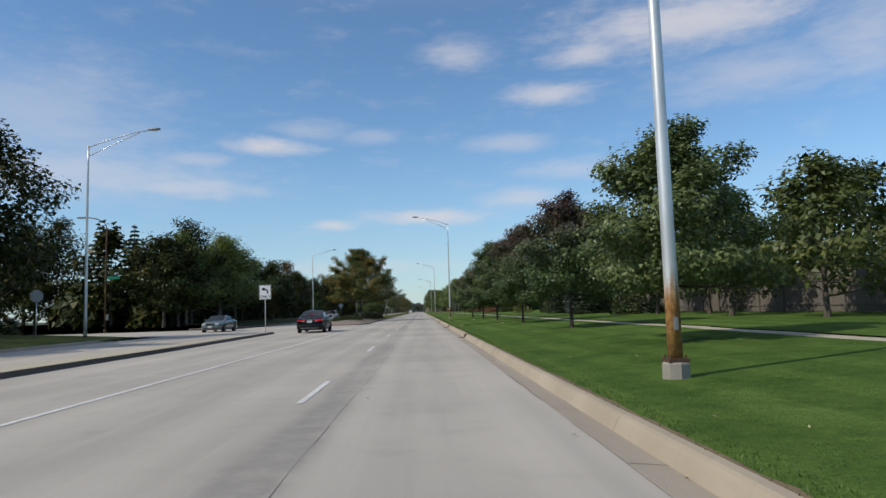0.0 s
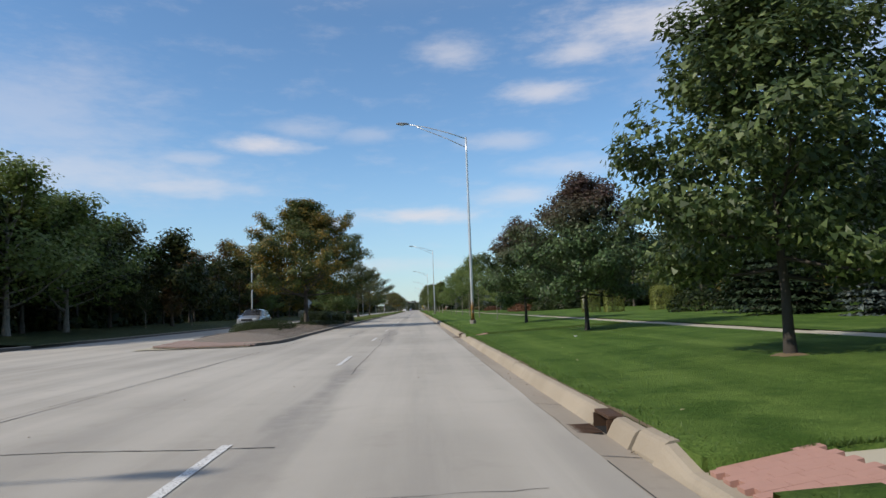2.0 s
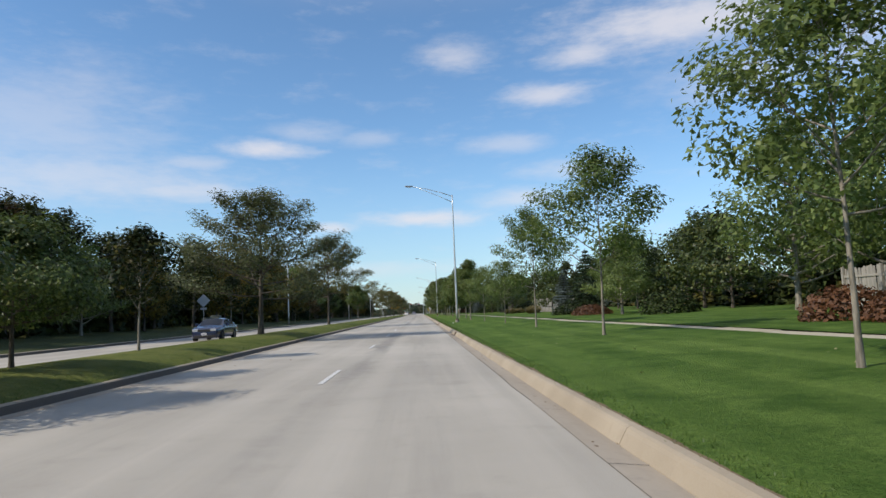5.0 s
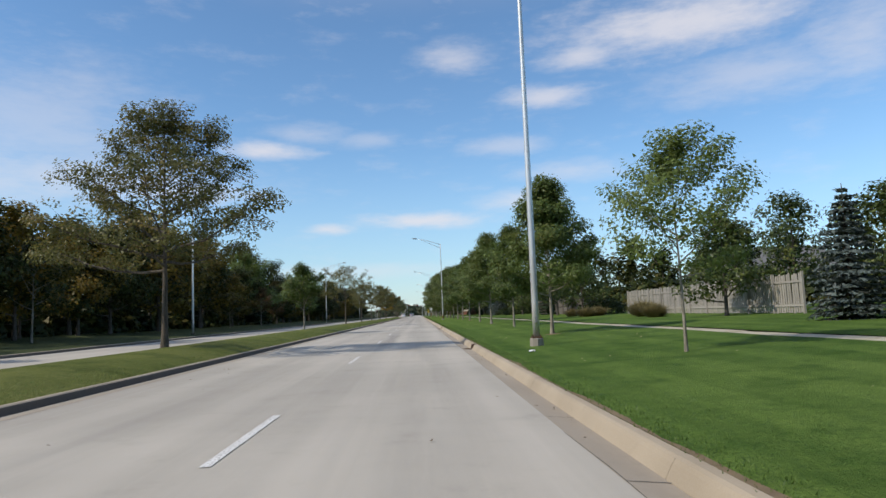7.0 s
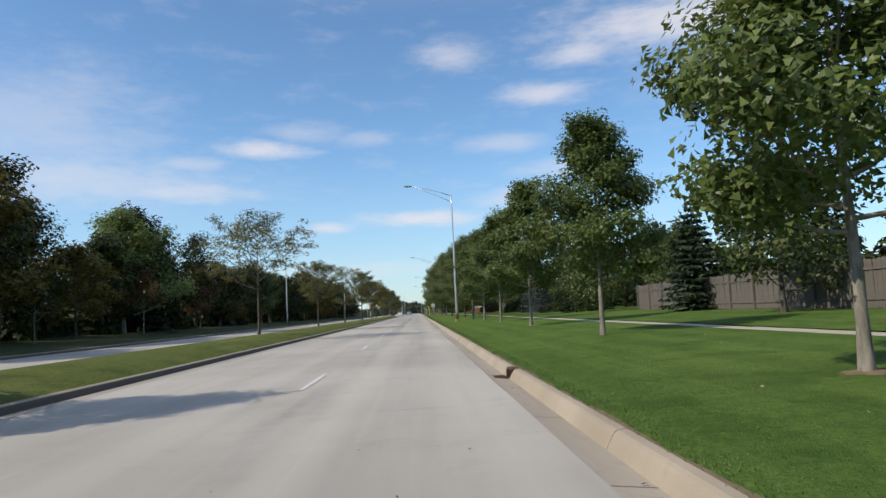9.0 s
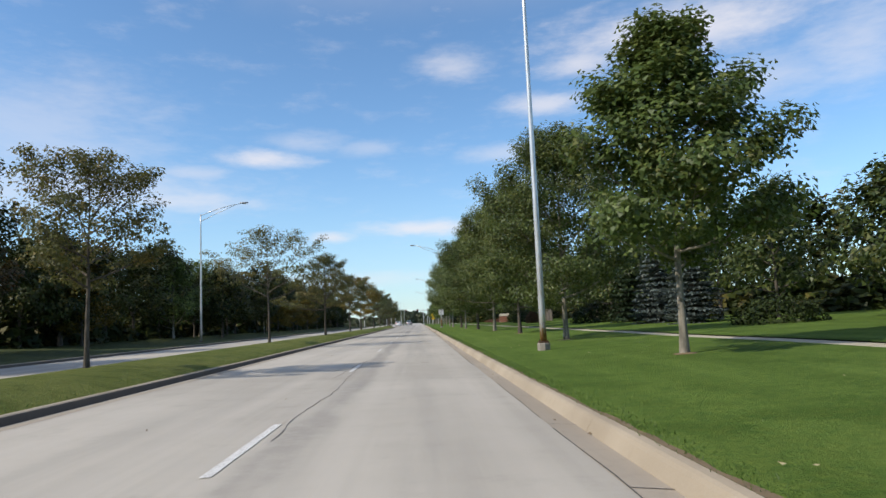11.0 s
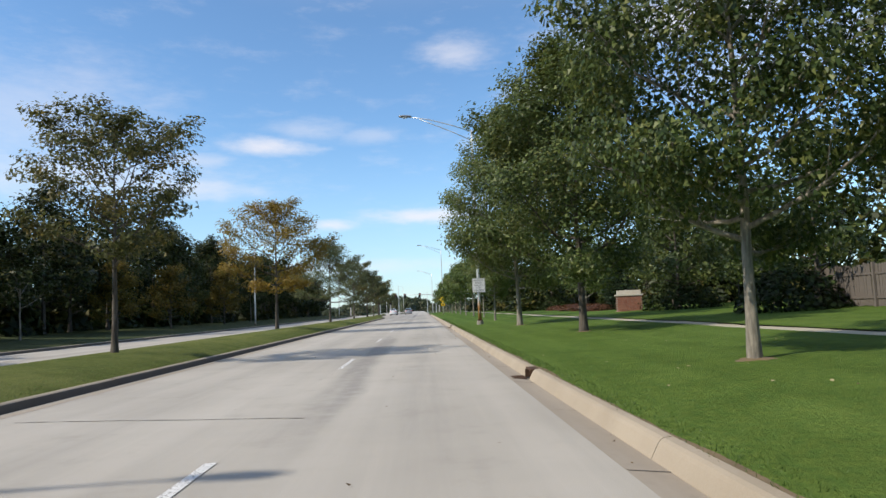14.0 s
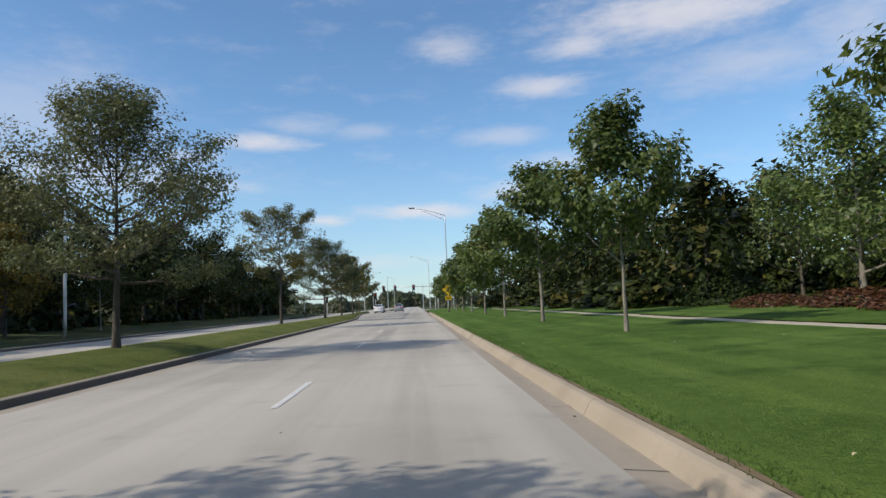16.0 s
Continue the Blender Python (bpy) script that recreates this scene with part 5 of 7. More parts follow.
# the yards on the lawn side
yards = ["yard_0", "yard_1", "yard_2"]
yy = 16.0
while yy < 470:
    for row, xr in ((0, 21.5), (1, 28)):
        if row == 0 and (250 < yy < 345 or (20 < yy < 52 or 184 < yy < 240) and rt.random() < 0.55):
            continue
        x, y = xr + rt.uniform(-2, 2), yy + rt.uniform(-2, 2) + row * 3
        small = 0.75 if 180 < yy < 235 else 1.0
        plant(rt.choice(yards) if row == 0 and yy < 380 else "back_0", x, y, lawn_z(x, y) - 0.1, rt.uniform(0.72, 0.95) * small, rt.uniform(0, 6.28), name="yard_tree", group="backyard trees", wide=rt.uniform(0.9, 1.1))
    yy += 6.6
for k, yy in enumerate(range(255, 352, 7)):
    plant(rt.choice(yards), 17.0 + rt.uniform(-1.5, 1.5), yy + rt.uniform(-2, 2), lawn_z(17, yy) - 0.1, rt.uniform(0.7, 0.95), rt.uniform(0, 6.28), name="yard_tree", group="backyard trees")
for x, y, key, s in [(14.5, 67.5, "spruce_b", 0.9), (15.5, 72, "spruce_b", 0.95), (14.8, 63, "blue_a", 0.9), (14.9, 50, "yard_0", 0.7), (14.6, 41.2, "yard_1", 0.85), (15.6, 36, "yard_1", 0.8), (14.0, 30, "yard_1", 0.8), (14.4, 23.5, "yard_1", 0.8), (14.5, 57, "spruce_b", 0.85), (15, 166, "spruce_b", 0.9), (14, 171, "blue_a", 0.8),
                     (14.5, 275, "blue_a", 1.05), (14.6, 270.3, "blue_a", 0.95), (15.5, 283, "spruce_b", 0.95), (16, 230, "spruce_b", 1.0), (15, 246, "yard_1", 0.8), (14, 300, "young_a", 1.0), (15.5, 126, "light_wood", 0.72), (17.5, 137, "light_wood", 0.7),
                     (19.5, 119, "spruce_b", 0.9), (15.8, 352, "spruce_b", 0.8), (16.5, 366, "light_wood", 0.62), (15, 182, "yard_1", 0.7), (13.6, 205, "yard_0", 0.7), (14.2, 218, "yard_1", 0.82), (13.8, 152, "light_wood", 0.42), (15.2, 156.5, "light_wood", 0.4)]:
    plant(key, x, y, lawn_z(x, y) - 0.05, s, rt.uniform(0, 6.28), name="yard_tree", group="backyard trees")
for yy in range(376, 470, 8):
    plant("back_0", 15.5 + rt.uniform(-1.5, 1.5), yy + rt.uniform(-2, 2), lawn_z(15, yy) - 0.1, rt.uniform(0.55, 0.7), rt.uniform(0, 6.28), name="yard_tree", group="backyard trees")
    bush("understory", 13.5 + rt.uniform(-1, 1), yy + 4, lawn_z(13, yy) - 0.1, "dark leafy shrub growing below the yard trees", 0.8, 1.2, 0.8, yy, "undergrowth_bush", "yard undergrowth")
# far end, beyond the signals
stock("far_thicket", "", shrub(80, 2.3, 2.6, 2.4, 700, 0.5, three=True), M_BARK, M_HAZED)
for k in range(46):
    x = -95 + k * 4.4 + rt.uniform(-1.5, 1.5)
    if -20 < x < 9:
        continue
    bush("far_thicket", x, 550 + rt.uniform(-10, 10), -0.3, "haze-paled leafy thicket beyond the distant crossing", 1.6, 1.6, rt.uniform(1.2, 2.4), rt.uniform(0, 6), "distant_thicket", "distant thickets")
for k in range(48):
    x = -150 + k * 6.4 + rt.uniform(-2, 2)
    hill = math.exp(-((x + 14) / 17) ** 2)
    bush("far_thicket", x, 800 + rt.uniform(-20, 20), -0.3, "haze-paled leafy thicket on the horizon", 2.6, 2.6, rt.uniform(2.2, 3.0) + 2.6 * hill, rt.uniform(0, 6), "distant_thicket", "distant thickets")


# ---- street lamps, signs and signals ----
def street_lamp(x, y, z, side, foot, metal, text):
    """A tall tapered pole whose braced arm reaches over the road towards side (-1: -x)."""
    t = thing("street_lamp", text, "street lamp", "tall street lamps", at=(x, y, z))
    b = 0.26 if foot else 0.06
    bm = tube(bmesh.new(), [(0, 0, b), (0, 0, 1.2), (0, 0, 6), (0, 0, 11.0), (0, 0, 12.1)], [0.105, 0.1, 0.082, 0.062, 0.058], 14)
    part("pole", bm, metal, t, smooth=True)
    bm = box(bmesh.new(), -0.15, 0.15, -0.15, 0.15, b - 0.03, b + 0.02, 0.006)
    for sx in (-0.11, 0.11):
        for sy in (-0.11, 0.11):
            tube(bm, [(sx, sy, b), (sx, sy, b + 0.07)], [0.014, 0.014], 6)
    part("base_plate", bm, M_IRON, t)
    if foot:
        bm = tube(bmesh.new(), [(0, 0, -0.25), (0, 0, b - 0.06), (0, 0, b - 0.031)], [0.205, 0.2, 0.18], 8)
        part("footing", bm, M_FOOT, t, "stained concrete footing")
    else:
        part("footing", tube(bmesh.new(), [(0, 0, -0.25), (0, 0, 0.028)], [0.22, 0.21], 12), M_FOOT, t)
    s = side
    pts = [(s * 0.03, 0, 12.0), (s * 1.2, 0, 12.42), (s * 2.6, 0, 12.82), (s * 3.8, 0, 13.02)]
    part("upper_arm", tube(bmesh.new(), pts, [0.036, 0.034, 0.032, 0.03], 8), M_STEEL, t, smooth=True)
    pts = [(s * 0.03, 0, 11.42), (s * 1.2, 0, 12.0), (s * 2.4, 0, 12.52), (s * 3.2, 0, 12.86)]
    part("lower_arm", tube(bmesh.new(), pts, [0.03, 0.028, 0.026, 0.024], 8), M_STEEL, t, smooth=True)
    head = bmesh.new()
    prof = [(0.0, 0.05, 0.05), (0.12, 0.09, 0.07), (0.35, 0.14, 0.085), (0.62, 0.155, 0.075), (0.8, 0.09, 0.05)]
    rings = []
    for u, wv, hv in prof:
        rings.append([head.verts.new((s * (3.7 + u), wv * math.cos(a), 13.06 + u * 0.03 + hv * math.sin(a))) for a in [k * math.tau / 12 for k in range(12)]])
    for r0, r1 in zip(rings, rings[1:]):
        for k in range(12):
            head.faces.new((r0[k], r0[(k + 1) % 12], r1[(k + 1) % 12], r1[k]))
    head.faces.new(rings[0])
    head.faces.new(rings[-1])
    bmesh.ops.recalc_face_normals(head, faces=head.faces)
    h = part("lamp_head", head, M_LAMP, t, "grey cobra-head luminaire", True)
    bm = bmesh.new()
    bmesh.ops.create_uvsphere(bm, u_segments=12, v_segments=6, radius=1.0)
    bmesh.ops.transform(bm, matrix=Matrix.Translation((s * 4.15, 0, 13.02)) @ Matrix.Diagonal((0.2, 0.12, 0.07, 1)), verts=bm.verts)
    part("lens", bm, M_LENS, h, smooth=True)
    part("hand_hole", box(bmesh.new(), -0.03, 0.03, -0.112, -0.095, b + 0.42, b + 0.6, 0.004), M_LAMP, t)
    return t


for y, foot, metal, text in [(9.45, True, M_RUSTY, "tall grey lamp pole with a rusted foot on concrete"), (85.0, True, M_RUSTY, "tall grey lamp pole with an orange rusted foot"),
                             (169.6, True, M_STEEL, "tall galvanised lamp pole standing on the lawn"), (256.0, True, M_STAIN, "tall galvanised lamp pole beside the elms"),
                             (339.9, True, M_RUSTY, "tall lamp pole with rusted foot and notice sign"), (424.5, False, M_STEEL, "tall galvanised lamp pole near the signals"), (508.0, False, M_STEEL, "tall galvanised lamp pole by the crossing")]:
    x = {85.0: 3.55, 256.0: 3.82, 339.9: 3.5, 424.5: 4.0}.get(y, 3.45)
    street_lamp(x, y, lawn_z(x, y), -1, foot, metal, text)
for x, y in ((-20.95, 42.2), (-20.4, 126.4), (-20.4, 211.2), (-20.4, 298.8), (-20.4, 381.8), (-20.4, 465.0)):
    street_lamp(x, y, verge_z(x, y) - 0.02, 1, False, M_STEEL, "tall galvanised lamp pole on the wooded verge")


def words(text, size, where, mat, parent, name="lettering"):
    """Flat lettering that faces -y, centred at the place."""
    cu = bpy.data.curves.new(name, "FONT")
    cu.body, cu.size, cu.align_x, cu.align_y, cu.extrude = text, size, "CENTER", "CENTER", 0.001
    tmp = new(name, cu)
    bpy.context.view_layer.update()
    me = bpy.data.meshes.new_from_object(tmp.evaluated_get(bpy.context.evaluated_depsgraph_get()))
    bpy.data.objects.remove(tmp)
    bpy.data.curves.remove(cu)
    me.materials.append(mat)
    ob = new(name, me)
    ob.parent = parent
    ob.matrix_basis = pose(*where, 90, 0, 0)
    return ob


def plate(bm, w, h, z, y0, y1, corner=0.04, turn=0.0):
    """A thin upright board with rounded corners, its face towards -y."""
    ring = []
    for cx, cz, a0 in ((w / 2 - corner, h / 2 - corner, 0), (-w / 2 + corner, h / 2 - corner, 90), (-w / 2 + corner, -h / 2 + corner, 180), (w / 2 - corner, -h / 2 + corner, 270)):
        for k in range(4):
            a = radians(a0 + 30 * k)
            ring.append((cx + corner * math.cos(a), cz + corner * math.sin(a)))
    c, s = math.cos(radians(turn)), math.sin(radians(turn))
    ring = [(c * x - s * zz, s * x + c * zz) for x, zz in ring]
    f = [bm.verts.new((x, y0, z + zz)) for x, zz in ring]
    k = [bm.verts.new((x, y1, z + zz)) for x, zz in ring]
    bm.faces.new(f)
    bm.faces.new(k[::-1])
    for i in range(len(f)):
        j = (i + 1) % len(f)
        bm.faces.new((f[j], f[i], k[i], k[j]))
    bmesh.ops.recalc_face_normals(bm, faces=bm.faces)
    return bm


def frame_line(w, h, z, y, wide, mat, parent, turn=0.0, name="border"):
    bm = bmesh.new()
    c, s = math.cos(radians(turn)), math.sin(radians(turn))
    for x0, x1, z0, z1 in ((-w / 2, w / 2, h / 2 - wide, h / 2), (-w / 2, w / 2, -h / 2, -h / 2 + wide), (-w / 2, -w / 2 + wide, -h / 2 + wide, h / 2 - wide), (w / 2 - wide, w / 2, -h / 2 + wide, h / 2 - wide)):
        bm.faces.new([bm.verts.new((c * x - s * zz, y, z + s * x + c * zz)) for x, zz in ((x0, z0), (x1, z0), (x1, z1), (x0, z1))])
    return part(name, bm, mat, parent)


def post(parent, h, z0=-0.3, x=0.0, r=0.026):
    return part("post", tube(bmesh.new(), [(x, 0.05, z0), (x, 0.05, h)], [r, r], 8), M_STEEL, parent, smooth=True)


# the turn-lane sign on the island
t = thing("turn_lane_sign", "white left-turn-only sign with black arrow on a post", "road sign", at=(-10.4, 44.4, 0.145))
post(t, 3.1)
brd = part("board", plate(bmesh.new(), 0.78, 0.95, 2.65, 0.0, 0.006), M_WHITE, t)
frame_line(0.74, 0.91, 2.65, -0.003, 0.018, M_BLACK, brd)
words("ONLY", 0.27, (0, -0.004, 2.36), M_BLACK, brd)
bm = bmesh.new()
arc = [(0.17 - 0.26 * (1 - math.cos(radians(a))), 2.66 + 0.2 * math.sin(radians(a))) for a in range(0, 91, 10)]
arc = [(0.17, 2.55)] + arc
for k, ((xa, za), (xb, zb)) in enumerate(zip(arc, arc[1:])):
    d = Vector((xb - xa, zb - za)).normalized() * 0.05
    bm.faces.new([bm.verts.new((p, -0.004, q)) for p, q in ((xa + d.y, za - d.x), (xb + d.y, zb - d.x), (xb - d.y, zb + d.x), (xa - d.y, za + d.x))])
bm.faces.new([bm.verts.new((p, -0.0045, q)) for p, q in ((-0.26, 2.86), (-0.06, 2.72), (-0.06, 2.985))])
part("arrow", bm, M_BLACK, brd)

# the notice on the fifth lamp pole
t = thing("notice_sign", "white engine-braking notice with black lettering on a pole", "road sign", at=(3.5, 339.9, lawn_z(3.5, 339.9)))
part("strap", box(bmesh.new(), -0.12, 0.12, -0.13, -0.095, 2.18, 2.22, 0.003), M_STEEL, t)
part("strap", box(bmesh.new(), -0.12, 0.12, -0.13, -0.095, 2.68, 2.72, 0.003), M_STEEL, t)
brd = part("board", plate(bmesh.new(), 0.78, 0.86, 2.38, -0.14, -0.134), M_WHITE, t)
frame_line(0.74, 0.82, 2.38, -0.143, 0.014, M_BLACK, brd)
for k, text in enumerate(("EXCESSIVE", "ENGINE", "BRAKING", "NOISE", "PROHIBITED")):
    words(text, 0.118, (0, -0.144, 2.675 - 0.15 * k), M_BLACK, brd)

# the warning diamond on the sixth lamp pole
t = thing("signal_ahead_sign", "yellow diamond signal-ahead sign with a lower panel", "road sign", at=(4.0, 424.5, lawn_z(4.0, 424)))
brd = part("board", plate(bmesh.new(), 1.05, 1.05, 2.75, -0.14, -0.13, 0.06, 45), M_YELLOW, t)
frame_line(0.99, 0.99, 2.75, -0.143, 0.02, M_BLACK, brd, 45)
part("signal_symbol", box(bmesh.new(), -0.12, 0.12, -0.147, -0.143, 2.43, 3.07), M_BLACK, brd)
low = part("lower_panel", plate(bmesh.new(), 0.78, 0.5, 1.72, -0.14, -0.13), M_YELLOW, t)
for z in (1.82, 1.64):
    part("unreadable_line", box(bmesh.new(), -0.28, 0.28, -0.146, -0.143, z - 0.045, z + 0.045), M_BLACK, low)
part("strap", box(bmesh.new(), -0.12, 0.12, -0.13, -0.05, 1.7, 1.78), M_STEEL, t)

# signs for the other direction, seen from behind
t = thing("warning_sign", "diamond sign seen from its bare metal back", "road sign", at=(-20.5, 170.8, verge_z(-20.5, 171)), turn=4)
post(t, 3.35)
part("board", plate(bmesh.new(), 0.9, 0.9, 2.95, 0.0, 0.006, 0.05, 45), M_BACK, t)
part("lower_panel", plate(bmesh.new(), 0.6, 0.2, 2.2, 0.0, 0.006), M_BACK, t)
t = thing("stop_sign", "octagonal sign seen from its bare metal back", "road sign", at=(-23.5, 41.4, verge_z(-23.5, 41)), turn=12)
post(t, 2.9)
bm = bmesh.new()
ring = [(0.39 * math.cos(radians(22.5 + 45 * k)), 2.5 + 0.39 * math.sin(radians(22.5 + 45 * k))) for k in range(8)]
f = [bm.verts.new((x, 0.0, z)) for x, z in ring]
g = [bm.verts.new((x, 0.006, z)) for x, z in ring]
bm.faces.new(f), bm.faces.new(g[::-1])
for k in range(8):
    bm.faces.new((f[(k + 1) % 8], f[k], g[k], g[(k + 1) % 8]))
bmesh.ops.recalc_face_normals(bm, faces=bm.faces)
part("board", bm, M_BACK, t)

# a lower lamp with a curved arm at the side street
t = thing("corner_lamp", "slim lamp post with a curved arm and street-name blade", "street lamp", at=(-32.6, 69.9, -0.02))
pts = [(0, 0, -0.1), (0, 0, 5), (0, 0, 10.9)]
part("pole", tube(bmesh.new(), pts, [0.09, 0.075, 0.055], 10), M_IRON, t, smooth=True)
arc = [(-2.2 * (1 - math.cos(radians(a))), 0, 10.9 + 1.1 * math.sin(radians(a))) for a in range(0, 100, 10)]
part("arm", tube(bmesh.new(), arc, [0.05] * len(arc), 8), M_IRON, t, smooth=True)
part("lamp_head", box(bmesh.new(), -3.0, -2.2, -0.16, 0.16, 11.92, 12.08, 0.03), M_LAMP, t)
part("name_blade", box(bmesh.new(), 0.1, 1.4, -0.02, 0.02, 5.5, 5.8, 0.003), M_GREEN, t, "green street-name blade")
part("control_box", box(bmesh.new(), 0.09, 0.35, -0.12, 0.12, 1.3, 1.9, 0.01), M_BOX, t)
part("base", tube(bmesh.new(), [(0, 0, -0.1), (0, 0, 0.3), (0, 0, 0.34)], [0.19, 0.18, 0.1], 10), M_IRON, t)


def signal_head(parent, x, y, z):
    h = part("signal_head", box(bmesh.new(), x - 0.17, x + 0.17, y - 0.12, y + 0.1, z - 0.52, z + 0.52, 0.02), M_TRIM, parent)
    part("backplate", box(bmesh.new(), x - 0.32, x + 0.32, y + 0.101, y + 0.112, z - 0.7, z + 0.7, 0.002), M_TRIM, h)
    for k, dz in enumerate((0.34, 0.0, -0.34)):
        part("lamp", tube(bmesh.new(), [(x, y - 0.122, z + dz), (x, y - 0.15, z + dz)], [0.13, 0.13], 14), M_SIGRED if k == 0 else M_DARK, h)
        bm = bmesh.new()
        ring = [(x + 0.15 * math.cos(radians(a)), z + dz + 0.15 * math.sin(radians(a))) for a in range(-20, 201, 20)]
        f = [bm.verts.new((p, y - 0.12, q)) for p, q in ring]
        g = [bm.verts.new((p, y - 0.34, q - 0.02)) for p, q in ring]
        for a in range(len(f) - 1):
            bm.faces.new((f[a], f[a + 1], g[a + 1], g[a]))
        part("visor", bm, M_TRIM, h)
    return h


def mast(x, y, reach, heads, text):
    t = thing("signal_mast", text, "traffic signal", "traffic signals", at=(x, y, 0.0))
    part("pole", tube(bmesh.new(), [(0, 0, -0.1), (0, 0, 6.2)], [0.17, 0.13], 12), M_STEEL, t, smooth=True)
    part("arm", tube(bmesh.new(), [(0, 0, 5.75), (reach * 0.5, 0, 5.95), (reach, 0, 6.0)], [0.12, 0.09, 0.06], 10), M_STEEL, t, smooth=True)
    part("base", tube(bmesh.new(), [(0, 0, -0.1), (0, 0, 0.25)], [0.35, 0.33], 12), M_FOOT, t)
    for hx in heads:
        signal_head(t, hx, -0.25, 5.75)
    signal_head(t, 0.0, -0.35, 3.4)
    return t


mast(5.6, 512, -11.5, (-6.1, -10.8), "steel signal mast with dark signal heads showing red")
mast(-22.5, 512, 15, (8.8, 14.4), "steel signal mast over the opposite lanes")
t = thing("signal_post", "short signal post on the median by the crossing", "traffic signal", "traffic signals", at=(-8.8, 488, 0.1))
part("pole", tube(bmesh.new(), [(0, 0, -0.2), (0, 0, 3.9)], [0.07, 0.06], 10), M_STEEL, t)
signal_head(t, 0, -0.2, 3.5)

for x, y, h, arm in ((-12.6, 540, 11.0, 2.2), (-7.2, 566, 10.5, -2.0), (10.2, 522, 10.5, -2.4)):
    t = thing("light_pole", "slim light pole beyond the distant crossing", "street lamp", "light poles at the crossing", at=(x, y, -0.1))
    part("pole", tube(bmesh.new(), [(0, 0, -0.1), (0, 0, h * 0.6), (0, 0, h)], [0.1, 0.08, 0.055], 8), M_STEEL, t, smooth=True)
    part("arm", tube(bmesh.new(), [(0, 0, h - 0.1), (arm * 0.6, 0, h + 0.35), (arm, 0, h + 0.4)], [0.045, 0.04, 0.035], 6), M_STEEL, t)
    part("lamp_head", box(bmesh.new(), arm - 0.3, arm + 0.3, -0.14, 0.14, h + 0.36, h + 0.48, 0.03), M_LAMP, t)


# ---- vehicles ----
def lerp_table(table, y):
    for (ya, va), (yb, vb) in zip(table, table[1:]):
        if y <= yb:
            f = 0 if yb == ya else max(0.0, (y - ya) / (yb - ya))
            return va + (vb - va) * f
    return table[-1][1]


class CarShape:
    """Half sections along the length; the front is at +y, the car is centred on its length."""

    def __init__(self, width, belt, roof, plan):
        self.w, self.belt, self.roof, self.plan = width / 2, belt, roof, plan

    def half(self, y):
        w, zb, zr = self.w * lerp_table(self.plan, y), lerp_table(self.belt, y), lerp_table(self.roof, y)
        up = max(0.0, zr - zb)
        wr = w * (0.95 - 0.22 * min(1.0, up / 0.5))
        return [(w * 0.86, 0.19), (w * 0.965, 0.26), (w * 1.0, 0.48), (w * 0.995, zb * 0.86), (w * 0.965, zb), (w * 0.955 + (wr - w * 0.955) * 0.1, zb + up * 0.06 + 0.004),
                (wr, zb + up * 0.86 + 0.006), (wr * 0.82, zb + up * 0.97 + 0.012), (wr * 0.4, zr + 0.022), (0.0, zr + 0.026)]

    def point(self, y, i, f):
        h = self.half(y)
        (xa, za), (xb, zb) = h[i], h[i + 1]
        return xa + (xb - xa) * f, za + (zb - za) * f


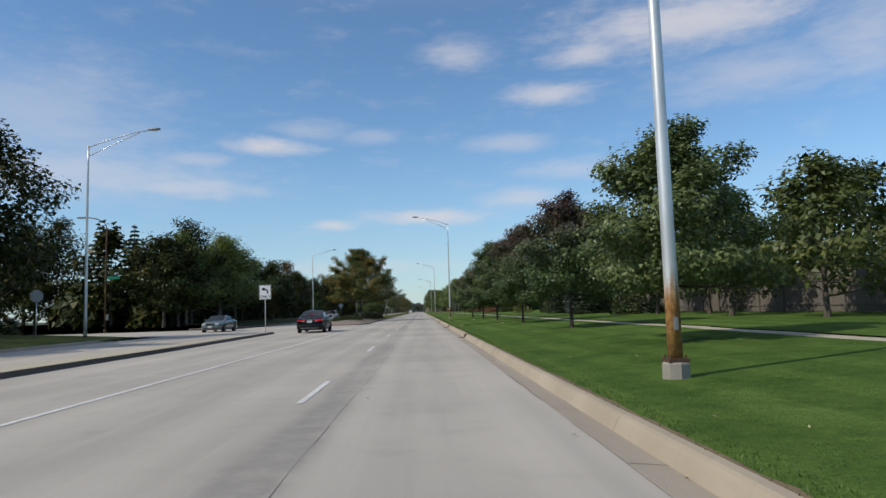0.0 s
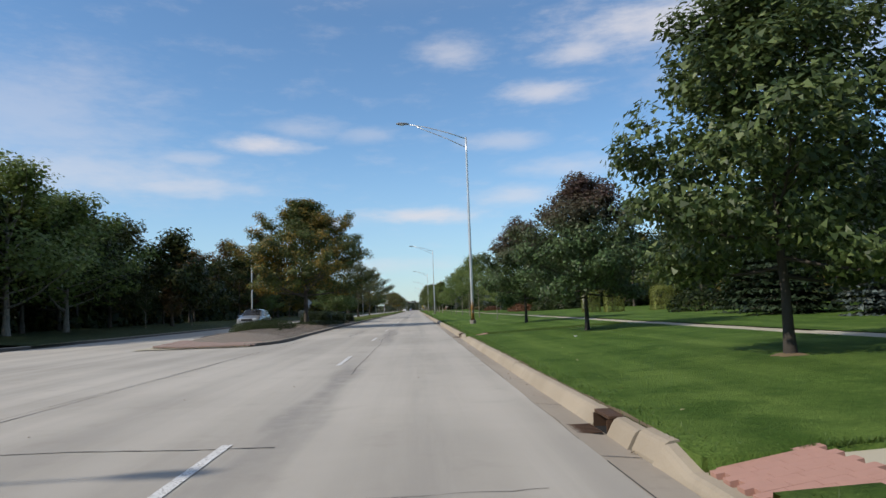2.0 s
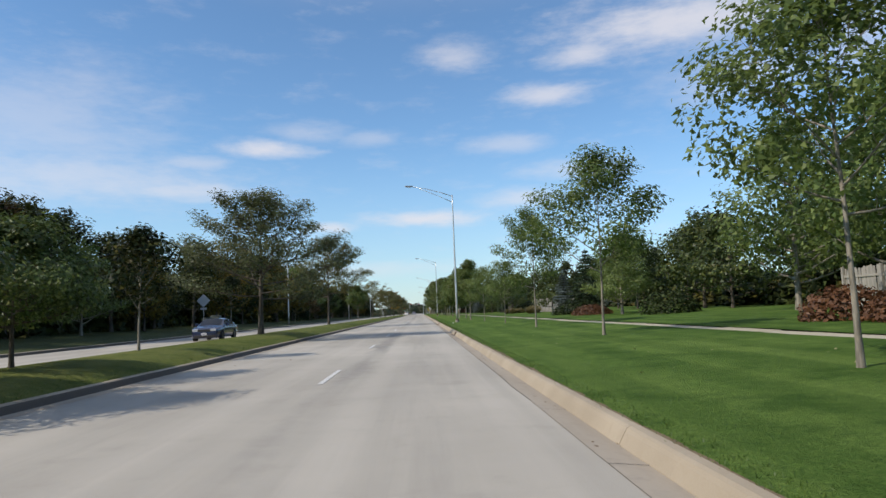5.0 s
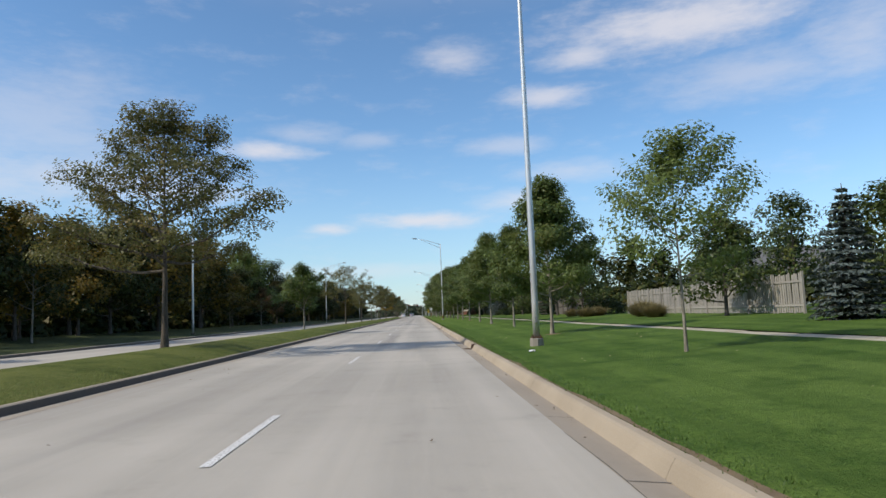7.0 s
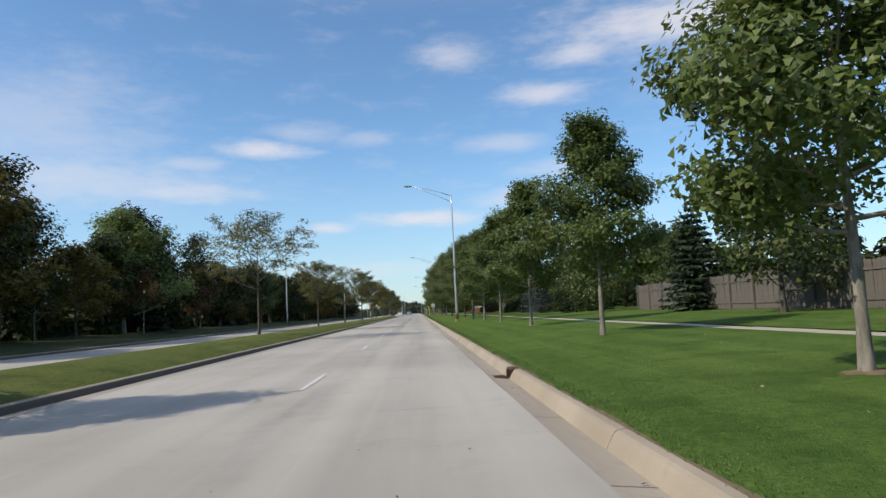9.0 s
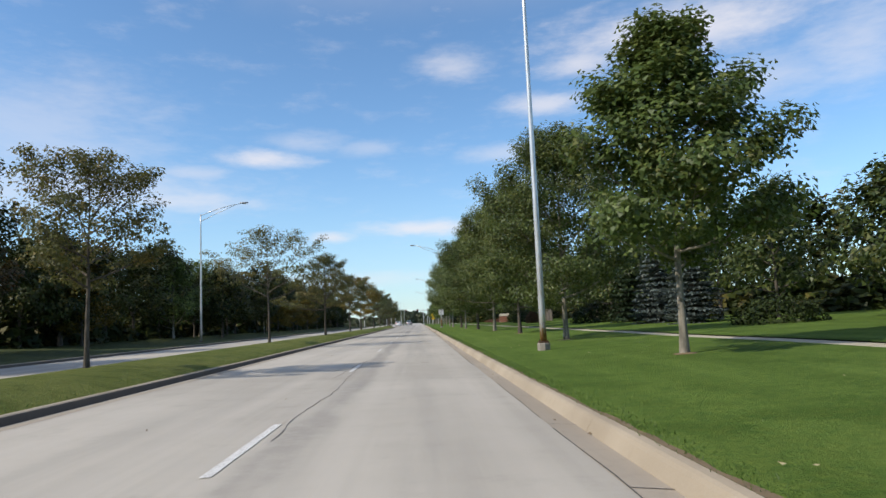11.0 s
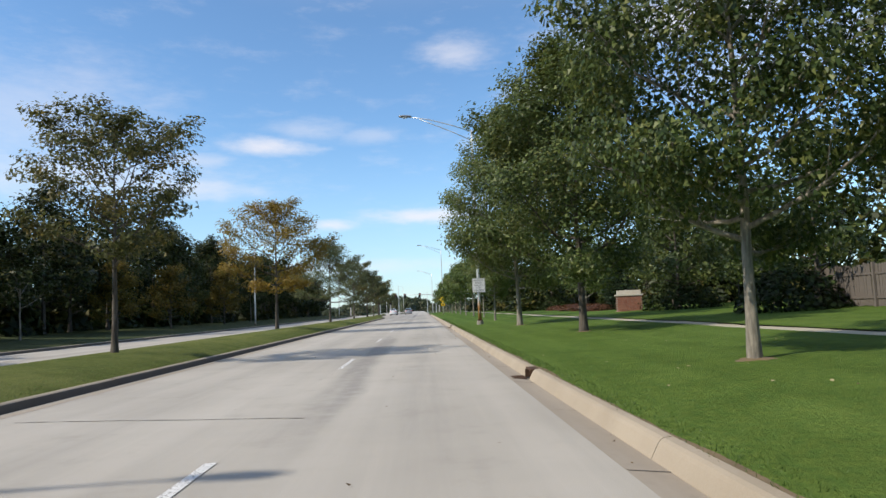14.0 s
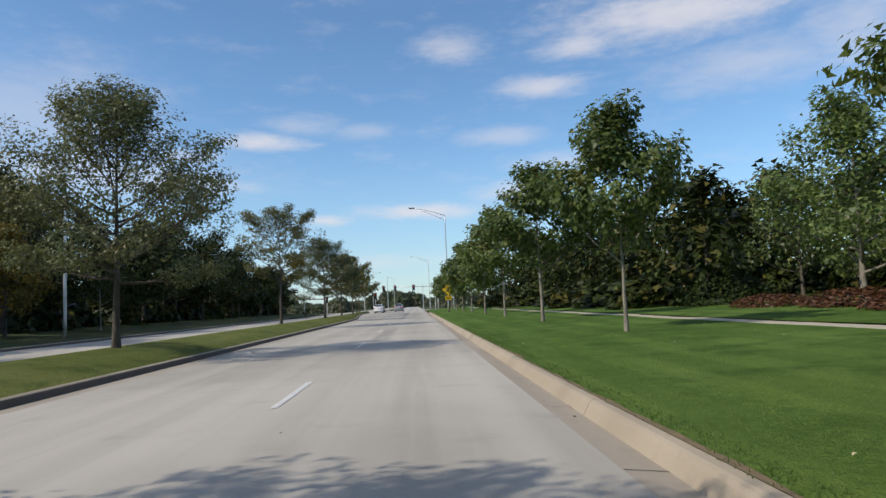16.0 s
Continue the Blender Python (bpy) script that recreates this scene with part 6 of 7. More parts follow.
def car(name, text, x, y, turn, shape, L, paint, kind, wheel_r=0.33):
    t = thing(name, text, "car", at=(x, y, 0.0), turn=turn)
    n = 46
    ys = [-L / 2 + L * (0.5 - 0.5 * math.cos(math.pi * k / n)) * 0.35 + L * k / n * 0.65 for k in range(n + 1)]
    bm = bmesh.new()
    rows = []
    for yy in ys:
        h = shape.half(yy)
        rows.append([bm.verts.new((px, yy, pz)) for px, pz in h] + [bm.verts.new((-px, yy, pz)) for px, pz in h[-2::-1]])
    for r0, r1 in zip(rows, rows[1:]):
        for k in range(len(r0) - 1):
            bm.faces.new((r0[k], r1[k], r1[k + 1], r0[k + 1]))
        bm.faces.new((r0[-1], r1[-1], r1[0], r0[0]))
    bm.faces.new(rows[0])
    bm.faces.new(rows[-1][::-1])
    bmesh.ops.recalc_face_normals(bm, faces=bm.faces)
    part("body", bm, paint, t, smooth=True)
    axles = (-L * 0.28, L * 0.305)

    def panel(pname, ya, yb, ia, fa, ib, fb, mat, sides, steps_=8, out=0.006):
        for sd in sides:
            g = bmesh.new()
            prev = None
            for k in range(steps_ + 1):
                yy = ya + (yb - ya) * k / steps_
                line = []
                for q in range(7):
                    u = (ia + fa) + ((ib + fb) - (ia + fa)) * q / 6
                    i = min(int(u), 8)
                    px, pz = shape.point(yy, i, u - i)
                    line.append(g.verts.new((sd * (px + out * 0.8), yy, pz + out)))
                if prev:
                    for q in range(6):
                        g.faces.new((prev[q], line[q], line[q + 1], prev[q + 1]))
                prev = line
            bmesh.ops.recalc_face_normals(g, faces=g.faces)
            part(pname, g, mat, t, smooth=True)

    a, b, c, d = kind["glass"]      # rear window foot, roof rear, roof front, windscreen foot
    mid = (b + c) / 2 - 0.1
    panel("side_window", a + 0.42, mid - 0.05, 5, 0.12, 6, 0.0, M_GLASS, (1, -1))
    panel("side_window", mid + 0.05, d - 0.5, 5, 0.12, 6, 0.0, M_GLASS, (1, -1))

    def slope(pname, ya, yb):
        g = bmesh.new()
        prev = None
        for k in range(9):
            yy = ya + (yb - ya) * k / 8
            h = shape.half(yy)
            xs_, zs_ = [p[0] for p in h[::-1]], [p[1] for p in h[::-1]]
            line = []
            for q in range(-6, 7):
                xx = abs(q) / 6 * h[7][0] * 1.06
                line.append(g.verts.new((math.copysign(xx, q), yy, float(np.interp(xx, xs_[:4], zs_[:4])) + 0.012)))
            if prev:
                for q in range(12):
                    g.faces.new((prev[q], line[q], line[q + 1], prev[q + 1]))
            prev = line
        bmesh.ops.recalc_face_normals(g, faces=g.faces)
        part(pname, g, M_GLASS, t, smooth=True)

    slope("rear_window", a + 0.06, b - 0.02)
    slope("windscreen", c + 0.02, d - 0.06)
    hw = shape.w
    for ay in axles:
        for sd in (1, -1):
            arch = bmesh.new()
            bmesh.ops.create_circle(arch, cap_ends=True, segments=24, radius=wheel_r + 0.055, matrix=pose(sd * (hw * 1.0 + 0.004), ay, wheel_r, 0, 90, 0))
            part("wheel_arch", arch, M_DARK, t)
            g = bmesh.new()
            prof = [(0.0, wheel_r * 0.66), (0.0, wheel_r * 0.9), (0.03, wheel_r), (0.17, wheel_r), (0.2, wheel_r * 0.92), (0.2, wheel_r * 0.66)]
            rings = [[g.verts.new((sd * (hw * 1.0 + 0.012 - 0.2 + px), ay + r * math.cos(q * math.tau / 24), wheel_r + r * math.sin(q * math.tau / 24))) for q in range(24)] for px, r in prof]
            for r0, r1 in zip(rings, rings[1:]):
                for q in range(24):
                    g.faces.new((r0[q], r0[(q + 1) % 24], r1[(q + 1) % 24], r1[q]))
            bmesh.ops.recalc_face_normals(g, faces=g.faces)
            wh = part("wheel", g, M_RUBBER, t, "black tyre", True)
            g = bmesh.new()
            px = sd * (hw * 1.0 + 0.006)
            bmesh.ops.create_circle(g, cap_ends=True, segments=20, radius=wheel_r * 0.16, matrix=pose(px + sd * 0.01, ay, wheel_r, 0, 90, 0))
            for s in range(5):
                q = s * math.tau / 5
                dy, dz = math.cos(q), math.sin(q)
                g.faces.new([g.verts.new((px, ay + dy * r - dz * o, wheel_r + dz * r + dy * o)) for r, o in ((0.04, -0.035), (wheel_r * 0.66, -0.05), (wheel_r * 0.66, 0.05), (0.04, 0.035))])
            ring = [[g.verts.new((px, ay + r * math.cos(q * math.tau / 24), wheel_r + r * math.sin(q * math.tau / 24))) for q in range(24)] for r in (wheel_r * 0.58, wheel_r * 0.67)]
            for q in range(24):
                g.faces.new((ring[0][q], ring[0][(q + 1) % 24], ring[1][(q + 1) % 24], ring[1][q]))
            part("rim", g, M_RIM, wh, "five-spoke alloy rim")
    for sd in (1, -1):
        part("door_mirror", box(bmesh.new(), sd * (hw + 0.09) - 0.1, sd * (hw + 0.09) + 0.1, d - 0.62, d - 0.5, kind["belt"] + 0.02, kind["belt"] + 0.17, 0.03), paint, t)
        rear, front = -L / 2, L / 2
        bz = kind["lamp"]
        wr_, wf = hw * lerp_table(shape.plan, rear), hw * lerp_table(shape.plan, front)
        # a slim lamp that widens outwards and wraps round the corner
        path = [(wr_ * f, rear - 0.014, 0.036 + 0.06 * f, 0.016 + 0.05 * f) for f in (0.42, 0.6, 0.8, 0.95)]
        path += [(hw * lerp_table(shape.plan, rear + q) * 0.998 + 0.008, rear + q, 0.096 - 0.16 * q, 0.066 - 0.04 * q) for q in (0.03, 0.12, 0.22, 0.32)]
        g = bmesh.new()
        cols = []
        for px, py, lo, hi in path:
            back = 0.05 if py < rear else 0.0
            dx = 0.0 if py < rear else 0.05
            cols.append([g.verts.new((sd * (px - ex * dx), py + ex * back, bz + zz)) for ex, zz in ((1, -lo), (0, -lo * 0.8), (0, hi * 0.8), (1, hi))])
        for c0, c1 in zip(cols, cols[1:]):
            for q in range(3):
                g.faces.new((c0[q], c1[q], c1[q + 1], c0[q + 1]))
        bmesh.ops.recalc_face_normals(g, faces=g.faces)
        if sum(f.normal.y for f in g.faces) > 0:
            bmesh.ops.reverse_faces(g, faces=g.faces)
        part("tail_lamp", g, M_BRAKE if kind.get("braking") else M_TAIL, t, "slim dark red tail lamp", True)
        part("headlamp", box(bmesh.new(), min(sd * wf * 1.0, sd * wf * 0.52), max(sd * wf * 1.0, sd * wf * 0.52), front - 0.1, front + 0.012, bz - 0.16, bz - 0.02, 0.025), M_HEAD, t, "clear headlamp")
    # bumper cover: a rounded band that follows the rear corners, with a dark valance below it
    g = bmesh.new()
    cols = []
    for k in range(-12, 13):
        f = abs(k) / 12
        px = hw * (0.0 + 0.99 * math.sin(f * math.pi / 2) ** 0.9)
        py = -L / 2 - 0.075 + 0.62 * f ** 5 + 0.05 * f * f
        s = -1 if k < 0 else 1
        cols.append([g.verts.new((s * px * q, py + o, zz)) for zz, o, q in ((0.25, 0.1, 0.97), (0.33, 0.02, 1.0), (0.47, 0.0, 1.006), (0.55, 0.02, 1.004), (0.575, 0.11, 0.985))])
    for c0, c1 in zip(cols, cols[1:]):
        for q in range(4):
            g.faces.new((c0[q], c1[q], c1[q + 1], c0[q + 1]))
    bmesh.ops.recalc_face_normals(g, faces=g.faces)
    part("rear_bumper", g, paint, t, smooth=True)
    part("valance", box(bmesh.new(), -hw * 0.62, hw * 0.62, -L / 2 - 0.078, -L / 2 + 0.1, 0.24, 0.325, 0.02), M_TRIM, t)
    part("front_grille", box(bmesh.new(), -hw * 0.45, hw * 0.45, L / 2 - 0.1, L / 2 + 0.015, kind["lamp"] - 0.2, kind["lamp"] - 0.04, 0.02), M_TRIM, t)
    part("lower_intake", box(bmesh.new(), -hw * 0.7, hw * 0.7, L / 2 - 0.1, L / 2 + 0.02, 0.26, 0.38, 0.02), M_TRIM, t)
    for yy, zz in ((-L / 2 - 0.02, kind["lamp"] - 0.095), (L / 2 + 0.025, 0.45)):
        pl = part("number_plate", box(bmesh.new(), -0.155, 0.155, yy - 0.008, yy + 0.008, zz - 0.075, zz + 0.075, 0.004), M_WHITE, t, "pale number plate")
        part("plate_bar", box(bmesh.new(), -0.11, 0.11, yy - 0.011, yy + 0.011, zz - 0.026, zz + 0.026), M_PLATE, pl)
    part("trunk_strip", box(bmesh.new(), -hw * 0.5, hw * 0.5, -L / 2 - 0.02, -L / 2 + 0.05, kind["lamp"] + 0.035, kind["lamp"] + 0.055, 0.004), M_CHROME, t)
    if kind.get("braking"):
        for sd in (1, -1):
            xa, xb = sorted((sd * hw * 0.38, sd * hw * 0.56))
            part("reversing_lamp", box(bmesh.new(), xa, xb, -L / 2 - 0.022, -L / 2 + 0.03, kind["lamp"] - 0.1, kind["lamp"] - 0.065, 0.006), M_HEAD, t, "clear reversing lamp")
        part("bumper_strip", box(bmesh.new(), -hw * 0.66, hw * 0.66, -L / 2 - 0.086, -L / 2 - 0.06, 0.335, 0.352, 0.003), M_CHROME, t)
        part("high_brake_lamp", box(bmesh.new(), -0.12, 0.12, a + 0.3, a + 0.36, lerp_table(shape.roof, a + 0.33) + 0.03, lerp_table(shape.roof, a + 0.33) + 0.06), M_BRAKE, t)
    return t


PLAN = [(-2.6, 0.80), (-2.3, 0.92), (-1.7, 0.985), (-0.8, 1.0), (1.0, 1.0), (1.7, 0.97), (2.15, 0.9), (2.45, 0.72)]
SEDAN = CarShape(1.84, [(-2.45, 0.93), (-1.6, 1.0), (-0.5, 0.97), (1.0, 0.93), (1.7, 0.86), (2.2, 0.74), (2.42, 0.6)],
                 [(-2.45, 0.95), (-1.75, 1.06), (-0.85, 1.45), (-0.2, 1.51), (0.35, 1.47), (1.3, 0.99), (1.9, 0.88), (2.42, 0.62)], PLAN)
OLDER = CarShape(1.78, [(-2.45, 0.82), (-1.6, 0.93), (-0.5, 0.92), (1.0, 0.88), (1.7, 0.8), (2.2, 0.72), (2.42, 0.55)],
                 [(-2.45, 0.84), (-1.8, 0.96), (-1.0, 1.32), (-0.2, 1.39), (0.3, 1.35), (1.2, 0.92), (1.9, 0.83), (2.42, 0.57)], PLAN)
SUV = CarShape(1.9, [(-2.4, 1.0), (-1.6, 1.12), (-0.5, 1.1), (1.0, 1.06), (1.7, 1.0), (2.2, 0.88), (2.42, 0.66)],
               [(-2.4, 1.04), (-2.2, 1.2), (-1.7, 1.6), (-0.6, 1.69), (0.25, 1.66), (1.15, 1.14), (1.9, 1.02), (2.42, 0.7)], PLAN)
P_BLACK = material("black_car_paint", paint_look((0.004, 0.0045, 0.0055), (0.007, 0.008, 0.009), 0.04, 0.25), 0.45, spec=0.15)
P_GREEN = material("grey_green_car_paint", paint_look((0.085, 0.12, 0.115), (0.13, 0.17, 0.165)), 0.3, 0.4)
P_SILVER = material("silver_car_paint", paint_look((0.25, 0.26, 0.26), (0.36, 0.37, 0.37)), 0.3, 0.5)
P_WHITE = material("white_car_paint", paint_look((0.7, 0.7, 0.69), (0.8, 0.8, 0.79)), 0.3)
P_BLUE = material("dark_blue_car_paint", paint_look((0.012, 0.016, 0.045), (0.02, 0.028, 0.07)), 0.25)
saloon = {"glass": (-1.72, -0.85, 0.32, 1.28), "belt": 0.97, "lamp": 0.86, "braking": True}
tall = {"glass": (-2.2, -1.7, 0.25, 1.13), "belt": 1.1, "lamp": 1.0}
car("sedan", "black sedan waiting in the turning lane with brake lamps lit", -7.65, 47.6, 0.3, SEDAN, 4.85, P_BLACK, saloon)
car("sedan", "grey-green older sedan coming out of the side street", -17.6, 58.6, 178, OLDER, 4.7, P_GREEN, {"glass": (-1.78, -1.0, 0.28, 1.18), "belt": 0.92, "lamp": 0.78}, 0.31)
car("suv", "silver sport utility vehicle in the opposite lanes", -13.1, 97.0, 180, SUV, 4.7, P_SILVER, tall, 0.37)
car("hatchback", "dark blue car in the opposite lanes beyond the hedge", -13.4, 151.0, 180, OLDER, 4.6, P_BLUE, {"glass": (-1.78, -1.0, 0.28, 1.18), "belt": 0.92, "lamp": 0.78}, 0.31)
car("minivan", "silver minivan on the road before the signals", -3.7, 484.0, 0, SUV, 4.7, P_SILVER, dict(tall, braking=True), 0.34)
car("suv", "white car queueing at the distant signals", -7.6, 478.0, 0, SUV, 4.7, P_WHITE, dict(tall, braking=True), 0.35)
car("sedan", "dark car queueing at the distant signals", -7.7, 485.5, 0, SEDAN, 4.85, P_BLACK, saloon)


# bare light poles round the distant crossing
for x, y, h in ((-13.8, 522, 9.6), (-7.7, 526, 9.0), (2.0, 528, 7.0), (3.7, 470, 6.4), (6.4, 455, 6.6)):
    t = thing("light_pole", "thin grey metal light pole near the distant crossing", "light pole", "light poles at the crossing", at=(x, y, -0.1))
    part("shaft", tube(bmesh.new(), [(0, 0, 0), (0, 0, h)], [0.11, 0.06], 8), M_STEEL, t)
    part("cap", tube(bmesh.new(), [(0, 0, h + 0.004), (0, 0, h + 0.09)], [0.07, 0.05], 8), M_LAMP, t)


# ---- yards: fences, hedges, a brick entrance sign, houses ----
def fence(x0, y0, x1, y1, high, text, gap=0.012, mat=None):
    """Upright boards on rails between posts."""
    f = thing("wooden_fence", text, "fence")
    d = Vector((x1 - x0, y1 - y0))
    L, turn = d.length, math.degrees(math.atan2(d.y, d.x))
    w = 0.14
    bm = bmesh.new()
    ring = [(-w / 2, 0), (w / 2, 0), (w / 2, high - 0.06), (w / 2 - 0.035, high), (-w / 2 + 0.035, high), (-w / 2, high - 0.06)]
    a = [bm.verts.new((x, -0.009, z)) for x, z in ring]
    b = [bm.verts.new((x, 0.009, z)) for x, z in ring]
    bm.faces.new(a), bm.faces.new(b[::-1])
    for k in range(6):
        bm.faces.new((a[(k + 1) % 6], a[k], b[k], b[(k + 1) % 6]))
    first = link("board", bm, mat or M_BOARD, f)
    n = int(L / (w + gap))
    for k in range(n):
        o = first if k == 0 else new("board", first.data)
        o.parent = f
        p = (k + 0.5) / n
        xx, yy = x0 + d.x * p, y0 + d.y * p
        o.matrix_basis = pose(xx, yy, lawn_z(xx, yy) + rt.uniform(0.0, 0.04), rt.uniform(-0.8, 0.8), rt.uniform(-0.9, 0.9), turn) @ Matrix.Diagonal((1, 1, rt.uniform(0.97, 1.02), 1))
    m = max(2, round(L / 2.4))
    pm = None
    for k in range(m + 1):
        p = k / m
        xx, yy = x0 + d.x * p, y0 + d.y * p
        if pm is None:
            o = link("post", box(bmesh.new(), -0.05, 0.05, 0.012, 0.11, -0.2, high + 0.06, 0.006), mat or M_BOARD, f)
            pm = o.data
        else:
            o = new("post", pm)
            o.parent = f
        o.matrix_basis = pose(xx, yy, lawn_z(xx, yy), 0, 0, turn)
    for z in (0.35, high - 0.35):
        zz0, zz1 = lawn_z(x0, y0) + z, lawn_z(x1, y1) + z
        bm = box(bmesh.new(), 0, L, 0.011, 0.05, -0.045, 0.045)
        o = link("rail", bm, mat or M_BOARD, f)
        o.matrix_basis = Matrix.Translation((x0, y0, (zz0 + zz1) / 2)) @ pose(0, 0, 0, 0, 0, turn)
    return f


fence(17.2, 22.0, 17.6, 46.0, 1.75, "weathered picket fence behind the lawn, coloured as shaded", mat=M_BOARD_SHADE)
fence(18.0, 49.0, 18.3, 58.0, 1.75, "weathered board fence coloured as shaded under the trees", mat=M_BOARD_SHADE)
fence(16.6, 178.0, 16.9, 203.0, 1.75, "pale weathered picket fence behind the lawn", gap=0.06)
fence(16.0, 214.0, 16.3, 241.0, 1.75, "dark weathered board fence behind the lawn with shade in its colour", mat=M_BOARD_SHADE)
fence(17.0, 283.0, 17.2, 288.0, 1.5, "pale board fence beside the spruces")
fence(16.8, 319.0, 17.0, 328.0, 1.6, "shaded picket fence behind the trees", mat=M_BOARD_SHADE)
fence(17.6, 122.0, 17.8, 134.0, 1.7, "weathered board fence behind shrubs")
for x, y, sx, sy, sz in [(13.0, 93.9, 0.26, 0.4, 0.74), (13.3, 92.4, 0.6, 0.5, 0.76), (14.1, 89.8, 0.8, 0.75, 0.76), (16.6, 87.0, 0.9, 0.9, 0.78)]:
    bush("arbor", x, y, lawn_z(x, y) - 0.03, "clipped yellow-green arborvitae block standing on the lawn", sx, sy, sz, 0.0, "arborvitae", "arborvitae hedge")
for x, y, s, sz in [(13.2, 123.8, 1.2, 1.0), (13.0, 126.6, 1.2, 1.05), (13.0, 157, 1.1, 0.8), (13.9, 160, 1.0, 0.7), (13.3, 313.5, 0.6, 1.4), (14.2, 352, 1.3, 0.54), (14.6, 356, 1.4, 0.60), (14.0, 360, 1.3, 0.57), (14.8, 364, 1.4, 0.63), (14.4, 368.5, 1.3, 0.54)]:
    bush("rust", x, y, lawn_z(x, y) - 0.03, "rust-red shrub standing at the back of the lawn", s, s, sz, x * 3 + y, "shrub", "rust-red shrubs")
for x, y, s, sz in [(15.0, 46, 1.2, 0.8), (15.4, 60, 1.2, 0.9), (15.8, 79, 1.1, 0.9), (14.8, 119, 1.1, 1.0), (16.5, 119, 1.3, 1.1), (13.8, 164.5, 1.3, 0.9), (15.2, 147, 1.2, 1.0), (16, 208, 1.3, 1.1), (15.5, 253, 1.3, 1.0), (15, 290, 1.4, 1.2),
                    (15, 326, 1.4, 1.2), (16, 340, 1.4, 1.3), (15.5, 375, 1.3, 1.1), (15.8, 383, 1.2, 1.2), (14.6, 262, 1.0, 0.8)]:
    bush("yardbush", x, y, lawn_z(x, y) - 0.05, "rounded green shrub at the back of the lawn", s, s, sz, y, "shrub", "yard shrubs")
for x, y, s in [(14.2, 191.5, 1.3), (15.0, 193.5, 1.2), (13.6, 188.0, 1.1), (15.4, 196.2, 1.2), (13.3, 202.0, 1.0), (13.6, 204.4, 0.95), (13.2, 207.2, 0.9), (14.4, 203.2, 1.05)]:
    bush("straw", x, y, lawn_z(x, y) - 0.05, "tuft of tall straw-coloured ornamental grass", s * 0.85, s * 0.85, s * 0.62, y, "ornamental_grass", "ornamental grasses")
yy = -8.0
while yy < 470:
    if not (18 < yy < 48 or 176 < yy < 206):
        bush("understory", 25.0 + rt.uniform(-0.8, 0.8), yy, lawn_z(25, yy) - 0.1, "dark leafy shrub growing below the yard trees", rt.uniform(0.9, 1.2), rt.uniform(1.0, 1.4), rt.uniform(0.7, 1.25), rt.uniform(0, 6), "undergrowth_bush", "yard undergrowth")
    bush("thicket", 31, yy + 2, lawn_z(31, yy) - 0.1, "dark leafy shrub growing below the yard trees", 1.2, 1.5, rt.uniform(0.9, 1.4), rt.uniform(0, 6), "undergrowth_bush", "yard undergrowth")
    yy += 5.6

# stone lamp pillar among the hedges
t = thing("stone_pillar", "pale stone garden pillar with a capped top", "pillar", at=(17.97, 113.2, lawn_z(18, 113.2)))
part("shaft", box(bmesh.new(), -0.22, 0.22, -0.22, 0.22, -0.1, 1.45, 0.02), M_STONE, t)
part("cap", box(bmesh.new(), -0.28, 0.28, -0.28, 0.28, 1.452, 1.55, 0.03), M_STONE, t)
bm = bmesh.new()
bmesh.ops.create_uvsphere(bm, u_segments=14, v_segments=9, radius=0.15, matrix=Matrix.Translation((0, 0, 1.69)))
part("finial", bm, M_STONE, t, smooth=True)

# brick entrance sign
t = thing("brick_sign", "red brick entrance wall with a cream stone panel", "entrance sign", at=(13.85, 343.5, lawn_z(13.85, 343.5)), turn=-14)
part("core", box(bmesh.new(), -0.83, 0.83, -0.19, 0.19, -0.1, 1.0), M_MORTAR, t)
bk = None
for course in range(13):
    for k in range(8):
        w0 = -0.85 + k * 0.2125 + (0.106 if course % 2 else 0)
        for sy in (-0.2, 0.2):
            if w0 + 0.2 > 0.87:
                continue
            if bk is None:
                o = link("brick", box(bmesh.new(), 0, 0.2, -0.012, 0.012, 0, 0.066, 0.003), M_BRICK, t)
                bk = o.data
            else:
                o = new("brick", bk)
                o.parent = t
            o.location = (w0, sy, course * 0.077 - 0.02)
part("cap", box(bmesh.new(), -0.92, 0.92, -0.27, 0.27, 1.004, 1.1, 0.015), M_STONE, t)
part("panel", box(bmesh.new(), -0.78, 0.78, -0.16, 0.16, 1.102, 1.38, 0.02), M_STONE, t, "cream stone name panel")
part("foot", box(bmesh.new(), -0.92, 0.92, -0.27, 0.27, -0.12, -0.022), M_STONE, t)

# utility cabinets on the far verge
for x, y, w, h in ((-24.2, 183.6, 0.9, 1.25), (-24.6, 188.2, 1.1, 1.5)):
    t = thing("utility_cabinet", "green-grey metal utility cabinet below the trees", "cabinet", "utility cabinets", at=(x, y, verge_z(x, y) - 0.05))
    part("body", box(bmesh.new(), -w / 2, w / 2, -0.4, 0.4, 0.08, h, 0.03), M_BOX, t)
    part("plinth", box(bmesh.new(), -w / 2 - 0.1, w / 2 + 0.1, -0.5, 0.5, -0.1, 0.078, 0.01), M_FOOT, t)
    part("door", box(bmesh.new(), -w / 2 + 0.08, w / 2 - 0.08, -0.418, -0.403, 0.2, h - 0.15, 0.006), M_BOX, t)


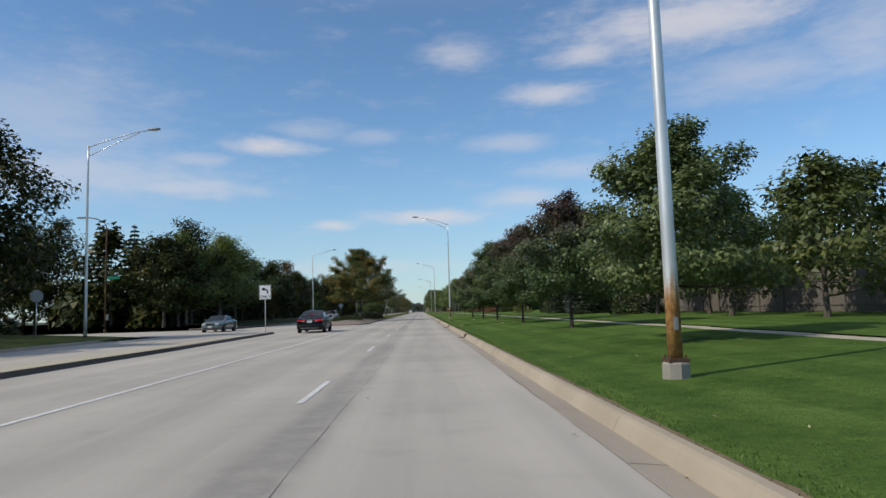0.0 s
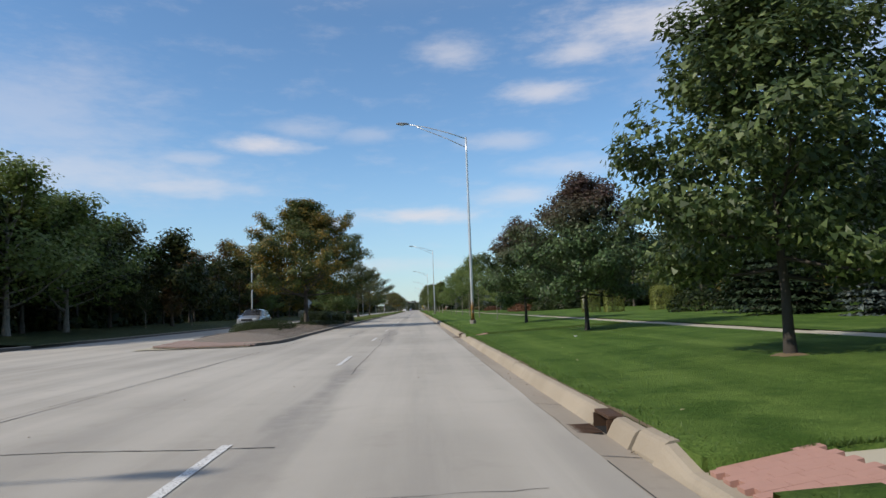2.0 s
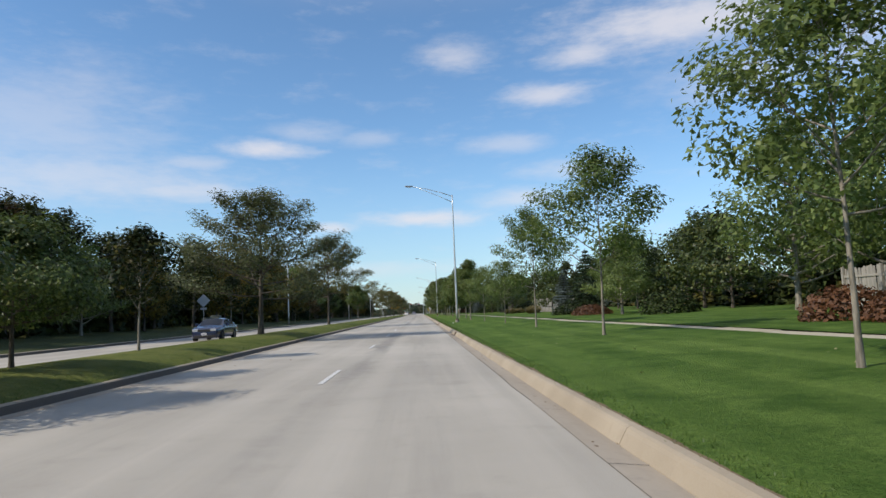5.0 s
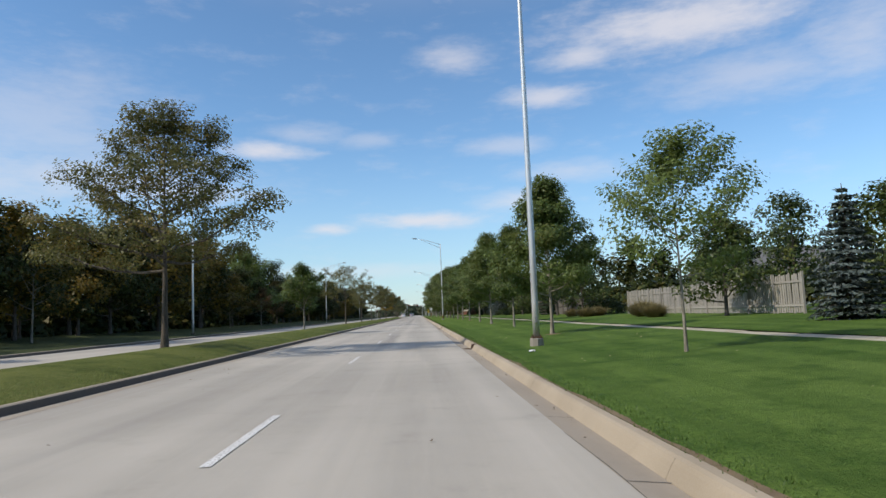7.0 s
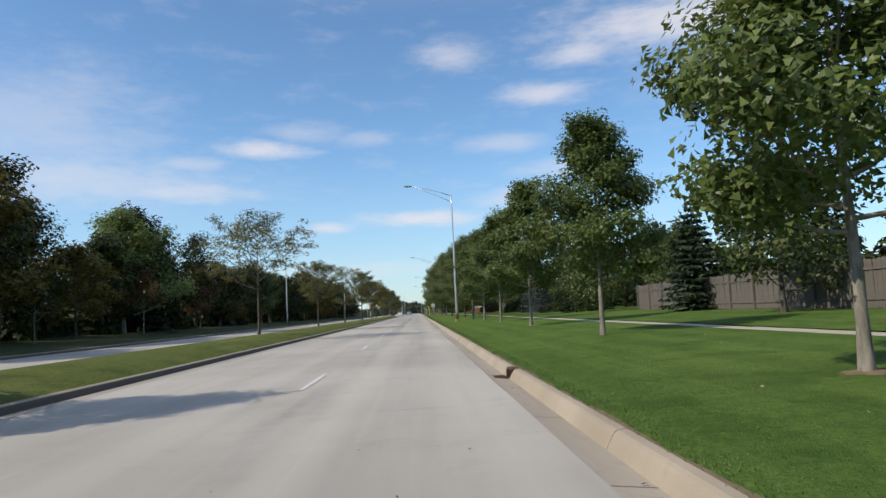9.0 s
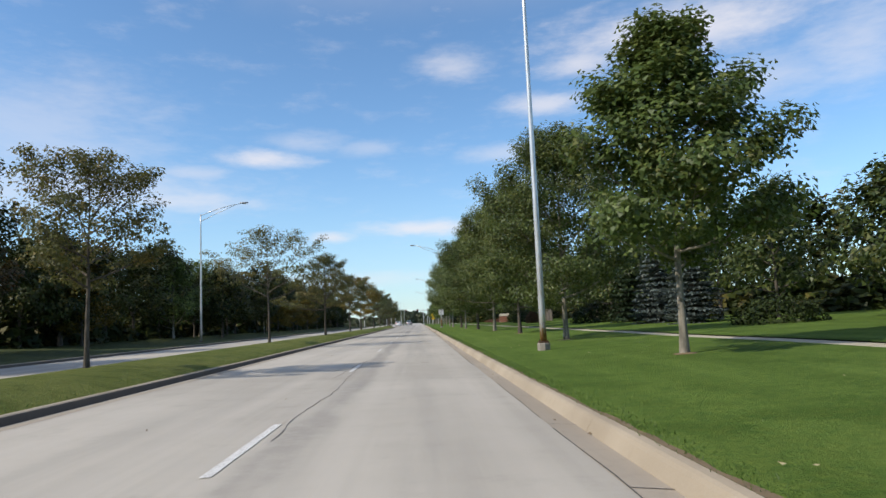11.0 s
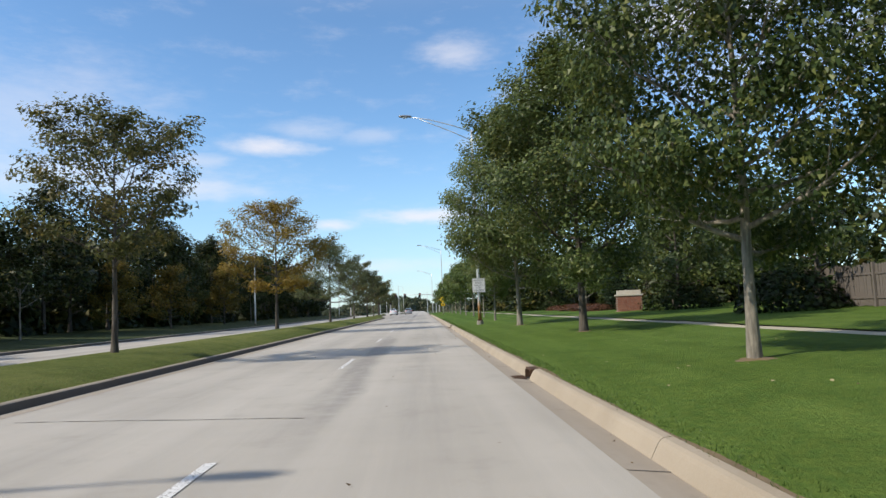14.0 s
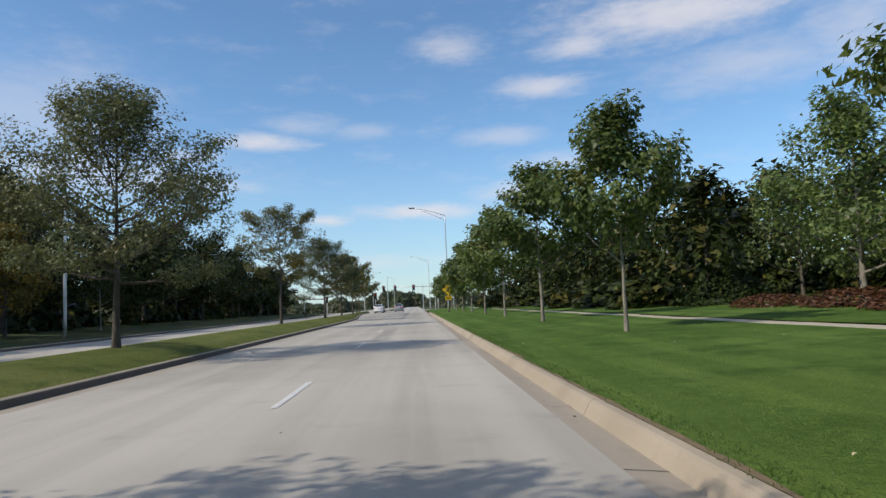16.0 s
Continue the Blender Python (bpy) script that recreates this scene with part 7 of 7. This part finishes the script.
def house(x, y, turn, w, d, eaves, ridge, text):
    h = thing("house", text, "house", "houses behind the yards", at=(x, y, lawn_z(min(x, 34), y) - 0.1), turn=turn)
    bm = bmesh.new()
    ring = [(-w / 2, 0), (w / 2, 0), (w / 2, eaves), (0, ridge), (-w / 2, eaves)]
    a = [bm.verts.new((px, -d / 2, pz)) for px, pz in ring]
    b = [bm.verts.new((px, d / 2, pz)) for px, pz in ring]
    bm.faces.new(a), bm.faces.new(b[::-1])
    for k in range(5):
        bm.faces.new((a[(k + 1) % 5], a[k], b[k], b[(k + 1) % 5]))
    bmesh.ops.recalc_face_normals(bm, faces=bm.faces)
    part("wall", bm, M_SIDING, h)
    for sd in (1, -1):
        g = bmesh.new()
        s = (ridge - eaves) / (w / 2)
        pts = [(sd * (w / 2 + 0.5), eaves - 0.5 * s + 0.02), (0, ridge + 0.02), (0, ridge + 0.17), (sd * (w / 2 + 0.5), eaves - 0.5 * s + 0.17)]
        a = [g.verts.new((px, -d / 2 - 0.4, pz)) for px, pz in pts]
        b = [g.verts.new((px, d / 2 + 0.4, pz)) for px, pz in pts]
        g.faces.new(a), g.faces.new(b[::-1])
        for k in range(4):
            g.faces.new((a[(k + 1) % 4], a[k], b[k], b[(k + 1) % 4]))
        bmesh.ops.recalc_face_normals(g, faces=g.faces)
        part("roof", g, M_SHINGLE, h, "grey shingle roof slope")
    for px in (-w / 4, w / 4):
        for pz in (1.0, 3.6):
            if pz + 1.3 > eaves:
                continue
            wn = part("window", box(bmesh.new(), px - 0.6, px + 0.6, -d / 2 - 0.05, -d / 2 + 0.02, pz, pz + 1.3, 0.01), M_WHITE, h)
            part("pane", box(bmesh.new(), px - 0.5, px + 0.5, -d / 2 - 0.06, -d / 2 - 0.045, pz + 0.1, pz + 1.2), M_GLASS, wn)
    for py in (-d / 4, d / 4):
        wn = part("window", box(bmesh.new(), -w / 2 - 0.05, -w / 2 + 0.02, py - 0.6, py + 0.6, 1.0, 2.3, 0.01), M_WHITE, h)
        part("pane", box(bmesh.new(), -w / 2 - 0.06, -w / 2 - 0.045, py - 0.5, py + 0.5, 1.1, 2.2), M_GLASS, wn)
    return h


house(31, 66, 0, 9, 11, 3.0, 5.6, "pale sided house with a grey shingle roof behind trees")
house(33, 212, 90, 11, 10, 2.9, 5.2, "low house with a grey shingle roof behind the fence")
house(33, 138, 0, 9, 12, 2.9, 5.0, "pale house with a grey roof behind shrubs")
house(-38, 462, 0, 9, 16, 3.0, 4.6, "low pale building beyond the woods")

# the planted bed of the median
for k, (x, y, sx, sy, sz) in enumerate([(-10.1, 83.6, 1.0, 0.8, 1.0), (-9.2, 82.6, 0.9, 0.75, 1.0), (-8.3, 82.3, 0.75, 0.7, 0.95), (-10.3, 88.5, 0.4, 0.45, 0.8)]):
    bush("juniper", x, y, median_z(x, y) - 0.05, "low spreading juniper in the mulch bed", sx, sy, sz, k * 0.7, "juniper", "junipers in the bed")
for k, (x, y, sx, sy, sz) in enumerate([(-9.7, 104.6, 0.85, 1.5, 1.02), (-8.4, 104.3, 0.62, 1.3, 0.92), (-7.6, 107.6, 0.66, 1.9, 0.92), (-9.0, 108.4, 0.85, 1.7, 1.0), (-7.4, 112.4, 0.62, 2.0, 0.72), (-7.7, 116.0, 0.66, 1.4, 0.6), (-9.2, 112.9, 0.8, 2.0, 0.78)]):
    bush("hedge", x, y, median_z(x, y) - 0.1, "dark clipped hedge block in the median bed", sx, sy, sz, 0.06 * k, "hedge", "median hedge")
for k in range(12):
    x, y = -9.8 + (k % 3) * 1.15 + rt.uniform(-0.3, 0.3), 93.5 + (k // 3) * 2.7 + rt.uniform(-0.5, 0.5)
    bush("sprig", x, y, median_z(x, y) - 0.06, "low green ground cover below the median tree", 0.62, 0.95, 0.36, k, "ground_cover", "ground cover plants")
for k in range(14):
    x, y = rt.uniform(-10.6, -6.8), rt.uniform(76, 104)
    bush("sprig", x, y, median_z(x, y) - 0.04, "small ragged plant in the mulch bed", 0.18, 0.18, 0.22, k, "bed_plant", "small bed plants")


# ---- kerb inlets ----
for y in INLETS:
    t = thing("storm_inlet", "rusty cast-iron storm inlet set into the kerb", "storm drain", "storm inlets", at=(KERB_R, y, 0.0))
    part("back_plate", box(bmesh.new(), 0.17, 0.215, -0.265, 0.265, -0.3, 0.14, 0.006), M_IRON, t)
    part("top_plate", box(bmesh.new(), 0.03, 0.165, -0.262, 0.262, 0.108, 0.142, 0.008), M_IRON, t)
    for sy in (-0.26, 0.236):
        part("cheek", box(bmesh.new(), 0.015, 0.165, sy, sy + 0.024, -0.1, 0.104), M_IRON, t)
    part("void", box(bmesh.new(), 0.02, 0.165, -0.23, 0.23, -0.06, -0.035), M_DARK, t)
    part("frame", box(bmesh.new(), -0.29, -0.02, -0.27, 0.27, -0.06, -0.022, 0.004), M_DARK, t)
    for k in range(7):
        yb = -0.225 + k * 0.075
        part("bar", box(bmesh.new(), -0.285, -0.025, yb - 0.016, yb + 0.016, -0.021, -0.006, 0.003), M_IRON, t)


# ---- ground cover ----
def blades(name, label, n, xr, yr, zf, mat, tall, seed, bias=1.0):
    rg = np.random.RandomState(seed)
    x = xr[0] + (xr[1] - xr[0]) * rg.uniform(0, 1, n) ** bias
    y = rg.uniform(yr[0], yr[1], n)
    z = np.array([zf(float(a), float(b)) for a, b in zip(x, y)]) - 0.01
    h = tall * rg.uniform(0.5, 1.3, n)
    a = rg.uniform(0, math.tau, n)
    w = 0.004 + 0.005 * rg.uniform(0, 1, n)
    lean = rg.normal(size=(n, 2)) * 0.5 * h[:, None]
    p = np.stack([x, y, z], 1)
    d = np.stack([np.cos(a) * w, np.sin(a) * w, np.zeros(n)], 1)
    tip = p + np.stack([lean[:, 0], lean[:, 1], h], 1)
    me = fast_mesh(name, np.stack([p - d, p + d, tip], 1).reshape(-1, 3), np.arange(3 * n).reshape(-1, 3), mat)
    return tagged(new(name, me), label, "grass", kind="stuff")


blades("kerb_grass", "ragged grass blades leaning over the kerb", 44000, (1.97, 2.3), (-6, 372), lambda x, y: lawn_z(x, y) - 0.2 * any(abs(y - r) < 0.6 for r in RAMPS), M_BLADE, 0.045, 3)
for r in RAMPS:
    for y in (r - 0.5, r + 0.44):
        blades("path_grass", "ragged grass leaning over a path's edge", 2600, (2.7, 8.2), (y, y + 0.06), lawn_z, M_BLADE, 0.06, int(y * 7))
blades("lawn_grass", "short mown grass blades near the kerb", 34000, (2.05, 3.2), (-2, 366), lambda x, y: lawn_z(x, y) - 0.2 * any(abs(y - r) < 0.55 for r in RAMPS), M_BLADE, 0.03, 4, 1.7)
blades("median_grass", "short grass blades on the median", 20000, (-7.4, -6.33), (113, 366), median_z, M_BLADE, 0.035, 5, 0.6)


def soil_edge():
    """A ragged strip of bare soil behind the kerb."""
    ys = steps(-10, 372, 0.35)
    v, f = [], []
    for k, y in enumerate(ys):
        w0 = 0.025 + 0.085 * max(0.0, noise2(0, y, 0.35) + 0.2) + 0.06 * noise2(5, y, 2.3)
        v += [(1.99, y, 0.145), (2.0 + max(0.02, w0), y, lawn_z(2.0 + max(0.02, w0), y) + 0.006)]
        if k and not any(r - 1.6 < y < r + 1.6 for r in RAMPS):
            f.append((2 * k - 2, 2 * k - 1, 2 * k + 1, 2 * k))
    return raw("soil_edge", v, f, M_SOIL)


structure("soil_edge", soil_edge(), "ragged strip of bare brown soil behind the kerb", "soil")
# fallen leaves and grit on road, gutter and lawn
bm = bmesh.new()
for k in range(430):
    if k < 170:
        x, y, z = rt.uniform(-5.9, 1.4), rt.uniform(2, 372), 0.012
    elif k < 400:
        x, y, z = rt.uniform(1.5, 1.79), rt.uniform(2, 372), -0.02
    else:
        x, y = rt.uniform(2.4, 8), rt.uniform(2, 372)
        z = lawn_z(x, y) + 0.03
    s, a = rt.uniform(0.014, 0.034), rt.uniform(0, 6.28)
    q = [(math.cos(a + b) * s * c, math.sin(a + b) * s * c, rt.uniform(0, 0.02)) for b, c in ((0, 1), (1.5, 0.6), (3.1, 1), (4.7, 0.6))]
    bm.faces.new([bm.verts.new((x + i, y + j, z + kz)) for i, j, kz in q])
tagged(link("fallen_leaves", bm, worn("dry_leaf", (0.07, 0.045, 0.025), (0.2, 0.14, 0.08), 20, 0.9, coords="pos")), "dry fallen leaves on road, gutter and lawn", "leaves", kind="stuff")
# pale leaves scattered on the lawn
bm = bmesh.new()
for k in range(420):
    x, y = 2.4 + 6.5 * rt.random() ** 1.4, rt.uniform(2, 372)
    s, a, z = rt.uniform(0.018, 0.04), rt.uniform(0, 6.28), lawn_z(x, y) + 0.02
    bm.faces.new([bm.verts.new((x + math.cos(a + b) * s * c, y + math.sin(a + b) * s * c, z + rt.uniform(0, 0.025))) for b, c in ((0, 1), (1.5, 0.55), (3.1, 1), (4.7, 0.55))])
tagged(link("pale_leaves", bm, worn("pale_dry_leaf", (0.26, 0.21, 0.1), (0.5, 0.44, 0.27), 20, 0.9, coords="pos")), "pale dry leaves scattered over the mown grass", "leaves", kind="stuff")
# scraps of litter on the lawn
for x, y, sx in ((2.93, 167.4, 0.11), (4.78, 62.7, 0.06), (5.2, 44.0, 0.07)):
    g = bmesh.new()
    bmesh.ops.create_icosphere(g, subdivisions=2, radius=1.0)
    for v in g.verts:
        v.co *= 0.8 + 0.45 * noise.noise(v.co * 2.1 + Vector((x, y, 0)))
        v.co = Vector((v.co.x * sx, v.co.y * sx * 0.7, max(0.0, v.co.z * sx * 0.35 + 0.02)))
    o = link("litter", g, M_WHITE)
    o.location = (x, y, lawn_z(x, y) + 0.002)
    tagged(o, "crumpled white scrap of litter on the grass", "litter", "litter on the lawn")
# mulch rings under the nearer street trees
for yy, key, H in ROW:
    if key in ("elm_a", "elm_b", "pear_a", "maple_a", "maple_b") and yy < 372:
        xx = tree_x(yy)
        g = bmesh.new()
        cen = g.verts.new((0, 0, 0.035))
        ring = []
        for k in range(22):
            a, q = k * math.tau / 22, 0.2 + 0.16 * rt.random()
            px, py = q * math.cos(a), q * math.sin(a)
            ring.append(g.verts.new((px, py, lawn_z(xx + px, yy + py) - lawn_z(xx, yy) - 0.004)))
        for k in range(22):
            g.faces.new((cen, ring[k], ring[(k + 1) % 22]))
        o = link("mulch_ring", g, M_SOIL)
        o.location = (xx, yy, lawn_z(xx, yy) + 0.006)
        tagged(o, "thin ring of bare soil round a tree's foot", "soil", "soil rings", "structure")
# mulch chips in the median bed
rg = np.random.RandomState(9)
n = 30000
x, y = rg.uniform(-10.7, -6.35, n), rg.uniform(75, 113, n)
pts = np.stack([x, y, np.array([median_z(float(a), float(b)) for a, b in zip(x, y)]) + 0.01], 1)
v, q = leaf_quads(pts, rg.normal(size=(n, 3)) * 0.5 + [0, 0, 1], 0.055, rg, 0.45)
tagged(new("mulch_chips", fast_mesh("mulch_chips", v, q, foliage("mulch_chip", (0.10, 0.075, 0.055), (0.2, 0.165, 0.13), (0.33, 0.29, 0.24), trans=0.02))), "weathered wood chips covering the median bed", "mulch", kind="stuff")
